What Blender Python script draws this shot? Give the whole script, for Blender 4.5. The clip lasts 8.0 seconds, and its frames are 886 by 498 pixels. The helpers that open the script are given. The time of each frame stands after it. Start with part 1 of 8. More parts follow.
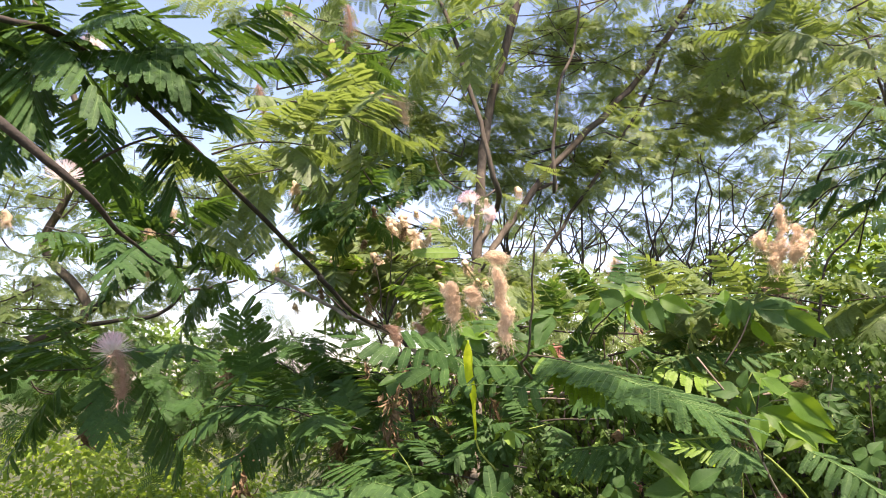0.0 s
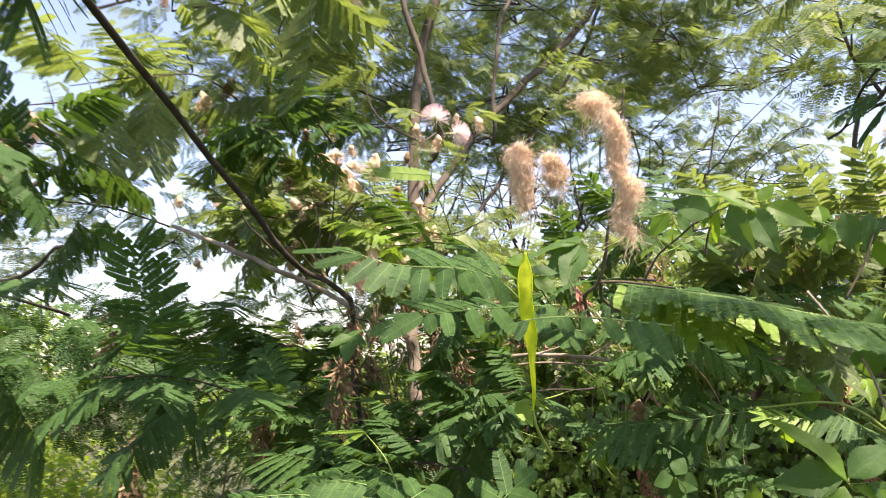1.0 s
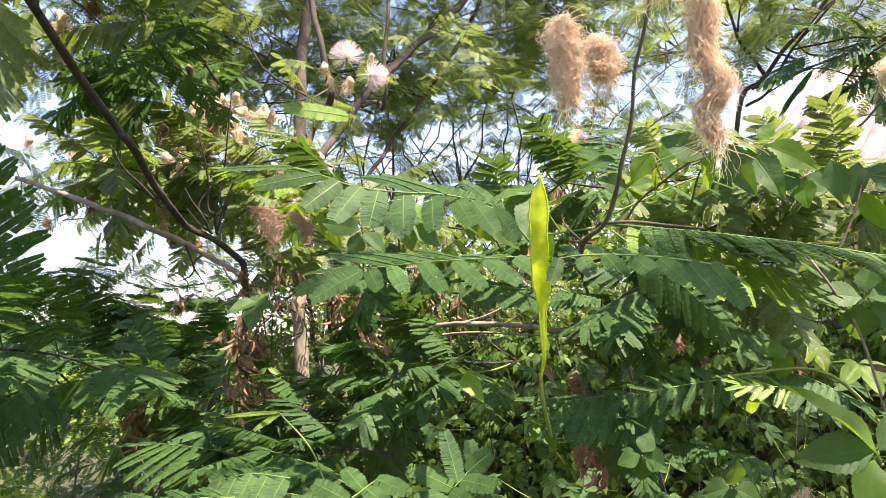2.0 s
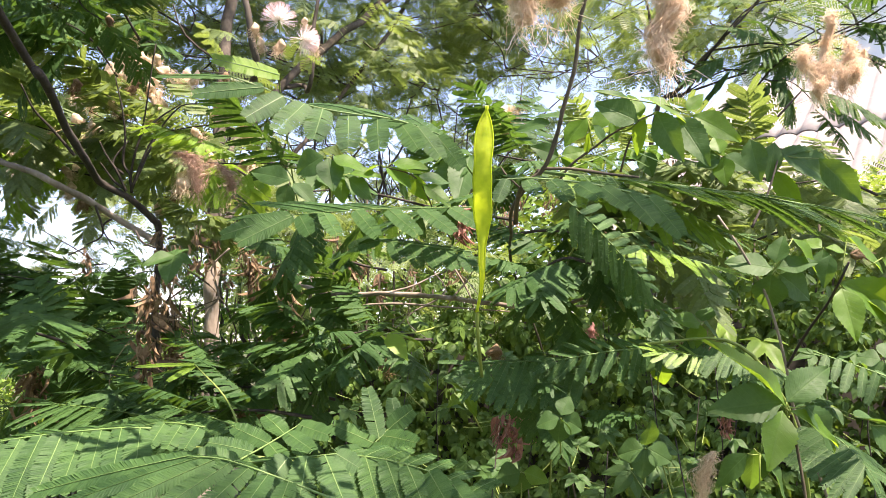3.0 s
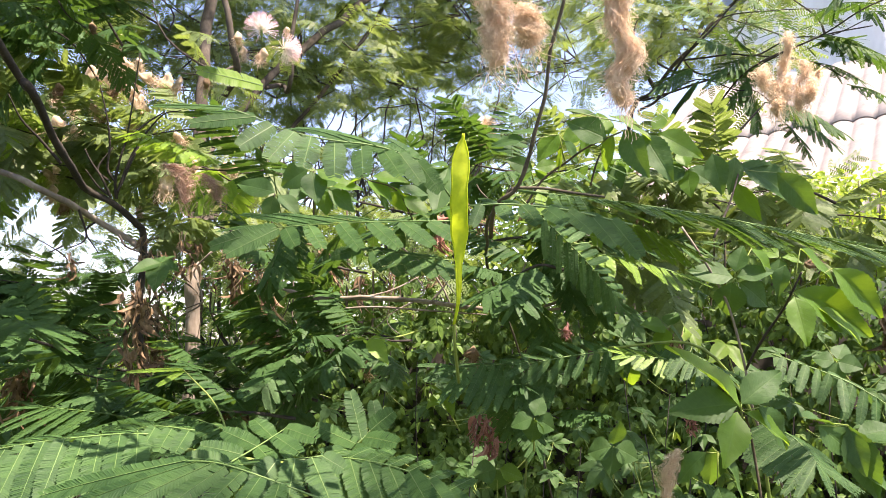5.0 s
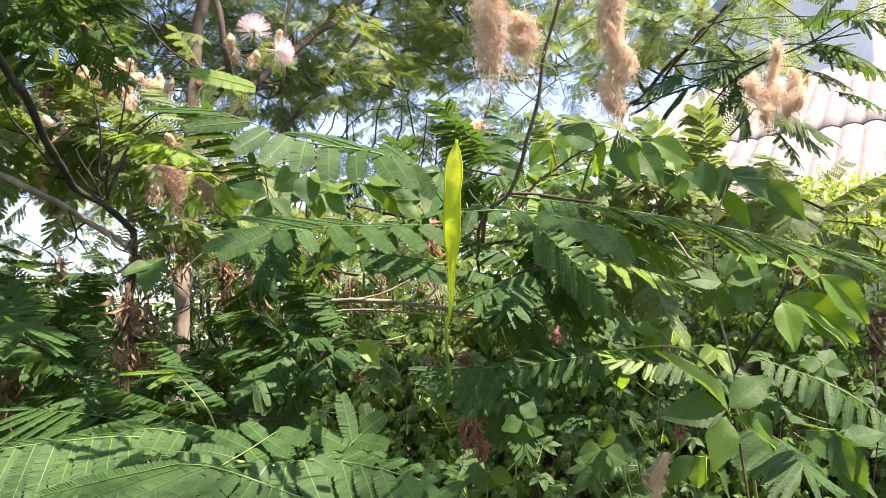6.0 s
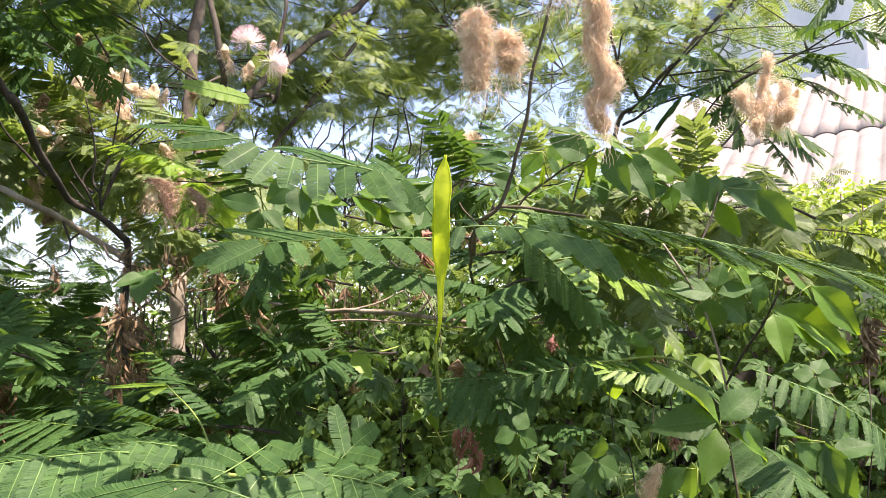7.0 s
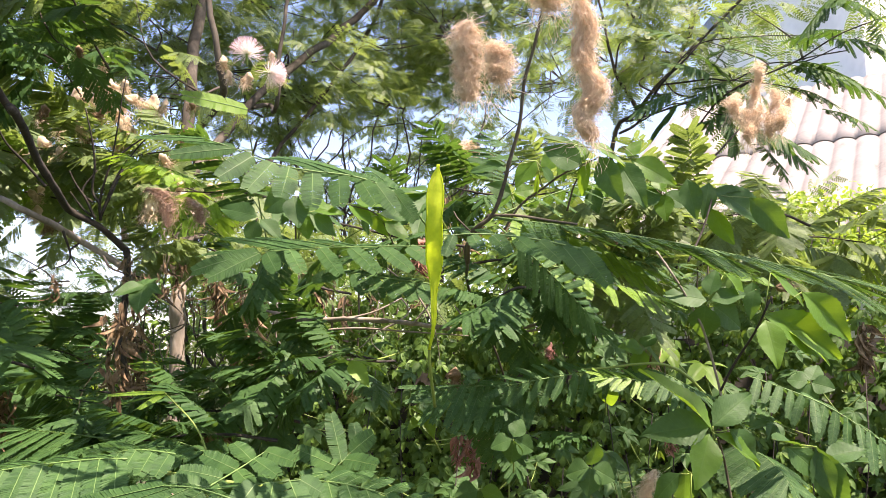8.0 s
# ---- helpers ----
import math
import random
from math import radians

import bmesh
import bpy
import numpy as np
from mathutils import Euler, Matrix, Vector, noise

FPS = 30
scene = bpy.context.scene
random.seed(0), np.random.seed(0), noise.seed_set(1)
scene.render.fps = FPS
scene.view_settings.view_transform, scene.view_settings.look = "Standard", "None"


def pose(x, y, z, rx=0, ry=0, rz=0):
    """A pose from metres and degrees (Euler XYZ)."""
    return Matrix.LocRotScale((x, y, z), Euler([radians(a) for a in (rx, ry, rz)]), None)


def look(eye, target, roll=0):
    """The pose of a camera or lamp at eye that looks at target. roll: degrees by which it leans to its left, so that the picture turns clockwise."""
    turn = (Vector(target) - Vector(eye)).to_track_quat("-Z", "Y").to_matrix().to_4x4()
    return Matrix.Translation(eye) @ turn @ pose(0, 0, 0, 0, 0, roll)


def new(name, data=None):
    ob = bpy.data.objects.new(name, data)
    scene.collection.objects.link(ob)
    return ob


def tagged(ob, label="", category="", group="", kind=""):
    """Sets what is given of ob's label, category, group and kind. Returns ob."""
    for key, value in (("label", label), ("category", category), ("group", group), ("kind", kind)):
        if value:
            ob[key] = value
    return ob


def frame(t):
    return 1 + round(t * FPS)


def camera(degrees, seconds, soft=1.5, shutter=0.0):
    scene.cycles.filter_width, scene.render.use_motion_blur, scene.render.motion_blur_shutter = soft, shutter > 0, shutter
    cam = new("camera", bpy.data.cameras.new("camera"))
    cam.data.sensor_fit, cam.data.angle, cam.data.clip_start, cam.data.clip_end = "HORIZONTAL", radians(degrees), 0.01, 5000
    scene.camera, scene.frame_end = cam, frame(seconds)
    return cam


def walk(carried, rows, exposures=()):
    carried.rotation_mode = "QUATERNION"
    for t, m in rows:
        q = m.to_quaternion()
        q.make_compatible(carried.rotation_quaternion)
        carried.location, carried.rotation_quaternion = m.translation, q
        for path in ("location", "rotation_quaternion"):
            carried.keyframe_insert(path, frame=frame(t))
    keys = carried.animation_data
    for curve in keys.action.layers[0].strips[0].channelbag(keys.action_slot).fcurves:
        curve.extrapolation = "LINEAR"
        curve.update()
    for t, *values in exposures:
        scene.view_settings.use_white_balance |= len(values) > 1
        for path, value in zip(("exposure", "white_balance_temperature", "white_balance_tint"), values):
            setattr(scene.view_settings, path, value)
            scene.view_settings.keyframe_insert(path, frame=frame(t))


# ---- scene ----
cam = camera(62.0, 8.0, 0.4, 0.2)
SUN_POWER, SKY_POWER = 4.9, 0.115
PATH = [
    (0, (0.023, 0.056, 1.612), (-0.006, 2.025, 1.964), -0.6),
    (0.5, (-0.019, 0.256, 1.603), (-0.02, 2.228, 1.935), -0.8),
    (1, (-0.114, 0.476, 1.573), (0.144, 2.436, 1.879), -1.4),
    (1.2, (-0.139, 0.568, 1.568), (0.239, 2.512, 1.847), -1.7),
    (2.3, (-0.182, 0.658, 1.546), (0.496, 2.524, 1.791), -1.3),
    (2.5, (-0.187, 0.659, 1.532), (0.543, 2.505, 1.784), -0.8),
    (3, (-0.189, 0.674, 1.508), (0.643, 2.475, 1.758), 0.2),
    (3.5, (-0.2, 0.654, 1.511), (0.646, 2.449, 1.753), 0.3),
    (4, (-0.204, 0.644, 1.513), (0.65, 2.436, 1.75), 0.2),
    (4.5, (-0.208, 0.64, 1.513), (0.661, 2.425, 1.753), 0.1),
    (5, (-0.207, 0.637, 1.519), (0.678, 2.414, 1.757), 0.0),
    (6.5, (-0.212, 0.632, 1.523), (0.702, 2.394, 1.771), 0.3),
    (7, (-0.206, 0.629, 1.527), (0.707, 2.389, 1.787), 0.1),
    (7.5, (-0.205, 0.627, 1.525), (0.709, 2.385, 1.798), -0.0),
    (8, (-0.205, 0.619, 1.525), (0.706, 2.377, 1.809), -0.1),
]
EXPOSURES = [(0.0, 1.76, 7400, 29), (1.0, 1.90, 7400, 29), (2.5, 2.08, 7200, 29), (4.0, 2.10, 7150, 29), (5.0, 2.03, 7150, 29), (8.0, 1.95, 7150, 29)]
walk(cam, [(t, look(eye, target, roll)) for t, eye, target, roll in PATH], EXPOSURES)

# ---- light ----
SUN = Vector((0.22, -0.38, 0.9)).normalized()
world = bpy.data.worlds.new("sky")
scene.world = world
world.use_nodes = True
wn = world.node_tree.nodes
sky = wn.new("ShaderNodeTexSky")
sky.sky_type, sky.sun_disc = "NISHITA", False
sky.sun_elevation = math.asin(SUN.z)
sky.sun_rotation = math.atan2(SUN.x, SUN.y)
sky.air_density, sky.dust_density, sky.ozone_density = 1.0, 0.9, 1.7
wn["Background"].inputs["Strength"].default_value = SKY_POWER
world.node_tree.links.new(sky.outputs[0], wn["Background"].inputs["Color"])
sun = new("sun", bpy.data.lights.new("sun", "SUN"))
sun.data.energy, sun.data.angle, sun.data.color = SUN_POWER, radians(0.53), (1.0, 0.94, 0.84)
sun.matrix_world = look(SUN * 20, (0, 0, 0))

# ---- materials ----


def shader(name):
    m = bpy.data.materials.new(name)
    m.use_nodes = True
    t = m.node_tree
    return m, t.nodes, t.links, t.nodes["Principled BSDF"]


def ramp(nodes, stops):
    r = nodes.new("ShaderNodeValToRGB")
    while len(r.color_ramp.elements) < len(stops):
        r.color_ramp.elements.new(0.5)
    for e, (p, c) in zip(r.color_ramp.elements, stops):
        e.position, e.color = p, (*c, 1)
    return r


def leaf_material(name, dark, light, through_colour, share=0.38, rough=0.55, veins=0.0, grain=60.0, shine=0.42):
    """A living leaf: mottled green, a soft gloss, and light that passes through the blade."""
    m, n, l, b = shader(name)
    geo, info = n.new("ShaderNodeNewGeometry"), n.new("ShaderNodeObjectInfo")
    tex = n.new("ShaderNodeTexNoise")
    tex.inputs["Scale"].default_value, tex.inputs["Detail"].default_value = grain, 4
    where = n.new("ShaderNodeTexCoord")
    l.new(where.outputs["Object"], tex.inputs["Vector"])
    mix = n.new("ShaderNodeMath")
    mix.operation = "MULTIPLY_ADD"
    l.new(geo.outputs["Random Per Island"], mix.inputs[0])
    mix.inputs[1].default_value = 0.45
    add = n.new("ShaderNodeMath")
    add.operation = "MULTIPLY_ADD"
    l.new(info.outputs["Random"], add.inputs[0])
    add.inputs[1].default_value = 0.35
    l.new(tex.outputs["Fac"], add.inputs[2])
    sub = n.new("ShaderNodeMath")
    sub.operation = "SUBTRACT"
    l.new(add.outputs[0], sub.inputs[0])
    sub.inputs[1].default_value = 0.35
    l.new(sub.outputs[0], mix.inputs[2])
    mid = [(a + c) / 2 for a, c in zip(dark, light)]
    r = ramp(n, [(0.0, dark), (0.55, mid), (1.0, light)])
    l.new(mix.outputs[0], r.inputs[0])
    colour = r.outputs[0]
    if veins:
        xyz = n.new("ShaderNodeSeparateXYZ")
        l.new(where.outputs["Object"], xyz.inputs[0])
        side = n.new("ShaderNodeMath")
        side.operation = "ABSOLUTE"
        l.new(xyz.outputs["Y"], side.inputs[0])
        rib = ramp(n, [(0.0, (1, 1, 1)), (0.018, (0.0, 0.0, 0.0))])
        l.new(side.outputs[0], rib.inputs[0])
        slant = n.new("ShaderNodeMath")
        slant.operation = "MULTIPLY_ADD"
        l.new(side.outputs[0], slant.inputs[0])
        slant.inputs[1].default_value = -0.9
        l.new(xyz.outputs["X"], slant.inputs[2])
        saw = n.new("ShaderNodeMath")
        saw.operation = "PINGPONG"
        l.new(slant.outputs[0], saw.inputs[0])
        saw.inputs[1].default_value = 0.055
        vein = ramp(n, [(0.0, (0.55, 0.55, 0.55)), (0.008, (0, 0, 0))])
        l.new(saw.outputs[0], vein.inputs[0])
        both = n.new("ShaderNodeMix")
        both.data_type, both.blend_type = "RGBA", "LIGHTEN"
        both.inputs["Factor"].default_value = 1.0
        l.new(rib.outputs[0], both.inputs["A"])
        l.new(vein.outputs[0], both.inputs["B"])
        pale = n.new("ShaderNodeMix")
        pale.data_type = "RGBA"
        strength = n.new("ShaderNodeMath")
        strength.operation = "MULTIPLY"
        l.new(both.outputs["Result"], strength.inputs[0])
        strength.inputs[1].default_value = veins
        l.new(strength.outputs[0], pale.inputs["Factor"])
        l.new(colour, pale.inputs["A"])
        pale.inputs["B"].default_value = (0.17, 0.26, 0.09, 1)
        colour = pale.outputs["Result"]
        bump = n.new("ShaderNodeBump")
        bump.inputs["Strength"].default_value, bump.inputs["Distance"].default_value = 0.3, 0.0015
        bump.invert = True
        relief = n.new("ShaderNodeMath")
        relief.operation = "MULTIPLY_ADD"
        l.new(tex.outputs["Fac"], relief.inputs[0])
        relief.inputs[1].default_value = 0.8
        l.new(both.outputs["Result"], relief.inputs[2])
        l.new(relief.outputs[0], bump.inputs["Height"])
        l.new(bump.outputs[0], b.inputs["Normal"])
    l.new(colour, b.inputs["Base Color"])
    b.inputs["Roughness"].default_value = rough
    b.inputs["Specular IOR Level"].default_value = shine
    tr = n.new("ShaderNodeBsdfTranslucent")
    tint = n.new("ShaderNodeMix")
    tint.data_type, tint.blend_type = "RGBA", "MIX"
    tint.inputs["Factor"].default_value = 0.65
    l.new(colour, tint.inputs["A"])
    tint.inputs["B"].default_value = (*through_colour, 1)
    l.new(tint.outputs["Result"], tr.inputs["Color"])
    ms = n.new("ShaderNodeMixShader")
    ms.inputs[0].default_value = share
    l.new(b.outputs[0], ms.inputs[1])
    l.new(tr.outputs[0], ms.inputs[2])
    l.new(ms.outputs[0], n["Material Output"].inputs["Surface"])
    return m


def rough_material(name, stops, scale, rough=0.85, bump=0.4, depth=0.004, stretch=(1, 1, 1), share=0.0, per_island=0.0):
    """Bark, dry fibre, earth and stone: two scales of mottling and a fine relief."""
    m, n, l, b = shader(name)
    where = n.new("ShaderNodeTexCoord")
    mp = n.new("ShaderNodeMapping")
    mp.inputs["Scale"].default_value = stretch
    l.new(where.outputs["Object"], mp.inputs["Vector"])
    big, small = n.new("ShaderNodeTexNoise"), n.new("ShaderNodeTexNoise")
    for tex, s in ((big, scale), (small, scale * 7)):
        tex.inputs["Scale"].default_value, tex.inputs["Detail"].default_value = s, 5
        l.new(mp.outputs[0], tex.inputs["Vector"])
    half = n.new("ShaderNodeMath")
    half.operation = "MULTIPLY_ADD"
    l.new(small.outputs["Fac"], half.inputs[0])
    half.inputs[1].default_value = 0.5
    l.new(big.outputs["Fac"], half.inputs[2])
    geo = n.new("ShaderNodeNewGeometry")
    isl = n.new("ShaderNodeMath")
    isl.operation = "MULTIPLY_ADD"
    l.new(geo.outputs["Random Per Island"], isl.inputs[0])
    isl.inputs[1].default_value = per_island
    l.new(half.outputs[0], isl.inputs[2])
    off = n.new("ShaderNodeMath")
    off.operation = "SUBTRACT"
    l.new(isl.outputs[0], off.inputs[0])
    off.inputs[1].default_value = 0.25 + per_island / 2
    r = ramp(n, stops)
    l.new(off.outputs[0], r.inputs[0])
    l.new(r.outputs[0], b.inputs["Base Color"])
    b.inputs["Roughness"].default_value = rough
    b.inputs["Specular IOR Level"].default_value = 0.25
    if bump:
        bp = n.new("ShaderNodeBump")
        bp.inputs["Strength"].default_value, bp.inputs["Distance"].default_value = bump, depth
        l.new(half.outputs[0], bp.inputs["Height"])
        l.new(bp.outputs[0], b.inputs["Normal"])
    if share:
        tr = n.new("ShaderNodeBsdfTranslucent")
        l.new(r.outputs[0], tr.inputs["Color"])
        ms = n.new("ShaderNodeMixShader")
        ms.inputs[0].default_value = share
        l.new(b.outputs[0], ms.inputs[1])
        l.new(tr.outputs[0], ms.inputs[2])
        l.new(ms.outputs[0], n["Material Output"].inputs["Surface"])
    return m


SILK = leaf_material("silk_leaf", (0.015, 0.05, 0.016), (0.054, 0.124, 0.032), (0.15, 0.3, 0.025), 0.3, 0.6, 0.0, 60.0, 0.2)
# paler copy of silk_leaf, with sunlight put into its colour
SILK_LIT = leaf_material("silk_leaf_lit", (0.042, 0.08, 0.03), (0.165, 0.235, 0.075), (0.29, 0.4, 0.06), 0.43, 0.55)
# bright yellow-green leaves: their own tone and sunlight put into one colour
BRIGHT_GREEN = leaf_material("bright_green_leaf", (0.09, 0.19, 0.02), (0.19, 0.32, 0.04), (0.27, 0.44, 0.03), 0.48, 0.5)
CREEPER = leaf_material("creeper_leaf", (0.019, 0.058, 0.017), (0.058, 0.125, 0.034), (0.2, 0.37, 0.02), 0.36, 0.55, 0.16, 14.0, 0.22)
# lighter creeper copy: sun through the blade is put into its colour
CREEPER_LIT = leaf_material("lit_creeper_leaf", (0.034, 0.1, 0.014), (0.1, 0.205, 0.026), (0.34, 0.54, 0.02), 0.5, 0.48, 0.16, 14.0, 0.28)
CREEPER_FAR = leaf_material("creeper_leaf_far", (0.014, 0.048, 0.01), (0.15, 0.255, 0.045), (0.26, 0.4, 0.03), 0.3, 0.5, 0.0, 60.0, 0.22)
BUSH = leaf_material("bush_leaf", (0.07, 0.15, 0.015), (0.3, 0.42, 0.05), (0.36, 0.5, 0.04), 0.45, 0.5)
STALK = rough_material("green_stalk", [(0.2, (0.1, 0.16, 0.03)), (0.8, (0.2, 0.26, 0.06))], 80, 0.5, 0.1)
RACHIS = rough_material("leaf_midrib", [(0.2, (0.07, 0.14, 0.035)), (0.8, (0.13, 0.21, 0.06))], 90, 0.5, 0.1)
BARK = rough_material("grey_bark", [(0.2, (0.026, 0.022, 0.016)), (0.55, (0.066, 0.056, 0.042)), (0.9, (0.14, 0.122, 0.096))], 14, 0.9, 0.7, 0.006, (1, 1, 0.35))
BARK_DARK = rough_material("dark_bark", [(0.2, (0.016, 0.014, 0.012)), (0.6, (0.045, 0.038, 0.03)), (0.95, (0.12, 0.1, 0.08))], 40, 0.9, 0.6, 0.003)
BARK_PALE = rough_material("pale_bark", [(0.15, (0.09, 0.075, 0.055)), (0.55, (0.21, 0.178, 0.134)), (0.95, (0.37, 0.33, 0.26))], 18, 0.85, 0.6, 0.004, (1, 1, 0.3))
TWIG = rough_material("brown_twig", [(0.2, (0.036, 0.03, 0.02)), (0.8, (0.105, 0.088, 0.055))], 60, 0.8, 0.3, 0.002)
FIBRE = rough_material("dry_fibre", [(0.1, (0.64, 0.44, 0.28)), (0.5, (0.86, 0.68, 0.48)), (0.9, (0.93, 0.83, 0.66))], 90, 0.8, 0.0, 0.001, (1, 1, 1), 0.4, 0.6)
FIBRE_CORE = rough_material("dry_fibre_core", [(0.1, (0.5, 0.33, 0.2)), (0.5, (0.72, 0.53, 0.36)), (0.9, (0.84, 0.67, 0.49))], 160, 0.95, 0.9, 0.003, (1, 1, 0.5), 0.25)
DEAD = rough_material("dead_leaf", [(0.15, (0.07, 0.046, 0.024)), (0.5, (0.18, 0.12, 0.065)), (0.9, (0.34, 0.25, 0.15))], 60, 0.85, 0.3, 0.002, (1, 1, 1), 0.25, 0.5)
DEAD_RED = rough_material("dead_red_leaf", [(0.15, (0.17, 0.065, 0.05)), (0.5, (0.33, 0.15, 0.115)), (0.9, (0.5, 0.29, 0.22))], 60, 0.8, 0.3, 0.002, (1, 1, 1), 0.3, 0.4)
FIBRE_BROWN = rough_material("brown_fibre", [(0.1, (0.24, 0.14, 0.1)), (0.5, (0.42, 0.28, 0.2)), (0.9, (0.6, 0.45, 0.34))], 90, 0.85, 0.0, 0.001, (1, 1, 1), 0.4, 0.5)
WITHERED = rough_material("withered_petal", [(0.1, (0.34, 0.23, 0.14)), (0.45, (0.56, 0.43, 0.28)), (0.9, (0.76, 0.65, 0.48))], 110, 0.8, 0.5, 0.003, (1, 1, 1), 0.3, 0.35)
EARTH = rough_material("weedy_earth", [(0.2, (0.018, 0.022, 0.009)), (0.5, (0.04, 0.05, 0.018)), (0.75, (0.07, 0.075, 0.03)), (0.95, (0.12, 0.1, 0.06))], 5, 0.95, 0.6, 0.02)
CEMENT = rough_material("fibre_cement", [(0.1, (0.085, 0.078, 0.07)), (0.4, (0.185, 0.172, 0.157)), (0.9, (0.25, 0.236, 0.22))], 5.0, 0.85, 0.35, 0.004)
PLASTER = rough_material("pale_plaster", [(0.15, (0.66, 0.65, 0.63)), (0.55, (0.8, 0.79, 0.77)), (0.9, (0.86, 0.85, 0.84))], 1.5, 0.9, 0.2, 0.003)
# wall colour darkened so that gaps in the creeper look deeply shaded
WALL_IN_SHADE = rough_material("wall_render_in_shade", [(0.2, (0.022, 0.02, 0.016)), (0.6, (0.05, 0.047, 0.037)), (0.9, (0.09, 0.083, 0.066))], 4, 0.95, 0.5, 0.01)
SLATE = rough_material("blue_grey_metal", [(0.2, (0.12, 0.15, 0.2)), (0.8, (0.22, 0.26, 0.33))], 3, 0.5, 0.1, 0.003)


def stamen_material():
    m, n, l, b = shader("silk_stamen")
    where, size = n.new("ShaderNodeTexCoord"), n.new("ShaderNodeVectorMath")
    size.operation = "LENGTH"
    l.new(where.outputs["Object"], size.inputs[0])
    r = ramp(n, [(0.0, (0.8, 0.8, 0.62)), (0.012, (0.85, 0.8, 0.76)), (0.02, (0.86, 0.74, 0.73)), (0.03, (0.85, 0.6, 0.62))])
    l.new(size.outputs["Value"], r.inputs[0])
    l.new(r.outputs[0], b.inputs["Base Color"])
    b.inputs["Roughness"].default_value = 0.6
    tr, ms = n.new("ShaderNodeBsdfTranslucent"), n.new("ShaderNodeMixShader")
    l.new(r.outputs[0], tr.inputs["Color"])
    ms.inputs[0].default_value = 0.45
    l.new(b.outputs[0], ms.inputs[1])
    l.new(tr.outputs[0], ms.inputs[2])
    l.new(ms.outputs[0], n["Material Output"].inputs["Surface"])
    return m


def pod_material():
    """The flat green pod: the seeds show darker, the skin glows where light passes through it."""
    m, n, l, b = shader("green_pod")
    where = n.new("ShaderNodeTexCoord")
    tex = n.new("ShaderNodeTexNoise")
    tex.inputs["Scale"].default_value, tex.inputs["Detail"].default_value = 140, 3
    l.new(where.outputs["Object"], tex.inputs["Vector"])
    r = ramp(n, [(0.25, (0.42, 0.56, 0.02)), (0.6, (0.6, 0.72, 0.03)), (0.9, (0.7, 0.76, 0.08))])
    l.new(tex.outputs["Fac"], r.inputs[0])
    l.new(r.outputs[0], b.inputs["Base Color"])
    b.inputs["Roughness"].default_value = 0.4
    tr, ms = n.new("ShaderNodeBsdfTranslucent"), n.new("ShaderNodeMixShader")
    l.new(r.outputs[0], tr.inputs["Color"])
    ms.inputs[0].default_value = 0.55
    l.new(b.outputs[0], ms.inputs[1])
    l.new(tr.outputs[0], ms.inputs[2])
    l.new(ms.outputs[0], n["Material Output"].inputs["Surface"])
    return m


STAMEN, POD = stamen_material(), pod_material()

# ---- building kit ----
PLACE = {}


def thing(name, at, label, category, group="", kind=""):
    ob = new(name)
    ob.empty_display_size = 0.05
    ob.matrix_basis = PLACE[ob] = Matrix.Translation(at)
    return tagged(ob, label, category, group, kind)


def part(name, mesh, material, parent, label="", m=None, kind=""):
    """One mesh object under a thing or a part; m is its pose in the world."""
    if isinstance(mesh, bmesh.types.BMesh):
        bm, mesh = mesh, bpy.data.meshes.new(name)
        bm.to_mesh(mesh)
        bm.free()
    if not mesh.materials:
        mesh.materials.append(material)
    ob = new(name, mesh)
    m = Matrix.Identity(4) if m is None else m
    PLACE[ob] = m
    if parent:
        ob.parent = parent
        ob.matrix_basis = PLACE[parent].inverted() @ m
    else:
        ob.matrix_basis = m
    return tagged(ob, label, "", "", kind)


def solid(name, verts, faces, smooth=True):
    mesh = bpy.data.meshes.new(name)
    mesh.from_pydata([tuple(v) for v in verts], [], [tuple(f) for f in faces])
    if smooth:
        mesh.polygons.foreach_set("use_smooth", [True] * len(mesh.polygons))
    mesh.update()
    return mesh


def bulk(name, verts, faces):
    """A large mesh of equal-sided faces from arrays."""
    mesh = bpy.data.meshes.new(name)
    faces = np.asarray(faces, dtype=np.int32)
    k = faces.shape[1]
    mesh.vertices.add(len(verts))
    mesh.vertices.foreach_set("co", np.asarray(verts, dtype=np.float32).ravel())
    mesh.loops.add(faces.size)
    mesh.loops.foreach_set("vertex_index", faces.ravel())
    mesh.polygons.add(len(faces))
    mesh.polygons.foreach_set("loop_start", np.arange(len(faces), dtype=np.int32) * k)
    mesh.update(calc_edges=True)
    return mesh


def spline(points, steps=6):
    """A smooth line through the points."""
    p = [Vector(q) for q in points]
    p = [p[0] * 2 - p[1]] + p + [p[-1] * 2 - p[-2]]
    out = []
    for i in range(1, len(p) - 2):
        for k in range(steps):
            t = k / steps
            a, b, c, d = p[i - 1:i + 3]
            out.append(0.5 * (2 * b + (c - a) * t + (2 * a - 5 * b + 4 * c - d) * t * t + (3 * b - a - 3 * c + d) * t ** 3))
    return out + [p[-2]]


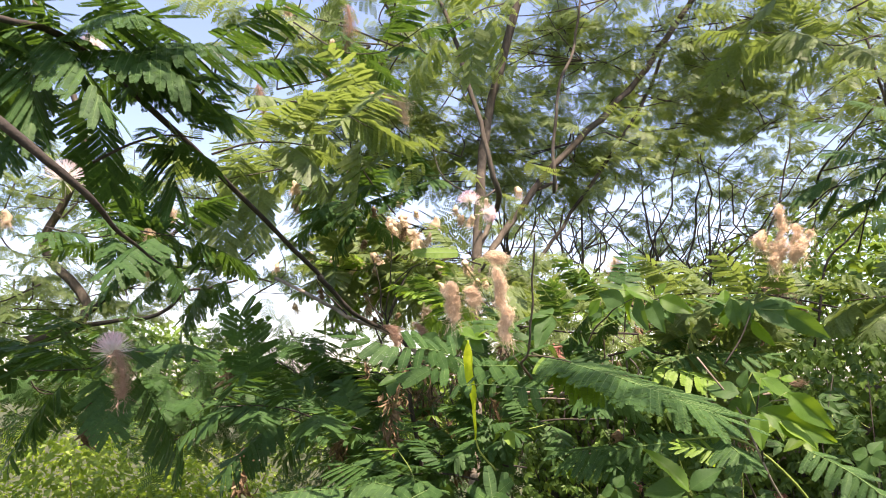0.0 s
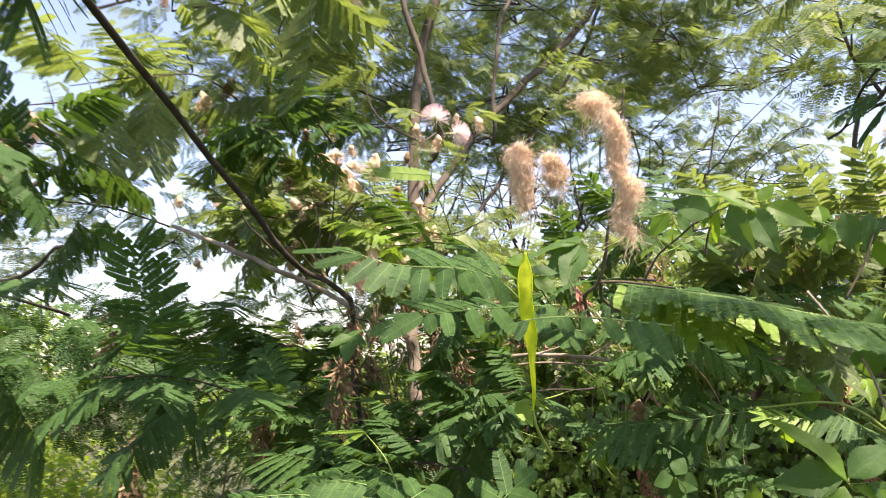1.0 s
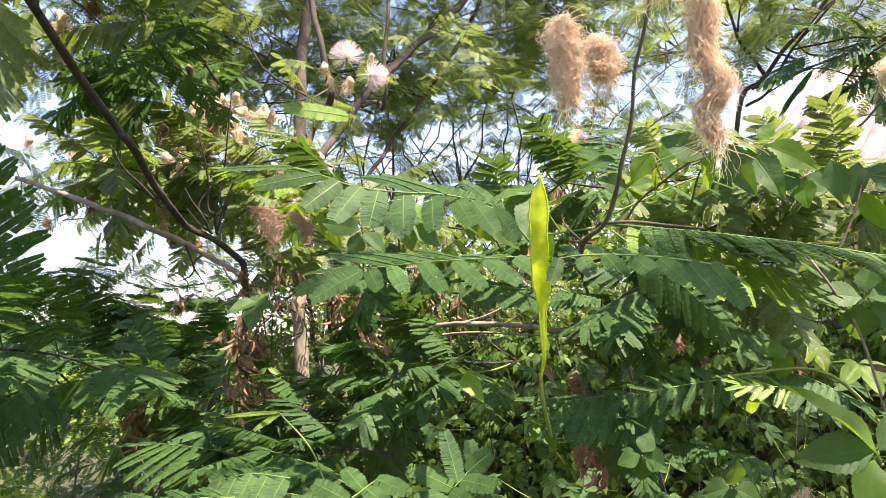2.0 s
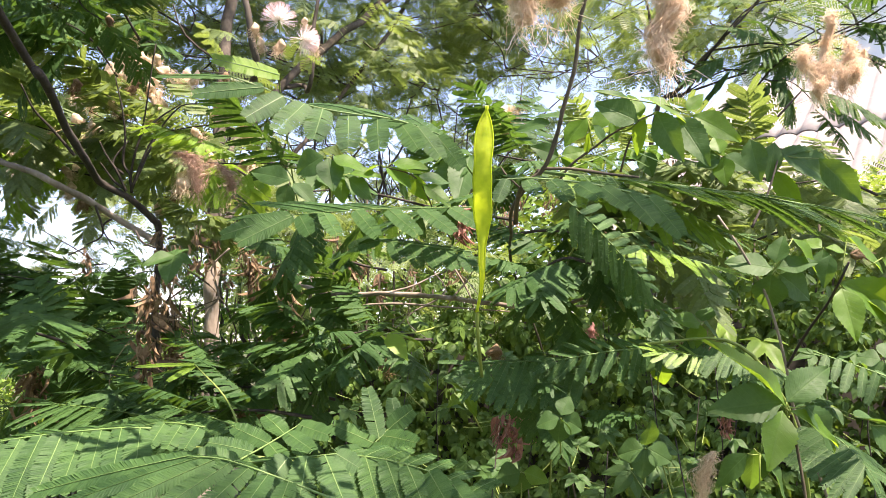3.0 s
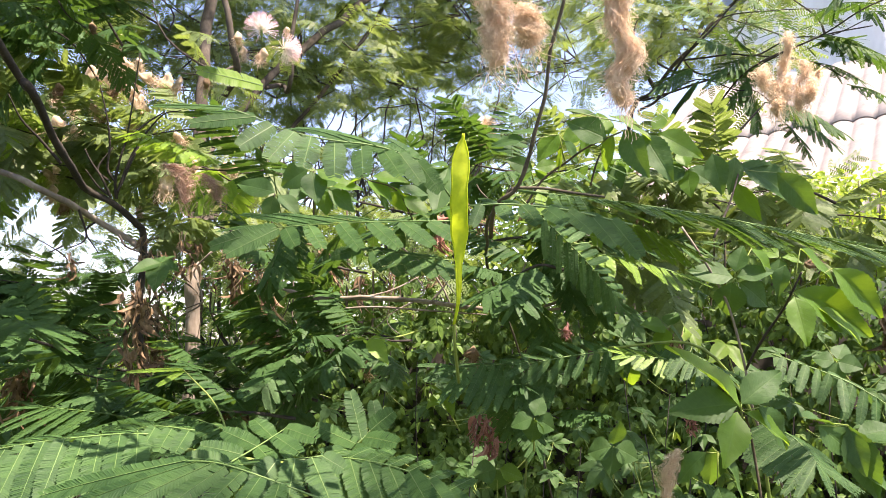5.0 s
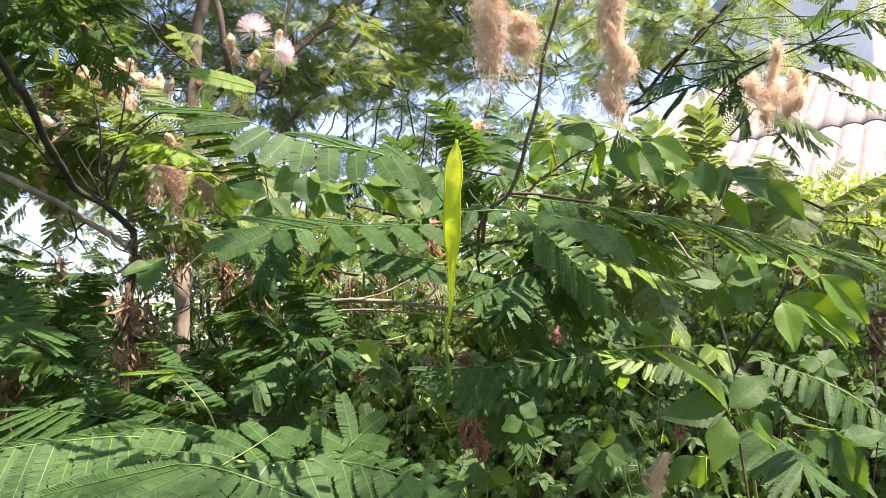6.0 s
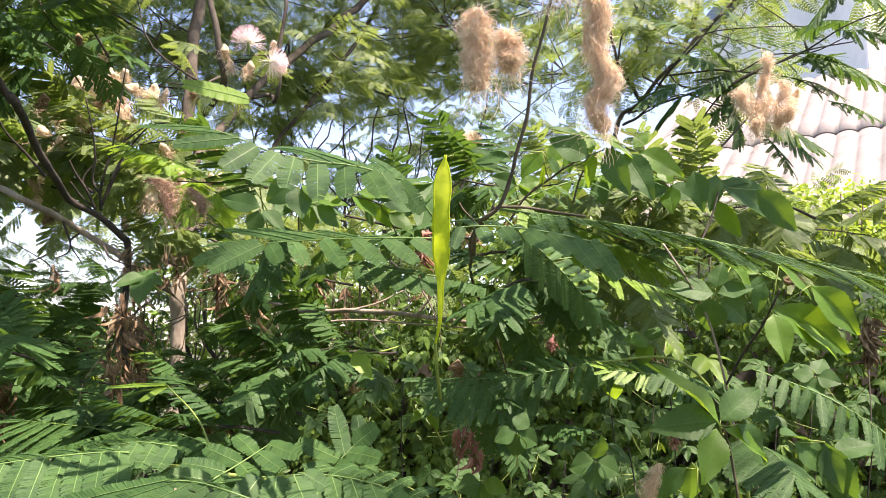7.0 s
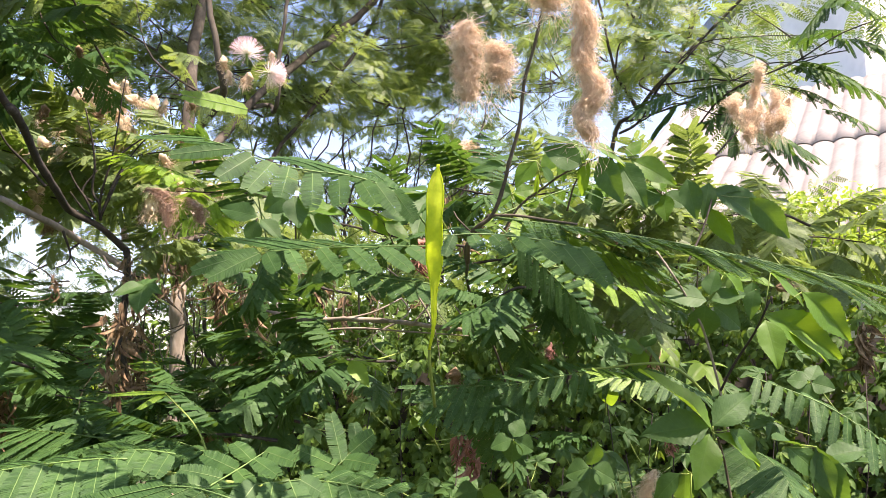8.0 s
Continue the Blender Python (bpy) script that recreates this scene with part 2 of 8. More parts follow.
def tube_data(points, thick, thin, sides=6, rough=0.0, rng=random):
    """Rings round a line, tapering from thick to thin."""
    verts, faces = [], []
    side = None
    n = len(points)
    for i, p in enumerate(points):
        d = (points[min(i + 1, n - 1)] - points[max(i - 1, 0)]).normalized()
        if side is None:
            side = d.orthogonal().normalized()
        side = (side - d * side.dot(d)).normalized()
        up = d.cross(side)
        r = thick + (thin - thick) * i / (n - 1)
        for k in range(sides):
            a = 2 * math.pi * k / sides
            rr = r * (1 + rough * rng.uniform(-1, 1))
            verts.append(p + side * (math.cos(a) * rr) + up * (math.sin(a) * rr))
        if i:
            o = (i - 1) * sides
            for k in range(sides):
                j = (k + 1) % sides
                faces.append((o + k, o + j, o + sides + j, o + sides + k))
    faces.append(tuple(reversed(range(sides))))
    faces.append(tuple(range((n - 1) * sides, n * sides)))
    return verts, faces


def tube(name, points, thick, thin, material, parent, label="", sides=6, steps=6, rough=0.0, wander=0.0, rng=random):
    line = spline(points, steps)
    if wander:
        line = [p + noise.noise_vector(p * 9) * wander for p in line]
    base = line[0].copy()
    v, f = tube_data([p - base for p in line], thick, thin, sides, rough, rng)
    return part(name, solid(name, v, f), material, parent, label, Matrix.Translation(base))


def pose_along(at, ahead, up):
    """A pose at a point: its x axis ahead, its z axis as near to up as it goes."""
    x = Vector(ahead).normalized()
    y = Vector(up).cross(x)
    y = y.normalized() if y.length > 1e-5 else x.orthogonal().normalized()
    z = x.cross(y)
    m = Matrix((x, y, z)).transposed().to_4x4()
    m.translation = at
    return m


def pinna_data(pairs, width, rng, gaps=0.006, rib=True, curl=0.06):
    """A feather of small leaflets, 1 long along x."""
    v, f = [], []
    for s in (1, -1):
        for i in range(pairs):
            if rng.random() < gaps:
                continue
            u = (i + 0.6) / (pairs + 0.4)
            reach = width / 2 * (math.sin(math.pi * (0.1 + 0.85 * u)) ** 0.42) * rng.uniform(0.93, 1.05)
            w = 0.65 / pairs * rng.uniform(0.9, 1.08)
            lean = 0.2 + 0.3 * u + rng.uniform(-0.06, 0.06)
            dx, dy = math.sin(lean) * reach, math.cos(lean) * reach * s
            zz = -curl * u * u
            tilt = rng.uniform(-0.004, 0.004)
            drop = rng.uniform(0.04, 0.09) * reach
            o = len(v)
            ox, oy = math.cos(lean) * w, -math.sin(lean) * w * s
            v += [(u - ox * 0.85, 0.002 * s, zz), (u + ox * 0.85, 0.002 * s, zz),
                  (u + dx * 0.86 + ox * 0.95, dy * 0.86 + oy * 0.95, zz - drop * 0.5 + tilt), (u + dx + ox * 0.4, dy, zz - drop),
                  (u + dx * 0.84 - ox * 0.95, dy * 0.84 - oy * 0.95, zz - drop * 0.5 - tilt)]
            f.append((o, o + 1, o + 2, o + 3, o + 4) if s > 0 else (o + 4, o + 3, o + 2, o + 1, o))
    if rib:
        line = [Vector((k / 6, 0, -curl * (k / 6) ** 2 + 0.004)) for k in range(7)]
        tv, tf = tube_data(line, 0.0068, 0.0026, 3)
        o = len(v)
        v += [tuple(q) for q in tv]
        f += [tuple(i + o for i in q) for q in tf]
    return v, f


def pinna_meshes(kind, count, pairs, width, seed, material, **kw):
    rng = random.Random(seed)
    out = []
    for i in range(count):
        v, f = pinna_data(pairs, width, rng, curl=rng.uniform(0.02, 0.14), **kw)
        mesh = solid(kind, v, f, False)
        mesh.materials.append(material)
        mesh.materials.append(RACHIS)
        for face in mesh.polygons:
            if len(face.vertices) != 5:
                face.material_index = 1
        out.append(mesh)
    return out


PINNA = pinna_meshes("pinna", 6, 38, 0.34, 3, SILK)
PINNA_BRIGHT = pinna_meshes("bright_pinna", 3, 36, 0.34, 4, BRIGHT_GREEN)


def compound_leaf(owner, base, tip, up=(0, 0, 1), pairs=9, size=0.075, spread=68, hang=12, sag=0.01, young=False, seed=1, wide=1.0, bare=0.22, twin=True, stray=0.5):
    """A twice-feathered leaf: a midrib with pairs of pinnae. hang: degrees by which the pinnae droop. young: takes the
    bright yellow-green leaf colour.
    """
    rng = random.Random(seed)
    base, tip, up = Vector(base), Vector(tip), Vector(up)
    bow = (base + tip) / 2 + up * sag
    line = spline([base, bow, tip], 6)
    d0 = [p - base for p in line]
    v, f = tube_data(d0, 0.0011, 0.0006, 5)
    rib = part("leaf", solid("leaf_midrib", v, f), RACHIS, owner, "", Matrix.Translation(base))
    meshes = PINNA_BRIGHT if young else PINNA
    for i in range(pairs):
        u = bare + (1 - bare) * (i + 0.4) / pairs
        at = base.lerp(tip, u) + up * sag * 4 * u * (1 - u)
        ahead = (tip - base).normalized()
        side = up.cross(ahead).normalized()
        grow = (0.62 + 0.5 * math.sin(math.pi * (0.12 + 0.7 * u))) * size
        for s in (1, -1):
            if rng.random() < 0.03:
                continue
            a = radians(spread * (1 - 0.45 * u ** 3) + rng.uniform(-8, 8) * stray)
            h = radians(hang + rng.uniform(-13, 13) * stray)
            out = ahead * math.cos(a) + side * (s * math.sin(a))
            out = out * math.cos(h) - up * math.sin(h)
            lift = up.copy()
            lift = (lift + side * s * rng.uniform(-0.1, 0.25) * stray + ahead * rng.uniform(-0.12, 0.12) * stray).normalized()
            grow *= 1 + rng.uniform(-0.18, 0.08) * stray
            m = pose_along(at, out, lift) @ Matrix.Diagonal((grow, grow * wide * rng.uniform(0.92, 1.08), grow, 1))
            part("pinna", rng.choice(meshes), SILK, rib, "", m)
    if twin:
        ahead = (tip - base).normalized()
        side = up.cross(ahead).normalized()
        for s in (1, -1):
            m = pose_along(tip, ahead + side * s * 0.35 - up * 0.1, up) @ Matrix.Diagonal((size * 0.9, size * 0.85 * wide, size, 1))
            part("pinna", rng.choice(meshes), SILK, rib, "", m)
    return rib


def single_pinna(owner, base, tip, up=(0, 0, 1), wide=1.0, young=False, seed=0):
    """One lone pinna between two points."""
    rng = random.Random(seed)
    base, tip = Vector(base), Vector(tip)
    long = (tip - base).length
    m = pose_along(base, tip - base, up) @ Matrix.Diagonal((long, long * wide, long, 1))
    return part("pinna", rng.choice(PINNA_BRIGHT if young else PINNA), SILK, owner, "", m)


def leaf_data(pinnae, leaflets, rng, size=0.31, gap=0.04):
    """A whole twice-feathered leaf in one mesh, 1 long along x."""
    v, f = [], []
    line = [Vector((k / 5, 0, 0.1 * (k / 5) * (1 - k / 5) - 0.06 * (k / 5) ** 2)) for k in range(6)]
    tv, tf = tube_data(line, 0.006, 0.003, 3)
    v += [tuple(q) for q in tv]
    f += [tuple(q) for q in tf if len(q) == 4]
    for i in range(pinnae):
        u = 0.2 + 0.8 * (i + 0.5) / pinnae
        for s in (1, -1):
            if rng.random() < gap:
                continue
            pv, pf = pinna_data(leaflets, 0.28, rng, 0.03, False, rng.uniform(0.02, 0.16))
            a = s * radians(68 * (1 - 0.5 * u ** 3) + rng.uniform(-7, 7))
            grow = size * (0.6 + 0.5 * math.sin(math.pi * (0.12 + 0.7 * u))) * rng.uniform(0.9, 1.08)
            m = Matrix.Translation((u, 0, 0.1 * u * (1 - u) - 0.06 * u * u)) @ Matrix.Rotation(a, 4, "Z") @ Matrix.Rotation(radians(rng.uniform(12, 42)), 4, "Y") @ Matrix.Rotation(s * rng.uniform(-0.2, 0.4), 4, "X")
            o = len(v)
            v += [tuple(m @ (Vector(q) * grow)) for q in pv]
            f += [tuple(k + o for k in q) for q in pf]
    return v, f


def leaf_meshes(name, count, pinnae, leaflets, seed, material):
    rng = random.Random(seed)
    out = []
    for i in range(count):
        v, f = leaf_data(pinnae, leaflets, rng)
        mesh = solid(name, v, f, False)
        mesh.materials.append(material)
        out.append(mesh)
    return out


LEAF = leaf_meshes("silk_leaf", 6, 13, 19, 7, SILK)
# leaves of the sunlit shoots, drawn in the paler copy of the silk colour
LEAF_LIT = leaf_meshes("sunlit_silk_leaf", 4, 13, 19, 8, SILK_LIT)
LEAF_BRIGHT = leaf_meshes("bright_silk_leaf", 3, 11, 18, 9, BRIGHT_GREEN)


def whole_leaf(owner, at, ahead, up, long, rng, kind=None):
    m = pose_along(at, ahead, up) @ Matrix.Scale(long, 4)
    return part("leaf", rng.choice(kind or LEAF), SILK, owner, "", m)


def spray(owner, points, count, long, seed, kind=None, thick=0.0026, thin=0.001, wood=None, start=0.25, lift=0.25):
    """A twig with feathered leaves set along it on alternating sides."""
    rng = random.Random(seed)
    tube("twig", points, thick, thin, wood or BARK_DARK, owner, "", 5, 6, 0.08, 0.004, rng)
    line = spline(points, 8)
    count = round(count * 1.2)
    for i in range(count):
        u = start + (1 - start) * (i + rng.random() * 0.6) / count
        k = min(int(u * (len(line) - 1)), len(line) - 2)
        at = line[k].lerp(line[k + 1], rng.random())
        along = (line[k + 1] - line[k]).normalized()
        a = rng.uniform(0, 2 * math.pi) if lift < 0 else (i * 2.4 + rng.uniform(-0.5, 0.5))
        side = along.orthogonal().normalized()
        side = Matrix.Rotation(a, 3, along) @ side
        ahead = along * rng.uniform(0.2, 0.8) + side + Vector((0, 0, rng.uniform(-0.35, 0.3)))
        ahead.z *= 0.55
        whole_leaf(owner, at, ahead, (rng.uniform(-0.3, 0.3), rng.uniform(-0.3, 0.3), 1), long * rng.uniform(0.75, 1.15), rng, kind)


def far_leaf_data(rng, pinnae=7, leaflets=7):
    """A light feathered leaf of four-sided leaflets only, for crowns."""
    v, f = [], []
    for i in range(pinnae):
        u = 0.22 + 0.78 * (i + 0.5) / pinnae
        for s in (1, -1):
            a = s * radians(66 * (1 - 0.5 * u ** 3) + rng.uniform(-9, 9))
            grow = 0.34 * (0.6 + 0.5 * math.sin(math.pi * (0.12 + 0.7 * u))) * rng.uniform(0.85, 1.1)
            m = Matrix.Translation((u, 0, -0.1 * u * u)) @ Matrix.Rotation(a, 4, "Z") @ Matrix.Rotation(radians(rng.uniform(10, 44)), 4, "Y") @ Matrix.Rotation(rng.uniform(-0.3, 0.3), 4, "X")
            for k in range(leaflets):
                for t in (1, -1):
                    x = (k + 0.5) / leaflets
                    w, r = 0.6 / leaflets, 0.17 * math.sin(math.pi * (0.14 + 0.8 * x)) ** 0.5
                    o = len(v)
                    for q in ((x - w * 0.5, 0, 0), (x + r * 0.3 - w * 0.55, t * r * 0.7, 0), (x + r * 0.6 + w * 0.2, t * r, -0.02), (x + w * 0.5, 0, 0)):
                        v.append(tuple(m @ (Vector(q) * grow)))
                    f.append((o, o + 1, o + 2, o + 3))
    return np.array(v), np.array(f)


def scattered(protos, poses):
    """Copies of prototype arrays, joined: arrays of vertices and faces."""
    vs, fs, o = [], [], 0
    for k, m in poses:
        v, f = protos[k]
        a = np.array(m)
        vs.append(v @ a[:3, :3].T + a[:3, 3])
        fs.append(f + o)
        o += len(v)
    return np.concatenate(vs), np.concatenate(fs)


rng_far = random.Random(21)
FAR_LEAF = [far_leaf_data(rng_far) for _ in range(8)]


def blade_data(rng, across=2, along=5, width=0.5, teeth=0.0, fold=0.18, curl=0.25, ripple=0.02):
    """A pointed oval blade, 1 long along x, folded at its midrib, as four-sided faces."""
    v, f = [], []
    phase = rng.uniform(0, 6)
    for i in range(along + 1):
        u = i / along
        w = width / 2 * (math.sin(math.pi * u ** 0.72) ** 0.95 * (1 - 0.3 * max(0, u - 0.45)) if 0 < u < 1 else 0.02)
        if teeth and 0 < i < along:
            w *= 1 + teeth * (1 if i % 2 else -1)
        for j in range(-across, across + 1):
            y = w * j / across
            x = u + (0.05 * abs(j) / across if 0 < i < along else 0)
            v.append((x, y, fold * abs(y) - curl * u * u + ripple * math.sin(u * 11 + phase + (1.5 if j < 0 else 0)) * abs(j) / across + rng.uniform(-0.004, 0.004)))
    k = 2 * across + 1
    for i in range(along):
        for j in range(k - 1):
            f.append((i * k + j, (i + 1) * k + j, (i + 1) * k + j + 1, i * k + j + 1))
    return v, f


def blade_meshes(name, count, seed, material, **kw):
    rng = random.Random(seed)
    out = []
    for i in range(count):
        v, f = blade_data(rng, curl=rng.uniform(0.04, 0.3), fold=rng.uniform(0.08, 0.38), **kw)
        mesh = solid(name, v, f)
        mesh.materials.append(material)
        out.append(mesh)
    return out


LEAFLET_LIT = blade_meshes("lit_leaflet", 4, 12, CREEPER_LIT, across=4, along=26, width=0.54, teeth=0.045)
LEAFLET_BRIGHT = blade_meshes("bright_leaflet", 3, 13, BRIGHT_GREEN, across=3, along=20, width=0.54, teeth=0.045)
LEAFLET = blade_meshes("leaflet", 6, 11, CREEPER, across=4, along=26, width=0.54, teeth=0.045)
BLADE_FAR = []
rng_blade = random.Random(5)
for _ in range(6):
    bv, bf = blade_data(rng_blade, 1, 4, 0.52, 0, rng_blade.uniform(0.1, 0.5), rng_blade.uniform(0.05, 0.4))
    BLADE_FAR.append((np.array(bv), np.array(bf)))


def palmate_far(rng):
    """Five blades spread from one point."""
    vs, fs, o = [], [], 0
    for k, a in enumerate((-95, -48, 0, 48, 95)):
        v, f = BLADE_FAR[rng.randrange(6)]
        m = np.array(Matrix.Rotation(radians(a + rng.uniform(-9, 9)), 3, "Z") @ Matrix.Rotation(radians(rng.uniform(-5, 30)), 3, "Y") @ Matrix.Scale(1 - 0.13 * abs(k - 2), 3))
        vs.append(v @ m.T)
        fs.append(f + o)
        o += len(v)
    return np.concatenate(vs), np.concatenate(fs)


PALMATE_FAR = [palmate_far(rng_blade) for _ in range(6)]


def palmate_leaf(owner, hub, root, leaflets, seed=0, meshes=None, shrink=0.92):
    """A creeper leaf: a stalk to the hub and blades from there; leaflets: rows of (tip, width share, which way the face looks)."""
    rng = random.Random(seed)
    hub, root = Vector(hub), Vector(root)
    line = spline([root, (root + hub) / 2 + Vector((0, 0, -0.004)), hub], 5)
    v, f = tube_data([p - root for p in line], 0.0013, 0.0009, 5)
    stem = part("leaf", solid("leaf_stalk", v, f), STALK, owner, "", Matrix.Translation(root))
    for tip, wide, face in leaflets:
        d = (Vector(tip) - hub) * shrink
        wide *= 0.88
        long = d.length * 1.03
        m = pose_along(hub, d, face) @ Matrix.Diagonal((long, long * wide, long * 0.95, 1))
        part("leaflet", rng.choice(meshes or LEAFLET), CREEPER, stem, "", m)
    return stem


def spread_leaf(owner, hub, root, leaflets, seed=0):
    """A creeper leaf: a stalk to the hub and separate blades; leaflets: rows of (base, tip, width, which way the face looks, meshes)."""
    rng = random.Random(seed)
    hub, root = Vector(hub), Vector(root)
    line = spline([root, (root + hub) / 2 + Vector((0, 0, -0.004)), hub], 5)
    v, f = tube_data([p - root for p in line], 0.0011, 0.0008, 5)
    stem = part("leaf", solid("leaf_stalk", v, f), STALK, owner, "", Matrix.Translation(root))
    for base, tip, wide, face, meshes in leaflets:
        base, d = Vector(base), Vector(tip) - Vector(base)
        long = d.length * 1.03
        m = pose_along(base, d, face) @ Matrix.Diagonal((long, wide / 0.5, long * 0.9, 1))
        part("leaflet", rng.choice(meshes), CREEPER, stem, "", m)
        if (base - hub).length > 0.004:
            sv, sf = tube_data([Vector(), (base - hub) * 0.5 + Vector((0, 0, -0.001)), base - hub], 0.0007, 0.0006, 4)
            part("stalklet", solid("stalklet", sv, sf), STALK, stem, "", Matrix.Translation(hub))
    return stem


def feather(owner, line, pinnae, seed=0, young=False, thick=0.0011):
    """A twice-feathered leaf on a bent midrib; pinnae: rows of (base, tip, width, which way the face looks)."""
    rng = random.Random(seed)
    line = spline(line, 5)
    base = line[0].copy()
    v, f = tube_data([p - base for p in line], thick * 0.75, thick * 0.4, 5)
    rib = part("leaf", solid("leaf_midrib", v, f), RACHIS, owner, "", Matrix.Translation(base))
    for a, b, wide, face in pinnae:
        a, d = Vector(a), Vector(b) - Vector(a)
        m = pose_along(a, d, face) @ Matrix.Diagonal((d.length, wide / 0.28, d.length, 1))
        part("pinna", rng.choice(PINNA_BRIGHT if young else PINNA), SILK, rib, "", m)
    return rib


def ribbons(rng, starts, steps, step, width, sway, fall=0.0, swirl=None):
    """Thin wandering ribbons, as arrays of four-sided faces."""
    v, f = [], []
    for at, d in starts:
        p, d = Vector(at), Vector(d).normalized()
        side = d.orthogonal().normalized()
        side = Matrix.Rotation(rng.uniform(0, 6.3), 3, d) @ side
        o = len(v)
        for i in range(steps + 1):
            w = width * (1 - 0.55 * i / steps)
            v += [tuple(p + side * w), tuple(p - side * w)]
            d = (d + Vector((rng.gauss(0, sway), rng.gauss(0, sway), rng.gauss(0, sway) - fall))).normalized()
            p = p + d * step
            side = (side - d * side.dot(d) + Vector((rng.gauss(0, 0.1), rng.gauss(0, 0.1), 0))).normalized()
        for i in range(steps):
            q = o + 2 * i
            f.append((q, q + 1, q + 3, q + 2))
    return np.array(v), np.array(f)


def tassel(points, radii, label, fibres=900, seed=0, hang=30, material=None, group="dry flower tassels"):
    """A hanging bundle of dry matted stamens round a line."""
    rng = random.Random(seed)
    line = spline(points, 8)
    base = line[0].copy()
    ob = thing("dry_flower_tassel", base, label, "dry flowers", group)
    n = len(line)

    def girth(u):
        k = u * (len(radii) - 1)
        i = min(int(k), len(radii) - 2)
        r = radii[i] + (radii[i + 1] - radii[i]) * (k - i)
        return 0.66 * r * (1 + 0.24 * noise.noise(Vector((u * len(radii) * 1.9, seed * 2.3, 0)))) * (0.3 + 0.7 * min(1, 7 * u, 5 * (1 - u)) ** 0.6)
    v, f = [], []
    sides = 14
    for i, p in enumerate(line):
        u = i / (n - 1)
        r = girth(u) * 0.3 * (0.25 if i in (0, n - 1) else 1)
        for k in range(sides):
            a = 2 * math.pi * k / sides
            q = p - base + Vector((math.cos(a), math.sin(a), 0)) * r
            bump = noise.noise((q + base) * 160) * 0.35 + noise.noise((q + base) * 60) * 0.35
            v.append(p - base + Vector((math.cos(a), math.sin(a), 0.2 * bump)) * r * (1 + bump))
        if i:
            o = (i - 1) * sides
            f += [(o + k, o + (k + 1) % sides, o + sides + (k + 1) % sides, o + sides + k) for k in range(sides)]
    f += [tuple(reversed(range(sides))), tuple(range((n - 1) * sides, n * sides))]
    part("matted_core", solid("matted_core", v, f), FIBRE_CORE if material is None else material, ob, "", Matrix.Translation(base))
    rv, rf = [], []
    for i in range(fibres):
        u, a, lift = rng.random(), rng.uniform(0, 6.283), rng.uniform(0.35, 1.15) if rng.random() < 0.75 else rng.uniform(1.05, 2.1)
        du, da = rng.gauss(0.012, 0.03), rng.gauss(0, 0.15)
        o, wide = len(rv), rng.choice((0.0001, 0.00014, 0.0003))
        for q in range(9):
            x = min(max(u, 0), 0.999) * (n - 1)
            c = line[int(x)].lerp(line[int(x) + 1], x % 1) - base
            p = c + Vector((math.cos(a), math.sin(a), rng.gauss(0, 0.05))) * girth(min(max(u, 0), 1)) * (lift + rng.gauss(0, 0.03)) * (0.95 + 0.5 * noise.noise(Vector((math.cos(a) * 0.9, math.sin(a) * 0.9 + seed, u * 7))) + 0.4 * noise.noise(Vector((math.cos(a) * 2.4, math.sin(a) * 2.4 + seed, u * 19))))
            side = Vector((rng.gauss(0, 1), rng.gauss(0, 1), rng.gauss(0, 1))).normalized() * wide
            rv += [tuple(p + side), tuple(p - side)]
            du, da, lift = du + rng.gauss(0, 0.012), da + rng.gauss(0, 0.12), lift + rng.gauss(0, 0.045)
            u, a = u + du, a + da
        rf += [(o + 2 * q, o + 2 * q + 1, o + 2 * q + 3, o + 2 * q + 2) for q in range(8)]
    rv, rf = np.array(rv), np.array(rf)
    part("matted_fibre", bulk("matted_fibre", rv, rf), FIBRE if material is None else material, ob, "", Matrix.Translation(base))
    starts = []
    for i in range(fibres // 4):
        u, a = rng.random(), rng.uniform(0, 6.283)
        p = line[min(int(u * (n - 1)), n - 1)] - base
        out = Vector((math.cos(a), math.sin(a), 0))
        starts.append((p + out * girth(u) * 0.7, out + Vector((rng.gauss(0, 0.4), rng.gauss(0, 0.4), rng.uniform(-1.6, 0.5)))))
    rv, rf = ribbons(rng, starts, 7, 0.0019, 0.00016, 0.4, 0.14)
    part("shaggy_fibre", bulk("shaggy_fibre", rv, rf), FIBRE if material is None else material, ob, "", Matrix.Translation(base))
    starts = []
    for i in range(hang):
        p = line[-1 - rng.randrange(3)] - base
        starts.append((p + Vector((rng.gauss(0, 0.005), rng.gauss(0, 0.005), 0)), (rng.gauss(0, 0.4), rng.gauss(0, 0.4), -1)))
    if hang:
        rv, rf = ribbons(rng, starts, 8, 0.0032, 0.00022, 0.3, 0.05)
        part("loose_fringe", bulk("loose_fringe", rv, rf), FIBRE if material is None else material, ob, "", Matrix.Translation(base))
    return ob


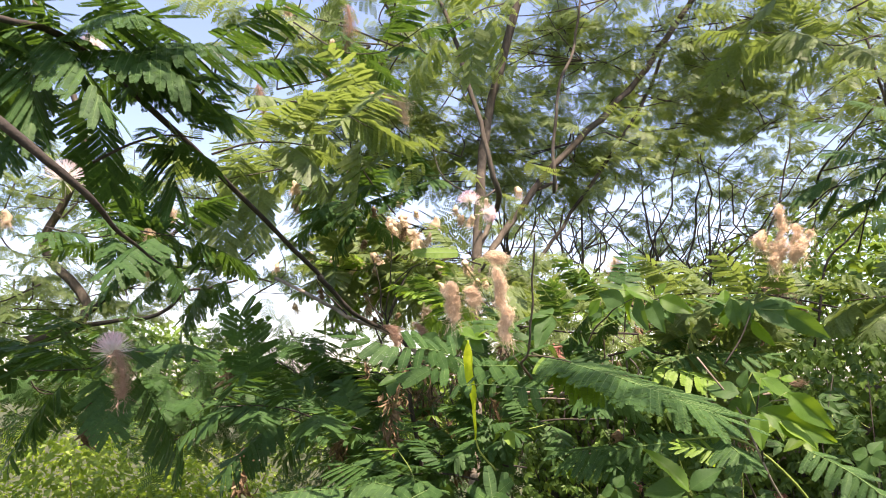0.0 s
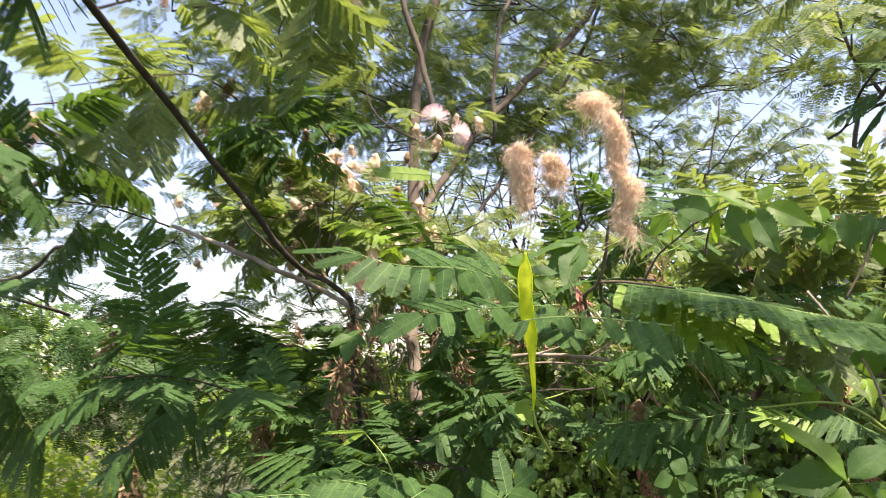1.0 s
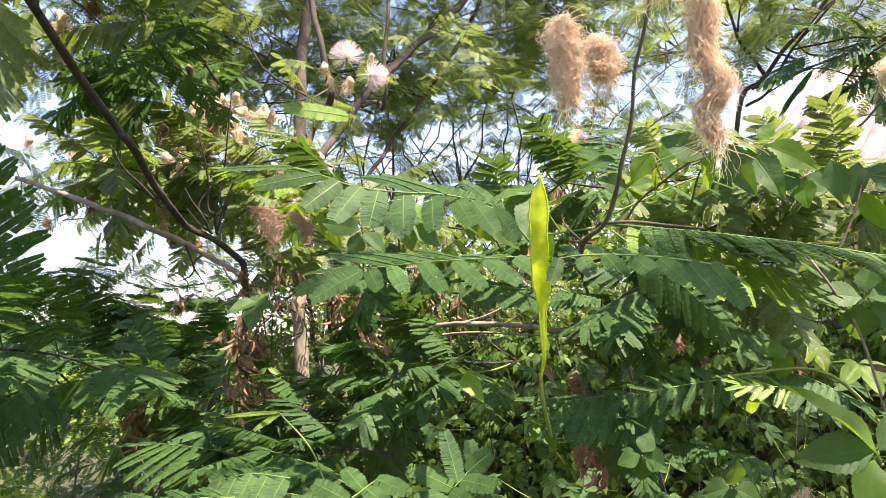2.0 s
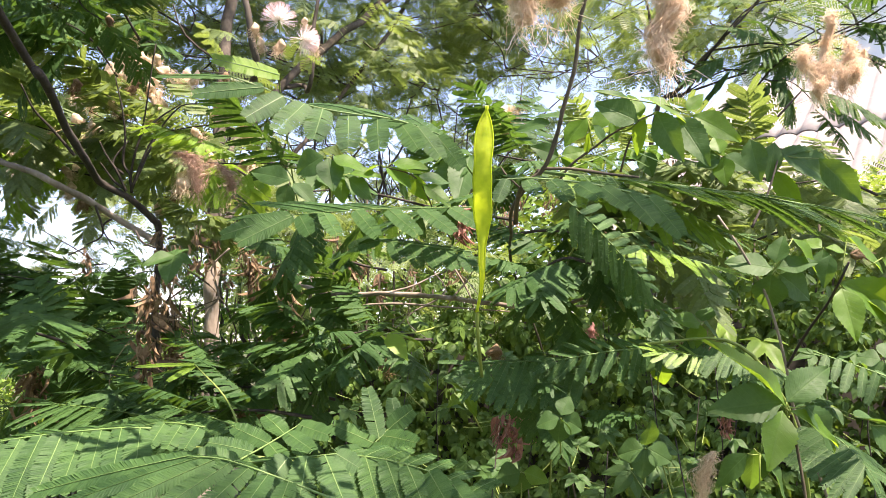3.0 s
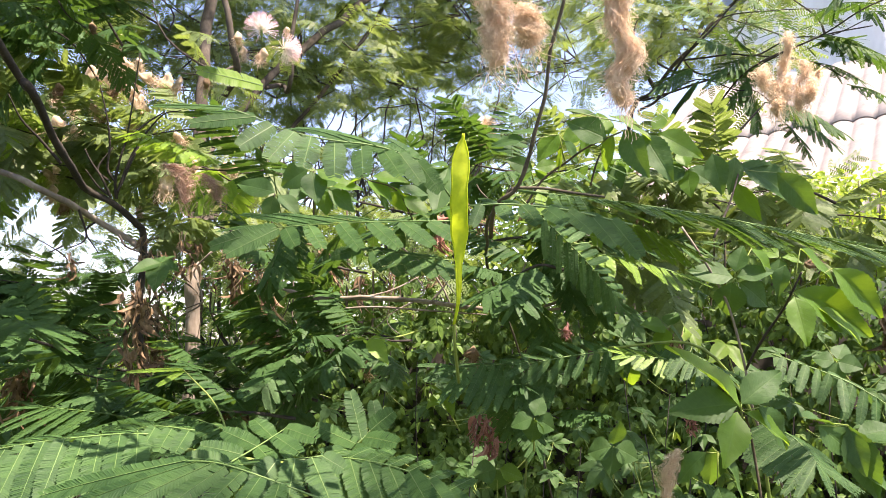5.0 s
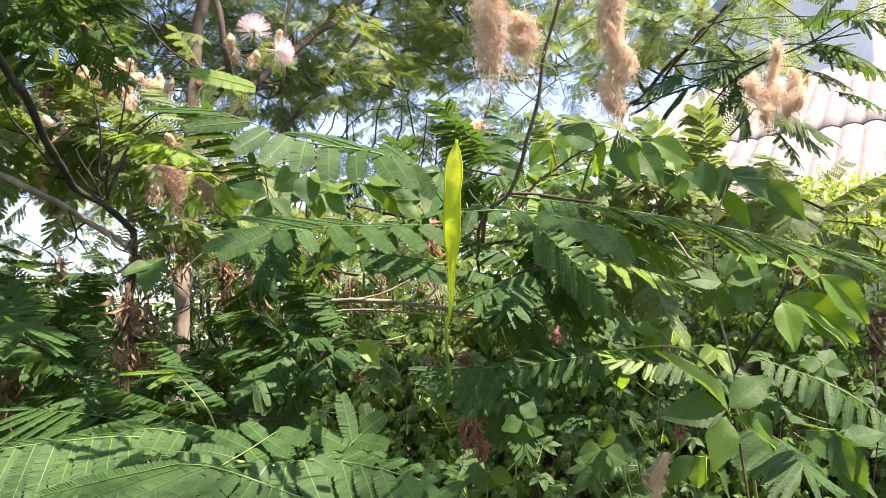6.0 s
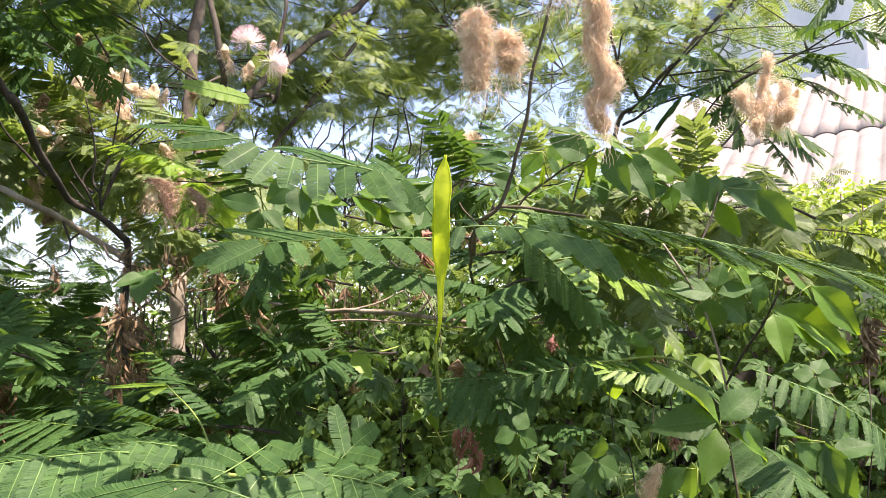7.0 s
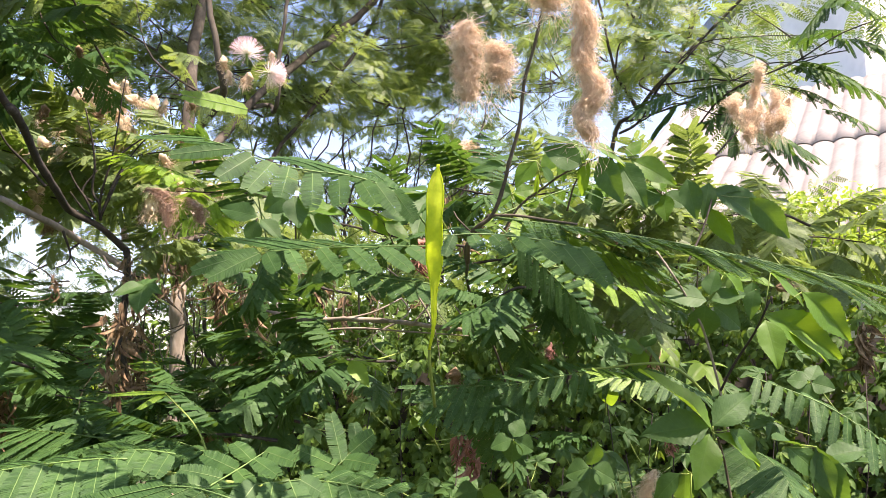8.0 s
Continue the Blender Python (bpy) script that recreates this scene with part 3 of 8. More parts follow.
def silk_flower(at, axis, label, seed=0, long=0.034, count=420):
    rng = random.Random(seed)
    ob = thing("silk_flower", at, label, "flower", "silk tree flowers")
    axis = Vector(axis).normalized()
    starts = []
    for i in range(count):
        d = Vector((rng.gauss(0, 1), rng.gauss(0, 1), rng.gauss(0, 1))).normalized()
        d = (d + axis * 0.75).normalized()
        starts.append((d * 0.003, d + axis * 0.3))
    v, f = ribbons(rng, starts, 6, long / 6, 0.0004, 0.08, 0.01)
    part("stamen_tuft", bulk("stamen_tuft", v, f), STAMEN, ob, "white stamens with pink tips", Matrix.Translation(at))
    pts = [Vector(at) - axis * 0.022, Vector(at) - axis * 0.008, Vector(at) + axis * 0.004]
    tube("flower_stalk", pts, 0.0012, 0.003, STALK, ob, "", 6, 4)
    return ob


def withered_flower(at, axis, long, label, seed=0, material=None, group="withered silk tree flowers"):
    """A shrivelled flower: a crumpled hanging purse with frayed ends."""
    rng = random.Random(seed)
    ob = thing("withered_flower", at, label, "flower", group)
    axis = Vector(axis).normalized()
    a1 = axis.orthogonal().normalized()
    a2 = axis.cross(a1)
    v, f = [], []
    rows, sides = 9, 12
    for i in range(rows):
        u = i / (rows - 1)
        r = long * (0.05 + 0.2 * math.sin(math.pi * min(1, u * 1.02)) ** 0.7)
        for k in range(sides):
            a = 2 * math.pi * k / sides
            q = a1 * math.cos(a) + a2 * math.sin(a)
            p = axis * (u * long) + q * r
            b = noise.noise(p * (2.6 / long) + Vector((seed * 3.1, seed, 0)))
            v.append(p + q * (r * 1.5 * b) + axis * (b * long * 0.12))
        if i:
            o = (i - 1) * sides
            f += [(o + k, o + (k + 1) % sides, o + sides + (k + 1) % sides, o + sides + k) for k in range(sides)]
    f += [tuple(reversed(range(sides))), tuple(range((rows - 1) * sides, rows * sides))]
    part("crumpled_purse", solid("crumpled_purse", v, f), material or WITHERED, ob, "", Matrix.Translation(at))
    starts = [(axis * long * rng.uniform(0.5, 0.95) + Vector((rng.gauss(0, 1), rng.gauss(0, 1), rng.gauss(0, 1))) * long * 0.13,
               axis + Vector((rng.gauss(0, 0.6), rng.gauss(0, 0.6), rng.gauss(0, 0.6)))) for _ in range(110)]
    rv, rf = ribbons(rng, starts, 6, long * 0.1, long * 0.014, 0.4, 0.08)
    part("frayed_fringe", bulk("frayed_fringe", rv, rf), material or WITHERED, ob, "", Matrix.Translation(at))
    return ob


def dead_bunch(at, long, wide, label, seed=0, strips=34, material=None, group="dead leaf bunches"):
    """A hanging bunch of curled dead leaf strips."""
    rng = random.Random(seed)
    ob = thing("dead_leaf_bunch", at, label, "dead leaves", group)
    poses, starts = [], []
    for i in range(strips):
        p = Vector((rng.gauss(0, wide * 0.4), rng.gauss(0, wide * 0.4), -rng.random() ** 1.2 * long * 0.8))
        ahead = Vector((rng.gauss(0, 0.45), rng.gauss(0, 0.45), -1))
        size = rng.uniform(0.5, 1.0) * min(0.036, long * 0.42)
        poses.append((rng.randrange(6), pose_along(p, ahead, (rng.gauss(0, 1), rng.gauss(0, 1), 0.3)) @ Matrix.Diagonal((size, size * rng.uniform(0.3, 0.75), size * 2.2, 1))))
        starts.append((p, ahead))
    rv, rf = scattered(BLADE_FAR, poses)
    part("curled_leaf", bulk("curled_leaf", rv, rf), material or DEAD, ob, "", Matrix.Translation(at), "stuff")
    rv, rf = ribbons(rng, starts[::2], 7, long * 0.05, min(wide * 0.03, 0.0008), 0.5, 0.1)
    part("dry_foliage", bulk("dry_foliage", rv, rf), material or DEAD, ob, "", Matrix.Translation(at))
    starts = [((rng.gauss(0, wide * 0.2), rng.gauss(0, wide * 0.2), 0), (rng.gauss(0, 0.2), rng.gauss(0, 0.2), -1)) for _ in range(6)]
    rv, rf = ribbons(rng, starts, 9, long * 0.11, 0.0006, 0.12, 0.1)
    part("dry_stalk", bulk("dry_stalk", rv, rf), TWIG, ob, "", Matrix.Translation(at))
    return ob

# ---- ground ----
def ground_sheet():
    v, f, n = [], [], 90
    for i in range(n + 1):
        for j in range(n + 1):
            a, b = (i / n * 2 - 1), (j / n * 2 - 1)
            x, y = 900 * a * abs(a) ** 3, 900 * b * abs(b) ** 3
            v.append((x, y, 0.06 * noise.noise(Vector((x * 0.8, y * 0.8, 0))) - 0.02))
    for i in range(n):
        for j in range(n):
            o = i * (n + 1) + j
            f.append((o, o + n + 1, o + n + 2, o + 1))
    return solid("ground", v, f)


tagged(part("ground", ground_sheet(), EARTH, None), "dark bare earth under the bushes", "ground", "", "structure")


# ---- the house with its corrugated roof ----
def house():
    q = Vector((4.369, 3.604, 2.931))
    up = Vector((0.75, 0.416, 0.515)).normalized()
    along = Vector((-0.485, 0.875, 0.0)).normalized()
    out = along.cross(up).normalized()
    if out.z < 0:
        out = -out
    ob = thing("house", q - Vector((0, 0, q.z)), "house with a sunlit white corrugated fibre-cement roof", "house")
    wave, waves, lap = 0.13, 8, 1.62
    verts, faces = [], []
    cols, rows = waves * 8, 6
    for j in range(rows + 1):
        for i in range(cols + 1):
            x = i / 8 * wave
            verts.append(along * x + up * (j / rows * (lap + 0.14)) + out * (0.024 * abs(math.sin(math.pi * i / 8)) ** 0.7))
    for j in range(rows):
        for i in range(cols):
            o = j * (cols + 1) + i
            faces.append((o, o + 1, o + cols + 2, o + cols + 1))
    base = len(verts)
    verts += [p - out * 0.007 for p in verts]
    faces += [tuple(k + base for k in reversed(f)) for f in faces]
    for i in range(cols):
        faces.append((i, i + base, i + 1 + base, i + 1))
        t = rows * (cols + 1) + i
        faces.append((t + 1, t + 1 + base, t + base, t))
    sheet = solid("roof_sheet", verts, faces)
    for r in range(-1, 1):
        for c in range(-4, 1):
            at = q + along * ((c + 0.45) * wave * waves) + up * (r * lap) + out * (0.006 * (c % 2) + 0.0095 * r)
            part("roof_sheet", sheet, CEMENT, ob, "white corrugated fibre-cement sheet", Matrix.Translation(at))
    # walls under the eaves
    low = q - up * lap
    far = along * (wave * waves * 1.45)
    near = along * (-wave * waves * 5)
    inward = Vector((up.x, up.y, 0)).normalized()
    for name, a, b in (("wall", low + inward * 0.3 + near * 0.96, low + inward * 0.3 + far * 0.96), ("wall", low + inward * 0.3 + far * 0.96, low + inward * 3.0 + far * 0.96)):
        v = []
        d = (b - a).normalized()
        nrm = Vector((-d.y, d.x, 0)) * 0.1
        top_a = low.z + (a - low).dot(inward) * 0.6 - 0.06
        top_b = low.z + (b - low).dot(inward) * 0.6 - 0.06
        for p, z in ((a, 0), (b, 0), (b, top_b), (a, top_a)):
            v += [(p.x + nrm.x, p.y + nrm.y, z), (p.x - nrm.x, p.y - nrm.y, z)]
        part(name, solid(name, v, [(0, 2, 4, 6), (1, 7, 5, 3), (0, 1, 3, 2), (2, 3, 5, 4), (4, 5, 7, 6), (6, 7, 1, 0)], False), PLASTER, ob, "pale plastered wall")
    return ob


house()


def block(name, lo, hi, material, parent, turn=0.0, label=""):
    bm = bmesh.new()
    bmesh.ops.create_cube(bm, size=1.0)
    lo, hi = Vector(lo), Vector(hi)
    bmesh.ops.scale(bm, vec=hi - lo, verts=bm.verts)
    bmesh.ops.bevel(bm, geom=bm.edges[:], offset=0.01, segments=1, affect="EDGES")
    return part(name, bm, material, parent, label, Matrix.Translation((lo + hi) / 2) @ Matrix.Rotation(turn, 4, "Z"))


def tall_house():
    p = Vector((7.368, 6.287, 5.534))
    ob = thing("tall_house", (p.x, p.y, 0), "taller pale house with a blue-grey eave behind the roof", "house")
    turn = -0.47
    block("wall", (p.x - 1.0, p.y - 3.2, 0), (p.x + 3.4, p.y + 0.6, p.z + 0.1), PLASTER, ob, turn, "pale plastered wall")
    block("eave", (p.x - 1.08, p.y - 3.28, p.z + 0.11), (p.x + 3.48, p.y + 0.68, p.z + 0.36), SLATE, ob, turn, "blue-grey metal eave")
    block("upper_wall", (p.x - 0.5, p.y - 2.6, p.z + 0.37), (p.x + 3.0, p.y + 0.3, p.z + 3.0), PLASTER, ob, turn, "pale upper wall")
    return ob


tall_house()


# ---- the wall under the creeper ----
WALL_A, WALL_B = Vector((0.393, 3.442, 1.502)), Vector((2.993, 1.640, 1.500))


def creeper_bank():
    rng = random.Random(31)
    d = (WALL_B - WALL_A)
    d.z = 0
    length = d.length
    d.normalize()
    toward = Vector((d.y, -d.x, 0))
    if toward.y > 0:
        toward = -toward
    mid = (WALL_A + WALL_B) / 2 - toward * 0.12
    bm = bmesh.new()
    bmesh.ops.create_cube(bm, size=1.0)
    bmesh.ops.scale(bm, vec=(length + 0.1, 0.16, 1.6), verts=bm.verts)
    bmesh.ops.bevel(bm, geom=bm.edges[:], offset=0.02, segments=2, affect="EDGES")
    wall = part("garden_wall", bm, WALL_IN_SHADE, None, "", Matrix.Translation((mid.x, mid.y, 0.78)) @ Matrix.Rotation(math.atan2(d.y, d.x), 4, "Z"))
    tagged(wall, "old rendered garden wall overgrown with creeper, darkened for the shade between leaves", "wall", "", "structure")
    ob = thing("wall_creeper", (mid.x, mid.y, 0), "dense five-fingered creeper covering the garden wall", "creeper", "", "stuff")
    poses = []
    for i in range(7600):
        u = rng.random() * length
        z = rng.uniform(0.7, 1.6) if rng.random() < 0.86 else rng.uniform(1.5, 1.74)
        bulge = 0.06 + 0.34 * (0.5 + 0.5 * noise.noise(Vector((u * 2.2, z * 2.2, 3))))
        p = WALL_A + d * u + toward * (bulge * rng.uniform(0.1, 1.25))
        p.z = z + 0.1 * noise.noise(Vector((u * 3, 0, 1)))
        normal = toward * rng.uniform(0.2, 1.0) + Vector((rng.gauss(0, 0.35), rng.gauss(0, 0.35), rng.uniform(0.3, 1.2)))
        ahead = Vector((0, 0, -1)) + d * rng.gauss(0, 0.7) + toward * rng.uniform(0, 0.7)
        poses.append((rng.randrange(6), pose_along(p, ahead, normal) @ Matrix.Scale(rng.uniform(0.024, 0.05), 4)))
    v, f = scattered(PALMATE_FAR, poses)
    part("leaves", bulk("creeper_leaves", v, f), CREEPER_FAR, ob, "", None, "stuff")
    for i in range(26):
        u = rng.random() * length
        p = WALL_A + d * u + toward * 0.1
        pts = []
        for k in range(6):
            pts.append(Vector((p.x, p.y, 0.1 + 0.3 * k)) + d * rng.gauss(0, 0.06) + toward * rng.uniform(0, 0.1))
        tube("vine_stem", pts, 0.004, 0.002, BARK_DARK, ob, "", 5, 4)
    return ob


creeper_bank()


# ---- trees behind ----
def crown(owner, clumps, size, seed, material, centre_wood=True):
    """Clumps of feathered leaves: rows of (middle, radii, count)."""
    rng = random.Random(seed)
    poses, wood_v, wood_f = [], [], []
    for mid, radii, count in clumps:
        mid, radii = Vector(mid), Vector(radii)
        for i in range(int(count * 0.95)):
            d = Vector((rng.gauss(0, 1), rng.gauss(0, 1), rng.gauss(0, 1))).normalized()
            r = rng.random() ** 0.45
            p = mid + Vector((d.x * radii.x, d.y * radii.y, d.z * radii.z)) * r
            p += noise.noise_vector(p * 2.1) * 0.16
            ahead = Vector((d.x + rng.gauss(0, 0.5), d.y + rng.gauss(0, 0.5), rng.uniform(-0.55, 0.2)))
            up = Vector((rng.gauss(0, 0.3), rng.gauss(0, 0.3), 1))
            poses.append((rng.randrange(len(FAR_LEAF)), pose_along(p, ahead, up) @ Matrix.Scale(size * rng.uniform(0.7, 1.2), 4)))
            if centre_wood and i % 8 == 0:
                j = i // 8 % 11
                root = mid + Vector((math.sin(j * 2.1 + 0.7) * radii.x, math.cos(j * 3.7) * radii.y, math.sin(j * 5.3) * radii.z - 0.3 * radii.z)) * 0.6
                bend = root.lerp(p, 0.5) + Vector((rng.gauss(0, 0.07), rng.gauss(0, 0.07), -0.04))
                tv, tf = tube_data(spline([root, bend, p], 4), 0.0045, 0.0015, 4)
                o = len(wood_v)
                wood_v += tv
                wood_f += [tuple(k + o for k in q) for q in tf]
    v, f = scattered(FAR_LEAF, poses)
    part("crown", bulk("crown", v, f), material, owner, "", None, "stuff")
    if wood_v:
        part("twig_work", solid("twig_work", wood_v, wood_f), BARK, owner, "", None, "stuff")


def back_tree():
    ob = thing("silk_tree", (0.05, 2.66, 0), "silk tree with a pale trunk and dense feathery crown", "tree", "silk trees")
    # one trunk in two bark colours: pale where sunlit, darker above for shade
    tube("trunk", [(0.05, 2.66, -0.05), (0.06, 2.68, 0.8), (0.100, 2.853, 1.507), (0.089, 2.834, 1.659), (0.096, 2.870, 1.768)], 0.021, 0.02, BARK_PALE, ob, "pale brown trunk, its colour lightened where the sun falls", 9, 6, 0.06, 0.01)
    tube("upper_trunk", [(0.097, 2.871, 1.760), (0.133, 3.103, 2.322), (0.192, 3.334, 2.816), (0.392, 3.363, 3.602), (0.534, 3.603, 4.546)], 0.0205, 0.02, BARK, ob, "", 9, 6, 0.06, 0.012)
    limbs = [
        ([(0.133, 3.086, 2.069), (0.250, 3.392, 2.270), (0.521, 3.588, 2.651), (0.843, 3.764, 2.997), (1.088, 3.874, 3.289), (1.524, 4.117, 3.909)], 0.015, 0.017),
        ([(0.119, 3.015, 1.855), (0.276, 3.477, 2.011), (0.486, 3.785, 2.250), (0.698, 3.854, 2.553), (0.929, 3.908, 2.886), (1.108, 3.997, 3.164), (1.365, 4.230, 3.718)], 0.009, 0.01),
        ([(0.131, 3.073, 2.160), (0.201, 3.237, 2.332), (0.198, 2.871, 2.363), (0.094, 2.893, 2.797), (0.004, 3.029, 3.167), (-0.232, 3.219, 3.791)], 0.012, 0.008),
        ([(0.443, 3.536, 2.524), (0.542, 3.699, 2.602), (0.488, 3.360, 2.490), (0.520, 3.387, 2.911), (0.653, 3.519, 3.320), (0.740, 3.720, 3.910)], 0.01, 0.006),
    ]
    for pts, a, b in limbs:
        tube("limb", pts, a, b, BARK, ob, "grey limb", 8, 8, 0.1, 0.012)
    # tall crowns use the paler leaf copy, brightened as if sun came through
    crown(ob, [
        ((-0.426, 3.119, 3.195), (0.6, 0.5, 0.35), 170), ((-0.444, 3.697, 2.804), (0.45, 0.4, 0.3), 110), ((-0.036, 3.768, 3.007), (0.5, 0.4, 0.45), 150),
        ((0.545, 3.984, 3.552), (0.8, 0.6, 0.45), 300), ((0.536, 4.103, 2.887), (0.75, 0.5, 0.28), 260), ((1.408, 4.296, 3.581), (0.8, 0.6, 0.5), 300),
        ((1.309, 4.679, 3.134), (0.6, 0.5, 0.22), 110), ((0.036, 3.314, 3.850), (0.9, 0.7, 0.3), 160), ((1.166, 3.858, 4.307), (1.0, 0.7, 0.4), 200),
        ((-0.551, 4.575, 2.430), (0.5, 0.4, 0.3), 80), ((0.133, 2.968, 2.450), (0.22, 0.15, 0.22), 10), ((0.083, 2.798, 1.906), (0.2, 0.12, 0.16), 22),
    ], 0.2, 41, SILK_LIT)
    return ob


def middle_tree():
    ob = thing("silk_tree", Vector((1.702, 5.513, 0.779)) * Vector((1, 1, 0)), "many-stemmed silk tree with thin dark branches", "tree", "silk trees")
    rng = random.Random(77)
    for k, (x, y, lean) in enumerate(((870, 300, 0.1), (930, 340, -0.3), (985, 300, 0.4), (1040, 330, -0.1), (1100, 330, 0.5), (1160, 310, -0.2), (1215, 340, 0.2), (1270, 300, -0.1), (1330, 330, 0.4))):
        spot = Vector((1.114, 4.825, 2.303))
        off = (x - 1100) / 1305 * 4.8
        root = Vector((spot.x + off * 0.8 + rng.uniform(-0.1, 0.1), spot.y + rng.uniform(-0.4, 0.4), 0))
        pts = [root, root + Vector((off * 0.05, 0, 0.9)), root + Vector((off * 0.12 + lean * 0.1, 0.1, 1.7)), root + Vector((off * 0.2 + lean * 0.35, 0.0, 2.4)), root + Vector((off * 0.25 + lean * 0.8, 0, 3.2))]
        tube("branch", pts, 0.017, 0.004, BARK, ob, "", 6, 6, 0.08, 0.07, rng)
        for j in range(9):
            a = pts[2].lerp(pts[3], rng.random())
            d = Vector((rng.gauss(0, 0.5), rng.gauss(0, 0.4), rng.uniform(0.4, 0.9)))
            tube("branchlet", [a, a + d * 0.3, a + d * 0.6 + Vector((rng.gauss(0, 0.1), 0, 0.1)), a + d * 1.0], 0.006, 0.002, BARK, ob, "", 5, 4, 0.05, 0.04, rng)
    crown(ob, [
        ((2.319, 4.424, 3.511), (0.7, 0.6, 0.5), 260), ((2.727, 5.143, 2.934), (0.5, 0.5, 0.35), 120), ((2.291, 5.523, 3.042), (0.5, 0.4, 0.4), 90), ((0.957, 5.546, 2.802), (0.8, 0.5, 0.25), 90), ((1.856, 5.591, 2.624), (0.7, 0.5, 0.25), 80), ((1.779, 5.171, 3.609), (0.7, 0.6, 0.4), 150),
        ((2.024, 4.332, 3.786), (0.6, 0.5, 0.4), 90), ((2.349, 5.394, 3.216), (0.8, 0.4, 0.2), 60),
    ], 0.2, 43, SILK_LIT)
    return ob


def right_tree():
    ob = thing("silk_tree", Vector((1.932, 3.018, 0.946)) * Vector((1, 1, 0)), "young silk tree with sunlit feathery leaves", "tree", "silk trees")
    root = Vector((1.745, 2.902, 2.271))
    tube("trunk", [Vector((root.x, root.y, -0.03)), Vector((root.x - 0.03, root.y, 0.9)), root, (1.764, 2.745, 2.477), (1.809, 2.587, 2.603), (1.933, 2.376, 2.810), (2.033, 2.179, 2.999)], 0.012, 0.0045, BARK, ob, "dark leaning stem", 7, 6, 0.05, 0.01)
    tube("limb", [(1.764, 2.745, 2.477), (1.740, 2.841, 2.658), (1.722, 2.909, 3.001), (1.700, 2.979, 3.340)], 0.008, 0.004, BARK_DARK, ob, "", 6, 5, 0.05, 0.01)
    tube("limb", [(1.809, 2.587, 2.603), (1.886, 2.580, 2.752), (1.967, 2.556, 2.993)], 0.009, 0.004, BARK_DARK, ob, "", 6, 5, 0.05, 0.01)
    tube("limb", [(1.727, 2.771, 2.433), (1.755, 2.529, 2.431), (1.760, 2.302, 2.411), (1.769, 2.067, 2.427), (1.831, 1.922, 2.421)], 0.0045, 0.0018, BARK_DARK, ob, "", 6, 5, 0.05, 0.01)
    crown(ob, [
        ((1.728, 2.921, 2.907), (0.3, 0.3, 0.2), 40), ((1.873, 2.747, 2.817), (0.25, 0.3, 0.2), 34), ((1.823, 2.479, 2.523), (0.22, 0.2, 0.1), 30),
        ((1.898, 2.310, 2.624), (0.3, 0.3, 0.18), 26), ((1.848, 3.001, 2.733), (0.14, 0.2, 0.15), 22), ((1.934, 2.664, 3.135), (0.6, 0.4, 0.15), 30),
    ], 0.2, 45, SILK_LIT)
    return ob


def left_tree():
    ob = thing("silk_tree", Vector((-1.771, 3.576, 1.097)) * Vector((1, 1, 0)), "silk tree with drooping leaves against the bright sky", "tree", "silk trees")
    root = Vector((-2.244, 3.392, 1.521))
    tube("trunk", [Vector((root.x, root.y, -0.03)), root, (-1.632, 3.330, 1.913), (-1.860, 3.367, 2.257), (-1.721, 3.383, 2.750), (-2.010, 3.352, 3.464)], 0.03, 0.012, BARK, ob, "", 8, 6, 0.05, 0.02)
    tube("limb", [(-1.708, 3.338, 1.864), (-1.312, 3.236, 1.901), (-1.103, 3.122, 1.984), (-0.859, 3.019, 2.015)], 0.011, 0.004, BARK_DARK, ob, "", 6, 5, 0.05, 0.02)
    tube("limb", [(-1.632, 3.330, 1.913), (-1.287, 3.372, 2.277), (-1.000, 3.433, 2.531), (-0.641, 3.501, 2.743)], 0.012, 0.005, BARK_DARK, ob, "", 6, 5, 0.05, 0.02)
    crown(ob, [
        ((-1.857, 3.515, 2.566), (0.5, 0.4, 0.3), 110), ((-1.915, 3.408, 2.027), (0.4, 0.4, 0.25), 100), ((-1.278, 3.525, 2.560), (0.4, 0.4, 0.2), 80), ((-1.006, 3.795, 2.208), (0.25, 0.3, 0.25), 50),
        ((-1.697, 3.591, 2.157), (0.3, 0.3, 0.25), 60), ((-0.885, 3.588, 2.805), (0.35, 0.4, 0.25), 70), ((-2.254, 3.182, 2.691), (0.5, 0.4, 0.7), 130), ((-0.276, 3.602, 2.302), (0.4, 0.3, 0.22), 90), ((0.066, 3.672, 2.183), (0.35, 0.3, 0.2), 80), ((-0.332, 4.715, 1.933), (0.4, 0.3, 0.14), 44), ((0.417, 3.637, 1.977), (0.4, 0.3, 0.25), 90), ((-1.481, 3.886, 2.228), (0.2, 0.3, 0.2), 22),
    ], 0.18, 47, SILK_LIT)
    # lower crown in the darker leaf copy, its shade carried by the colour
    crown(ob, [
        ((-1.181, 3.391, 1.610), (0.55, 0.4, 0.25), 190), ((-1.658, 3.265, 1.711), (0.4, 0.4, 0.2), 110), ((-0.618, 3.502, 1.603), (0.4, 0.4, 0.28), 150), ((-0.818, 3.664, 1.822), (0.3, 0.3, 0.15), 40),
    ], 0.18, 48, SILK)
    return ob


back_tree()
middle_tree()
right_tree()
left_tree()


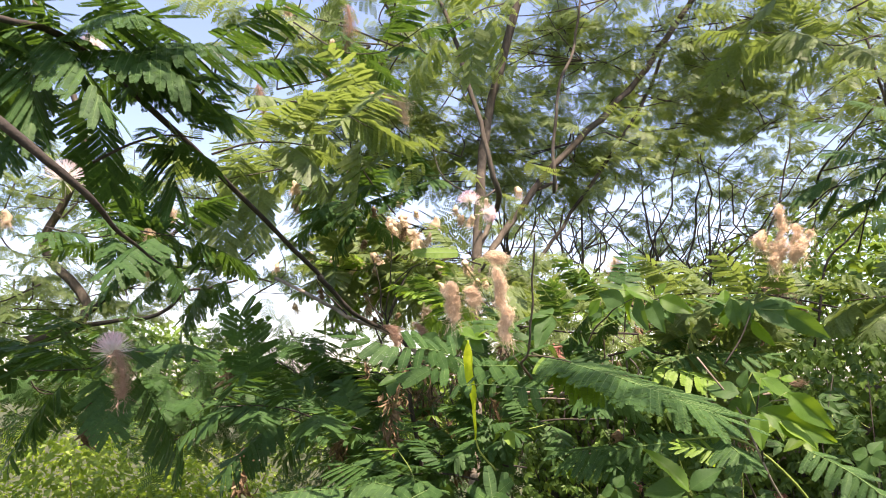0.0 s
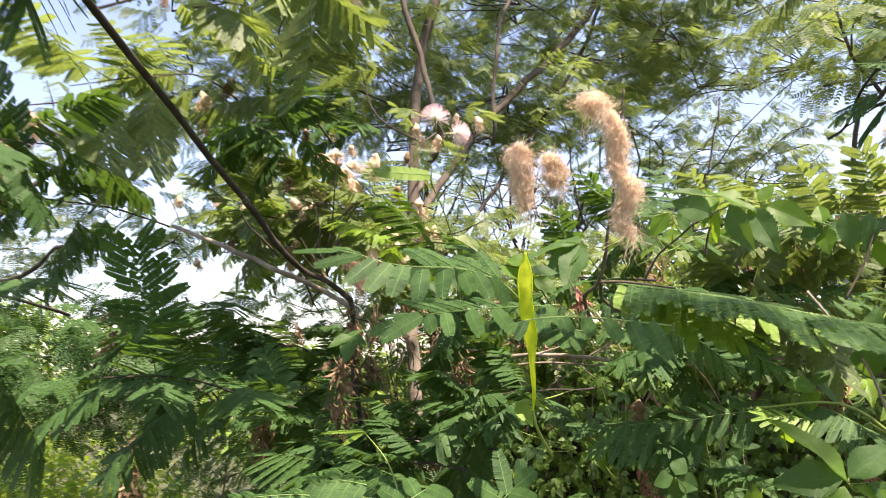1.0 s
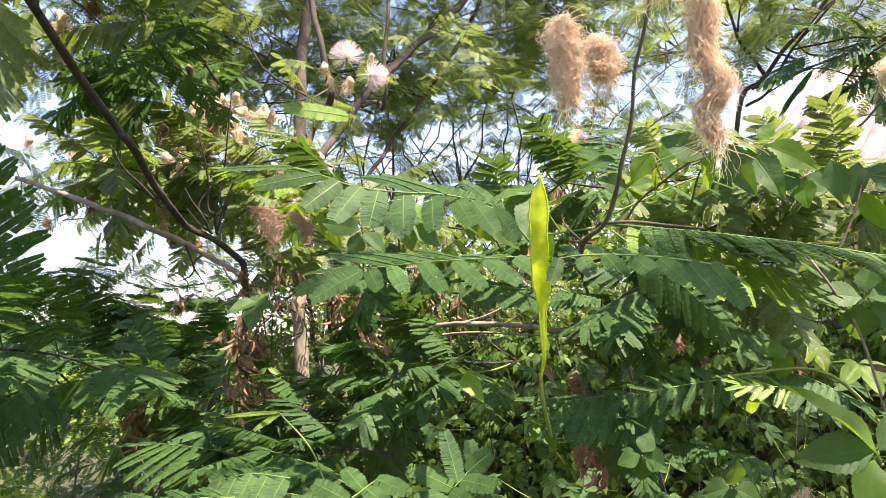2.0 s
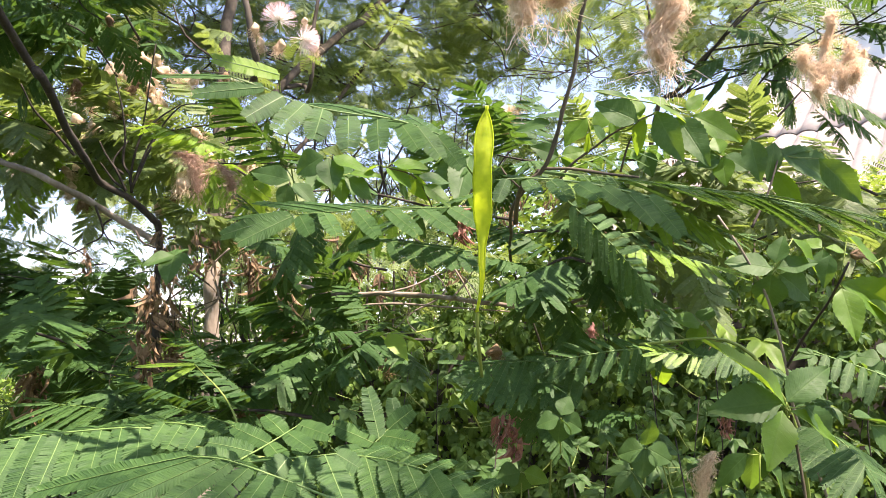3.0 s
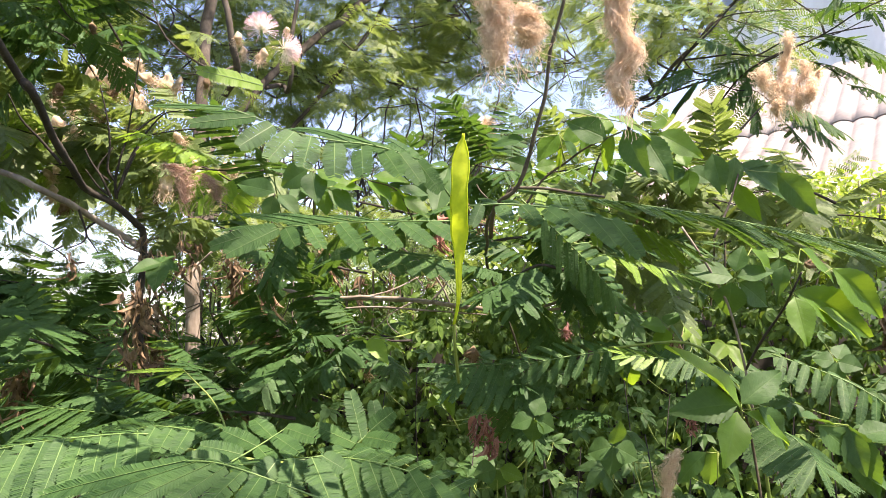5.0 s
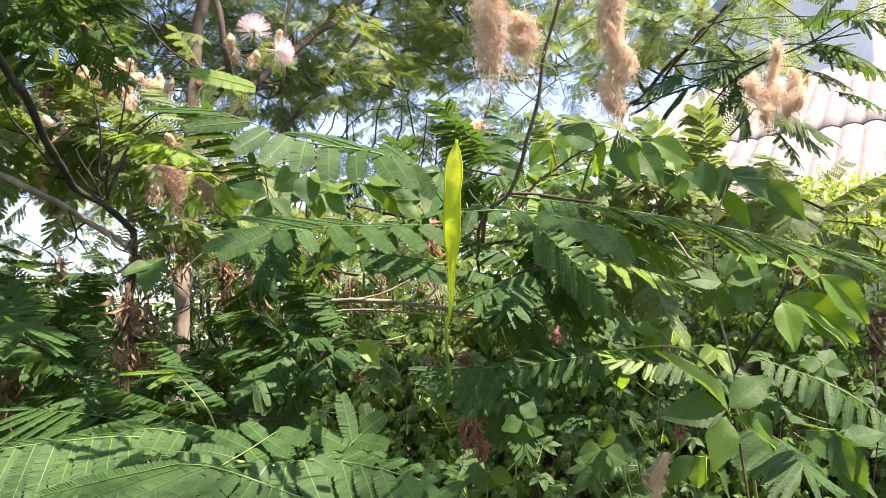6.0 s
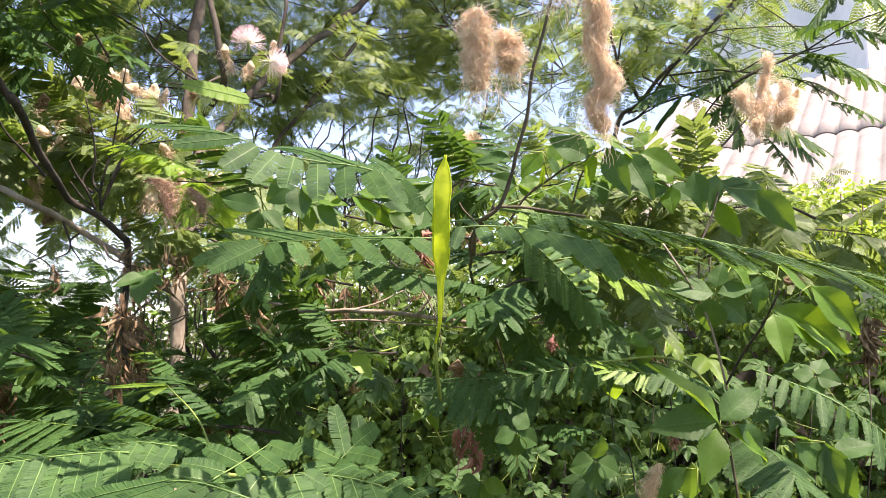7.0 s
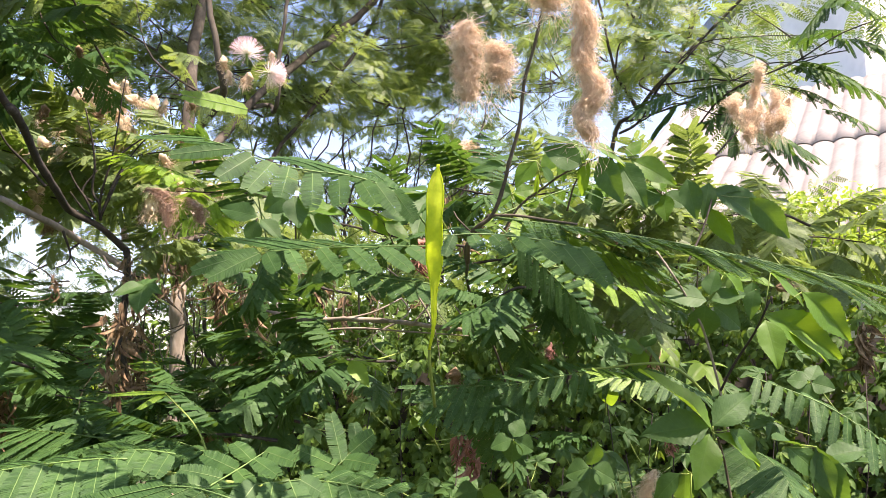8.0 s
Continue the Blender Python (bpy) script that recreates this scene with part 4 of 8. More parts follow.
def overhead_crown():
    """An unseen tree, added above the path to cast shade and dapple the light."""
    ob = thing("silk_tree", (-1.6, -0.9, 0), "unseen silk tree added overhead to shade the leaves below", "tree", "silk trees")
    tube("trunk", [(-1.6, -0.9, -0.04), (-1.55, -0.85, 1.2), (-1.3, -0.6, 2.3), (-0.8, -0.1, 3.1)], 0.06, 0.03, BARK, ob, "", 8, 6, 0.05, 0.03)
    tube("limb", [(-0.8, -0.1, 3.1), (-0.2, 0.4, 3.35), (0.5, 1.0, 3.5), (1.3, 1.6, 3.45), (2.0, 1.4, 3.4)], 0.03, 0.01, BARK, ob, "", 7, 5, 0.05, 0.03)
    crown(ob, [((-0.05, 0.7, 3.2), (0.32, 0.3, 0.15), 8), ((1.3, 0.2, 3.4), (0.4, 0.5, 0.25), 10), ((1.1, 1.75, 3.25), (0.3, 0.3, 0.12), 50), ((1.5, 1.65, 3.25), (0.3, 0.28, 0.12), 44), ((1.95, 1.4, 3.25), (0.3, 0.28, 0.12), 40)], 0.24, 49, SILK_LIT)
    tube("branchlet", [(0.5, 0.8, 3.5), (0.62, 0.55, 3.42), (0.7, 0.3, 3.36)], 0.008, 0.003, BARK, ob, "", 5, 5)
    # small clumps set towards the sun to shade single leaves and ferns
    crown(ob, [((0.63, 0.34, 3.32), (0.05, 0.14, 0.04), 24), ((0.44, 0.32, 3.25), (0.15, 0.05, 0.05), 30), ((0.24, 0.36, 3.2), (0.16, 0.04, 0.05), 16), ((1.08, 0.98, 3.25), (0.18, 0.1, 0.06), 22)], 0.1, 50, SILK_LIT)
    return ob


overhead_crown()


def bush(mid, radii, count, size, label, seed, material=None, feathered=False):
    """A low leafy bush down to the ground, one crown of blades on a few stems."""
    rng = random.Random(seed)
    mid, radii = Vector(mid), Vector(radii)
    ob = thing("bush", (mid.x, mid.y, 0), label, "bush", "bushes")
    poses = []
    protos = FAR_LEAF if feathered else BLADE_FAR
    for i in range(count):
        d = Vector((rng.gauss(0, 1), rng.gauss(0, 1), rng.gauss(0, 1))).normalized()
        p = mid + Vector((d.x * radii.x, d.y * radii.y, d.z * radii.z)) * rng.random() ** 0.3
        p += noise.noise_vector(p * 3) * 0.12
        if p.z < 0.02:
            continue
        ahead = Vector((d.x + rng.gauss(0, 0.6), d.y + rng.gauss(0, 0.6), rng.uniform(-0.7, 0.3)))
        poses.append((rng.randrange(len(protos)), pose_along(p, ahead, (rng.gauss(0, 0.5) + d.x * 0.4, rng.gauss(0, 0.5) + d.y * 0.4, 1)) @ Matrix.Scale(size * rng.uniform(0.6, 1.2), 4)))
    v, f = scattered(protos, poses)
    part("crown", bulk("crown", v, f), material or BUSH, ob, "", None, "stuff")
    for i in range(9):
        end = mid + Vector((rng.gauss(0, 0.5) * radii.x, rng.gauss(0, 0.5) * radii.y, radii.z * rng.uniform(-0.2, 0.6)))
        foot = Vector((mid.x + rng.gauss(0, 0.1), mid.y + rng.gauss(0, 0.1), -0.03))
        tube("stem", [foot, foot.lerp(end, 0.5) + Vector((rng.gauss(0, 0.05), rng.gauss(0, 0.05), 0.1)), end], 0.01, 0.003, TWIG, ob, "", 5, 4, 0.05, 0.02, rng)
    return ob


bush((-2.193, 4.403, 0.982), (0.9, 0.6, 0.45), 5200, 0.05, "sunlit yellow-green bush with broad leaves", 51)
bush((-1.489, 4.845, 0.843), (0.6, 0.5, 0.4), 3000, 0.05, "sunlit yellow-green bush with broad leaves", 52)
bush((-0.226, 5.669, 1.323), (0.8, 0.5, 0.35), 900, 0.07, "sunlit yellow-green bush with broad leaves", 53)
for i, (p, r) in enumerate([((-6.524, 8.521, 2.026), (2.2, 1.2, 1.0)), ((-4.023, 9.623, 1.754), (1.6, 1.2, 0.7)), ((-0.705, 9.146, 1.150), (1.8, 1.2, 0.7)), ((2.270, 8.644, 2.064), (1.8, 1.2, 0.9)), ((4.081, 7.345, 2.484), (1.6, 1.0, 0.9)), ((-9.203, 7.951, 2.154), (2.0, 1.2, 1.2))]):
    bush(p, r, 4600, 0.1, "distant dark green bush beyond the trees", 70 + i, CREEPER_FAR)
bush((2.788, 2.632, 2.003), (0.5, 0.4, 0.24), 2200, 0.045, "bright yellow-green bush below the roof", 54)
bush((1.978, 3.537, 1.819), (0.7, 0.4, 0.5), 1700, 0.07, "dark green bush with broad leaves in front of the house", 59, CREEPER_FAR)
bush((2.632, 3.085, 1.810), (0.7, 0.4, 0.45), 1500, 0.07, "dark green bush with broad leaves in front of the house", 60, CREEPER_FAR)
# silk shrubs: paler leaf copy where the sun falls, darker one for shade
bush((2.274, 2.675, 1.974), (0.45, 0.4, 0.18), 110, 0.16, "feathery bright green shrub below the roof", 55, SILK_LIT, True)
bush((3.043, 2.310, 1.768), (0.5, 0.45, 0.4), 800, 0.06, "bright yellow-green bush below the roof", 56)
bush((0.692, 3.177, 1.829), (0.5, 0.3, 0.28), 110, 0.2, "sunlit feathery shrub among the trunks", 61, SILK_LIT, True)
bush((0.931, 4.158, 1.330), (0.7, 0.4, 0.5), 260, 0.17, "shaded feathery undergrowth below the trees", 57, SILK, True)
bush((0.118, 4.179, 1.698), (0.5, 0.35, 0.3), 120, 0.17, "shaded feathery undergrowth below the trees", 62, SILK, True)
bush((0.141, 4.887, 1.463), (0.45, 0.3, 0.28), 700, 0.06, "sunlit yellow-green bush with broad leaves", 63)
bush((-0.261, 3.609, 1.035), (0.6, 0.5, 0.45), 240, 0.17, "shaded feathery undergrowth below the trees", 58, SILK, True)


# ---- the dark branch across the sky ----
def left_branch():
    ob = thing("silk_branch", Vector((-0.080, 2.185, 1.645)), "dark forked silk tree branch with bare twigs", "branch", "silk branches")
    # main branch coloured dark as a silhouette, side branch pale as if sunlit
    tube("branch", [(-0.055, 2.289, 1.219), (-0.079, 2.186, 1.408), (-0.099, 2.108, 1.558), (-0.102, 2.064, 1.648), (-0.109, 2.037, 1.704), (-0.119, 2.029, 1.716), (-0.158, 2.000, 1.745), (-0.207, 1.977, 1.767), (-0.224, 1.860, 1.779), (-0.254, 1.780, 1.813), (-0.279, 1.687, 1.839), (-0.303, 1.684, 1.871), (-0.482, 1.084, 2.069), (-0.576, 0.957, 2.094), (-0.652, 0.893, 2.101)], 0.0062, 0.0050, BARK_DARK, ob, "dark knotted main branch", 8, 6, 0.12, 0.005)
    tube("branch", [(-0.080, 2.239, 1.687), (-0.109, 2.250, 1.712), (-0.135, 2.261, 1.728), (-0.178, 2.279, 1.756), (-0.220, 2.219, 1.771), (-0.287, 2.170, 1.796), (-0.350, 2.264, 1.836), (-0.453, 2.397, 1.895), (-0.593, 2.569, 1.966)], 0.0070, 0.0055, BARK_PALE, ob, "paler side branch", 7, 6, 0.15, 0.0050)
    tube("twig", [(-0.154, 1.997, 1.754), (-0.158, 1.984, 1.781), (-0.153, 1.965, 1.818), (-0.146, 1.958, 1.847), (-0.139, 1.936, 1.900), (-0.131, 1.909, 1.985)], 0.0026, 0.0010, BARK_DARK, ob, "", 5, 5, 0.08, 0.0040)
    tube("twig", [(-0.154, 1.996, 1.761), (-0.142, 1.996, 1.802), (-0.123, 1.991, 1.852), (-0.090, 1.979, 1.904), (-0.058, 1.972, 1.917)], 0.0026, 0.0010, BARK_DARK, ob, "", 5, 5, 0.08, 0.0040)
    tube("twig", [(-0.163, 1.990, 1.754), (-0.178, 1.983, 1.783), (-0.197, 1.977, 1.811), (-0.207, 1.968, 1.830)], 0.0026, 0.0010, BARK_DARK, ob, "", 5, 5, 0.08, 0.0040)
    tube("twig", [(-0.158, 1.984, 1.781), (-0.170, 1.987, 1.802), (-0.169, 1.970, 1.842), (-0.176, 1.956, 1.886), (-0.189, 1.945, 1.934)], 0.0026, 0.0010, BARK_DARK, ob, "", 5, 5, 0.08, 0.0040)
    tube("twig", [(-0.146, 1.958, 1.847), (-0.122, 1.965, 1.876), (-0.087, 1.965, 1.908)], 0.0026, 0.0010, BARK_DARK, ob, "", 5, 5, 0.08, 0.0040)
    tube("twig", [(-0.166, 1.991, 1.759), (-0.184, 1.987, 1.771), (-0.205, 1.972, 1.795)], 0.0026, 0.0010, BARK_DARK, ob, "", 5, 5, 0.08, 0.0040)
    tube("twig", [(-0.155, 1.996, 1.761), (-0.132, 2.011, 1.821), (-0.117, 2.020, 1.865), (-0.106, 2.033, 1.893)], 0.0026, 0.0010, BARK_DARK, ob, "", 5, 5, 0.08, 0.0040)
    tube("twig", [(-0.235, 1.832, 1.773), (-0.262, 1.819, 1.803), (-0.287, 1.806, 1.826), (-0.305, 1.789, 1.855)], 0.0026, 0.0010, BARK_DARK, ob, "", 5, 5, 0.08, 0.0040)
    tube("twig", [(-0.169, 1.989, 1.783), (-0.186, 1.995, 1.802), (-0.163, 1.990, 1.841)], 0.0026, 0.0010, BARK_DARK, ob, "", 5, 5, 0.08, 0.0040)
    tube("twig", [(-0.136, 2.206, 1.720), (-0.120, 2.146, 1.687), (-0.066, 2.066, 1.665)], 0.0026, 0.0010, BARK_DARK, ob, "", 5, 5, 0.08, 0.0040)
    tube("twig", [(-0.178, 2.279, 1.755), (-0.198, 2.269, 1.730), (-0.173, 2.241, 1.683)], 0.0026, 0.0010, BARK_DARK, ob, "", 5, 5, 0.08, 0.0040)
    tube("twig", [(-0.210, 2.226, 1.766), (-0.197, 2.248, 1.716), (-0.226, 2.310, 1.699)], 0.0026, 0.0010, BARK_DARK, ob, "", 5, 5, 0.08, 0.0040)
    return ob


left_branch()


def upper_left_shoot():
    ob = thing("silk_branch", Vector((-0.401, 0.874, 1.831)), "dark silk branch with drooping leaves", "branch", "silk branches")
    tube("branch", [(-0.589, 0.792, 1.989), (-0.504, 0.806, 1.922), (-0.442, 0.836, 1.870), (-0.400, 0.885, 1.827), (-0.405, 0.981, 1.802), (-0.410, 1.136, 1.786)], 0.008, 0.0015, BARK_DARK, ob, "", 7, 6, 0.08, 0.004)
    rng = random.Random(15)
    for i, (a, b) in enumerate([((-0.489, 1.064, 2.069), (-0.288, 1.006, 2.069)), ((-0.523, 1.032, 2.076), (-0.329, 0.975, 2.010)), ((-0.554, 0.998, 2.090), (-0.428, 0.950, 1.971)), ((-0.461, 1.118, 2.055), (-0.308, 1.079, 2.002)), ((-0.429, 1.174, 2.025), (-0.399, 1.135, 1.907)), ((-0.573, 0.977, 2.097), (-0.516, 0.951, 1.957)), ((-0.533, 1.020, 2.084), (-0.389, 0.978, 2.102))]):
        compound_leaf(ob, a, b, (0.15 * (i % 3 - 1), -0.1, 1), 11, 0.075, 64, 34, 0.02, False, 330 + i, 0.68, 0.12)
    return ob


upper_left_shoot()


def dead_branches():
    ob = thing("dead_branch", Vector((0.414, 1.644, 1.573)), "grey dead branch lying across the undergrowth", "branch", "dead branches")
    tube("branch", [(0.103, 1.901, 1.602), (0.153, 1.833, 1.585), (0.213, 1.781, 1.582), (0.272, 1.729, 1.580), (0.328, 1.680, 1.569), (0.385, 1.653, 1.564), (0.413, 1.638, 1.572), (0.449, 1.620, 1.566), (0.497, 1.596, 1.574), (0.561, 1.564, 1.570), (0.671, 1.542, 1.582)], 0.0042, 0.0022, BARK_PALE, ob, "pale bleached stem", 7, 7, 0.35, 0.0100)
    tube("twig", [(0.413, 1.638, 1.572), (0.416, 1.622, 1.594), (0.419, 1.618, 1.614), (0.431, 1.620, 1.640)], 0.0028, 0.0014, BARK_PALE, ob, "", 5, 6, 0.20, 0.0060)
    tube("twig", [(0.413, 1.638, 1.572), (0.453, 1.626, 1.588), (0.499, 1.613, 1.603), (0.536, 1.601, 1.635)], 0.0024, 0.0012, BARK_PALE, ob, "", 5, 6, 0.20, 0.0060)
    tube("twig", [(0.385, 1.653, 1.564), (0.368, 1.658, 1.588), (0.364, 1.680, 1.607)], 0.0020, 0.0010, BARK_PALE, ob, "", 5, 6, 0.20, 0.0060)
    tube("twig", [(0.213, 1.781, 1.582), (0.262, 1.777, 1.596), (0.311, 1.772, 1.621)], 0.0020, 0.0010, BARK_PALE, ob, "", 5, 6, 0.20, 0.0060)
    tube("twig", [(0.160, 1.855, 1.566), (0.242, 1.802, 1.568), (0.318, 1.742, 1.561), (0.392, 1.684, 1.557)], 0.0022, 0.0011, BARK_PALE, ob, "", 5, 6, 0.20, 0.0060)
    tube("twig", [(0.447, 1.667, 1.561), (0.513, 1.634, 1.564), (0.603, 1.601, 1.557), (0.685, 1.570, 1.568)], 0.0024, 0.0012, BARK_PALE, ob, "", 5, 6, 0.20, 0.0060)
    tube("twig", [(0.296, 1.696, 1.574), (0.323, 1.700, 1.607), (0.339, 1.700, 1.635)], 0.0016, 0.0008, BARK_PALE, ob, "", 5, 6, 0.20, 0.0060)
    return ob


dead_branches()


# ---- near silk branches and their leaves ----
def centre_branch():
    ob = thing("silk_branch", Vector((0.139, 1.194, 1.650)), "slender dark silk shoot with feathered leaves", "branch", "silk branches")
    tube("stem", [(1.133, 2.450, 0.693), (0.780, 2.173, 1.427), (0.418, 1.705, 1.609), (0.206, 1.355, 1.640), (0.139, 1.194, 1.653)], 0.0026, 0.0019, TWIG, ob, "", 7, 7, 0.06, 0.003)
    tube("stem", [(0.140, 1.099, 1.819), (0.139, 1.116, 1.782), (0.137, 1.126, 1.757), (0.138, 1.136, 1.721), (0.133, 1.148, 1.690), (0.132, 1.156, 1.675), (0.127, 1.173, 1.649), (0.120, 1.195, 1.636), (0.140, 1.239, 1.613)], 0.0013, 0.0021, TWIG, ob, "dark upright stem", 7, 7, 0.15, 0.0060)
    tube("stem", [(0.127, 1.173, 1.649), (0.148, 1.157, 1.648), (0.171, 1.141, 1.643), (0.186, 1.123, 1.638)], 0.0014, 0.0010, TWIG, ob, "", 6, 6, 0.08, 0.0030)
    tube("twig", [(0.138, 1.136, 1.721), (0.124, 1.141, 1.730), (0.100, 1.129, 1.744)], 0.0007, 0.0005, STALK, ob, "", 5, 5, 0.08, 0.0030)
    tube("twig", [(0.120, 1.195, 1.636), (0.112, 1.203, 1.648), (0.113, 1.213, 1.657)], 0.0009, 0.0006, TWIG, ob, "", 5, 5, 0.08, 0.0030)
    tube("twig", [(0.137, 1.126, 1.757), (0.151, 1.126, 1.744), (0.165, 1.133, 1.726)], 0.0006, 0.0004, STALK, ob, "", 5, 5, 0.08, 0.0030)
    feather(ob, [(0.045, 1.128, 1.624), (0.024, 1.124, 1.643), (-0.003, 1.125, 1.654), (-0.023, 1.129, 1.658), (-0.043, 1.133, 1.659), (-0.063, 1.137, 1.661), (-0.083, 1.141, 1.665), (-0.102, 1.144, 1.672), (-0.121, 1.147, 1.677)], [
        ((-0.121, 1.147, 1.677), (-0.165, 1.174, 1.682), 0.007, (-0.10, -0.74, 0.67)),
        ((-0.101, 1.143, 1.672), (-0.144, 1.149, 1.664), 0.010, (-0.01, -0.97, 0.24)),
        ((-0.089, 1.141, 1.667), (-0.114, 1.130, 1.647), 0.014, (0.09, -0.95, 0.30)),
        ((-0.075, 1.137, 1.663), (-0.097, 1.117, 1.638), 0.016, (-0.15, -0.92, 0.37)),
        ((-0.063, 1.137, 1.661), (-0.076, 1.108, 1.633), 0.017, (-0.16, -0.96, 0.23)),
        ((-0.046, 1.135, 1.659), (-0.054, 1.109, 1.628), 0.016, (-0.31, -0.95, 0.08)),
        ((-0.027, 1.131, 1.658), (-0.032, 1.114, 1.631), 0.015, (-0.50, -0.82, 0.26)),
        ((-0.011, 1.129, 1.656), (-0.007, 1.107, 1.634), 0.014, (-0.42, -0.90, 0.13)),
        ((0.000, 1.124, 1.653), (0.009, 1.105, 1.629), 0.013, (-0.39, -0.82, 0.43)),
        ((0.014, 1.123, 1.648), (0.023, 1.105, 1.625), 0.013, (-0.50, -0.87, 0.04)),
        ((-0.102, 1.144, 1.673), (-0.129, 1.194, 1.689), 0.006, (-0.17, -0.89, 0.43)),
        ((-0.036, 1.130, 1.658), (-0.061, 1.215, 1.700), 0.012, (-0.07, -0.86, 0.50)),
        ((-0.018, 1.126, 1.657), (-0.045, 1.208, 1.692), 0.011, (-0.21, -0.80, 0.56)),
        ((-0.001, 1.124, 1.654), (-0.031, 1.202, 1.684), 0.011, (-0.25, -0.76, 0.59)),
        ((0.014, 1.123, 1.650), (-0.010, 1.192, 1.679), 0.011, (-0.38, -0.83, 0.40)),
        ((0.022, 1.125, 1.647), (0.013, 1.181, 1.682), 0.011, (-0.29, -0.75, 0.59))], 2, False, 0.0011)
    feather(ob, [(0.125, 1.289, 1.635), (0.080, 1.322, 1.636), (0.032, 1.357, 1.636), (-0.023, 1.396, 1.633)], [
        ((-0.023, 1.396, 1.633), (-0.088, 1.420, 1.615), 0.017, (-0.37, -0.90, 0.23)),
        ((-0.021, 1.395, 1.632), (-0.073, 1.403, 1.604), 0.018, (-0.60, -0.79, 0.09)),
        ((-0.024, 1.397, 1.634), (-0.077, 1.456, 1.642), 0.008, (-0.14, -0.64, 0.75)),
        ((-0.015, 1.392, 1.633), (-0.013, 1.361, 1.611), 0.017, (-0.54, -0.78, 0.31)),
        ((0.007, 1.375, 1.635), (-0.044, 1.482, 1.664), 0.013, (-0.18, -0.74, 0.65)),
        ((0.027, 1.361, 1.636), (-0.013, 1.466, 1.663), 0.013, (-0.31, -0.70, 0.65)),
        ((0.047, 1.347, 1.636), (0.016, 1.452, 1.662), 0.013, (-0.01, -0.77, 0.63)),
        ((0.066, 1.333, 1.636), (0.048, 1.436, 1.661), 0.013, (-0.14, -0.74, 0.66)),
        ((0.085, 1.319, 1.636), (0.077, 1.422, 1.658), 0.013, (-0.36, -0.57, 0.74)),
        ((0.104, 1.305, 1.635), (0.109, 1.407, 1.656), 0.013, (-0.33, -0.72, 0.62)),
        ((0.005, 1.377, 1.635), (0.003, 1.320, 1.606), 0.016, (-0.22, -0.78, 0.58)),
        ((0.032, 1.357, 1.636), (0.035, 1.304, 1.606), 0.016, (-0.37, -0.89, 0.28)),
        ((0.059, 1.338, 1.636), (0.069, 1.287, 1.607), 0.016, (-0.37, -0.82, 0.43)),
        ((0.085, 1.319, 1.636), (0.098, 1.272, 1.609), 0.016, (-0.38, -0.75, 0.55)),
        ((0.108, 1.301, 1.635), (0.122, 1.260, 1.613), 0.016, (-0.39, -0.71, 0.58))], 6, False, 0.0011)
    feather(ob, [(0.142, 1.038, 1.598), (0.087, 1.042, 1.605), (0.047, 1.050, 1.607), (0.020, 1.053, 1.604)], [
        ((0.027, 1.051, 1.605), (0.017, 1.045, 1.590), 0.008, (-0.30, -0.77, 0.57)),
        ((0.041, 1.051, 1.606), (0.038, 1.034, 1.594), 0.010, (-0.38, -0.90, 0.21)),
        ((0.055, 1.046, 1.606), (0.054, 1.026, 1.593), 0.011, (-0.45, -0.87, 0.22)),
        ((0.072, 1.043, 1.605), (0.070, 1.018, 1.592), 0.011, (-0.59, -0.68, 0.44)),
        ((0.089, 1.041, 1.604), (0.092, 1.019, 1.588), 0.011, (-0.51, -0.77, 0.39)),
        ((0.109, 1.042, 1.603), (0.110, 1.017, 1.580), 0.013, (-0.57, -0.60, 0.56)),
        ((0.124, 1.040, 1.601), (0.127, 1.014, 1.575), 0.013, (-0.60, -0.70, 0.38)),
        ((0.039, 1.051, 1.606), (0.053, 1.098, 1.622), 0.007, (-0.35, -0.66, 0.67)),
        ((0.055, 1.048, 1.607), (0.070, 1.095, 1.622), 0.007, (-0.44, -0.66, 0.61)),
        ((0.071, 1.045, 1.606), (0.087, 1.091, 1.621), 0.007, (-0.51, -0.67, 0.54)),
        ((0.089, 1.042, 1.604), (0.107, 1.087, 1.620), 0.007, (-0.42, -0.65, 0.63)),
        ((0.110, 1.040, 1.602), (0.129, 1.085, 1.617), 0.007, (-0.57, -0.47, 0.68))], 7, False, 0.0011)
    feather(ob, [(0.193, 1.416, 1.610), (0.152, 1.457, 1.619), (0.109, 1.500, 1.629)], [
        ((0.120, 1.489, 1.626), (0.122, 1.458, 1.600), 0.018, (-0.41, -0.86, 0.32)),
        ((0.120, 1.489, 1.626), (0.111, 1.559, 1.642), 0.015, (-0.16, -0.71, 0.68)),
        ((0.136, 1.473, 1.623), (0.137, 1.443, 1.596), 0.018, (-0.43, -0.78, 0.46)),
        ((0.136, 1.473, 1.623), (0.129, 1.542, 1.638), 0.015, (-0.27, -0.80, 0.54)),
        ((0.152, 1.457, 1.619), (0.152, 1.427, 1.593), 0.018, (-0.42, -0.77, 0.48)),
        ((0.152, 1.457, 1.619), (0.146, 1.526, 1.634), 0.015, (-0.34, -0.60, 0.72)),
        ((0.168, 1.442, 1.615), (0.167, 1.412, 1.590), 0.018, (-0.39, -0.85, 0.36)),
        ((0.168, 1.442, 1.615), (0.163, 1.509, 1.630), 0.015, (-0.24, -0.72, 0.65)),
        ((0.183, 1.426, 1.612), (0.181, 1.396, 1.587), 0.018, (-0.36, -0.88, 0.33)),
        ((0.183, 1.426, 1.612), (0.180, 1.493, 1.627), 0.015, (-0.21, -0.69, 0.69)),
        ((0.109, 1.500, 1.629), (0.075, 1.518, 1.621), 0.017, (-0.32, -0.88, 0.36))], 8, False, 0.0011)
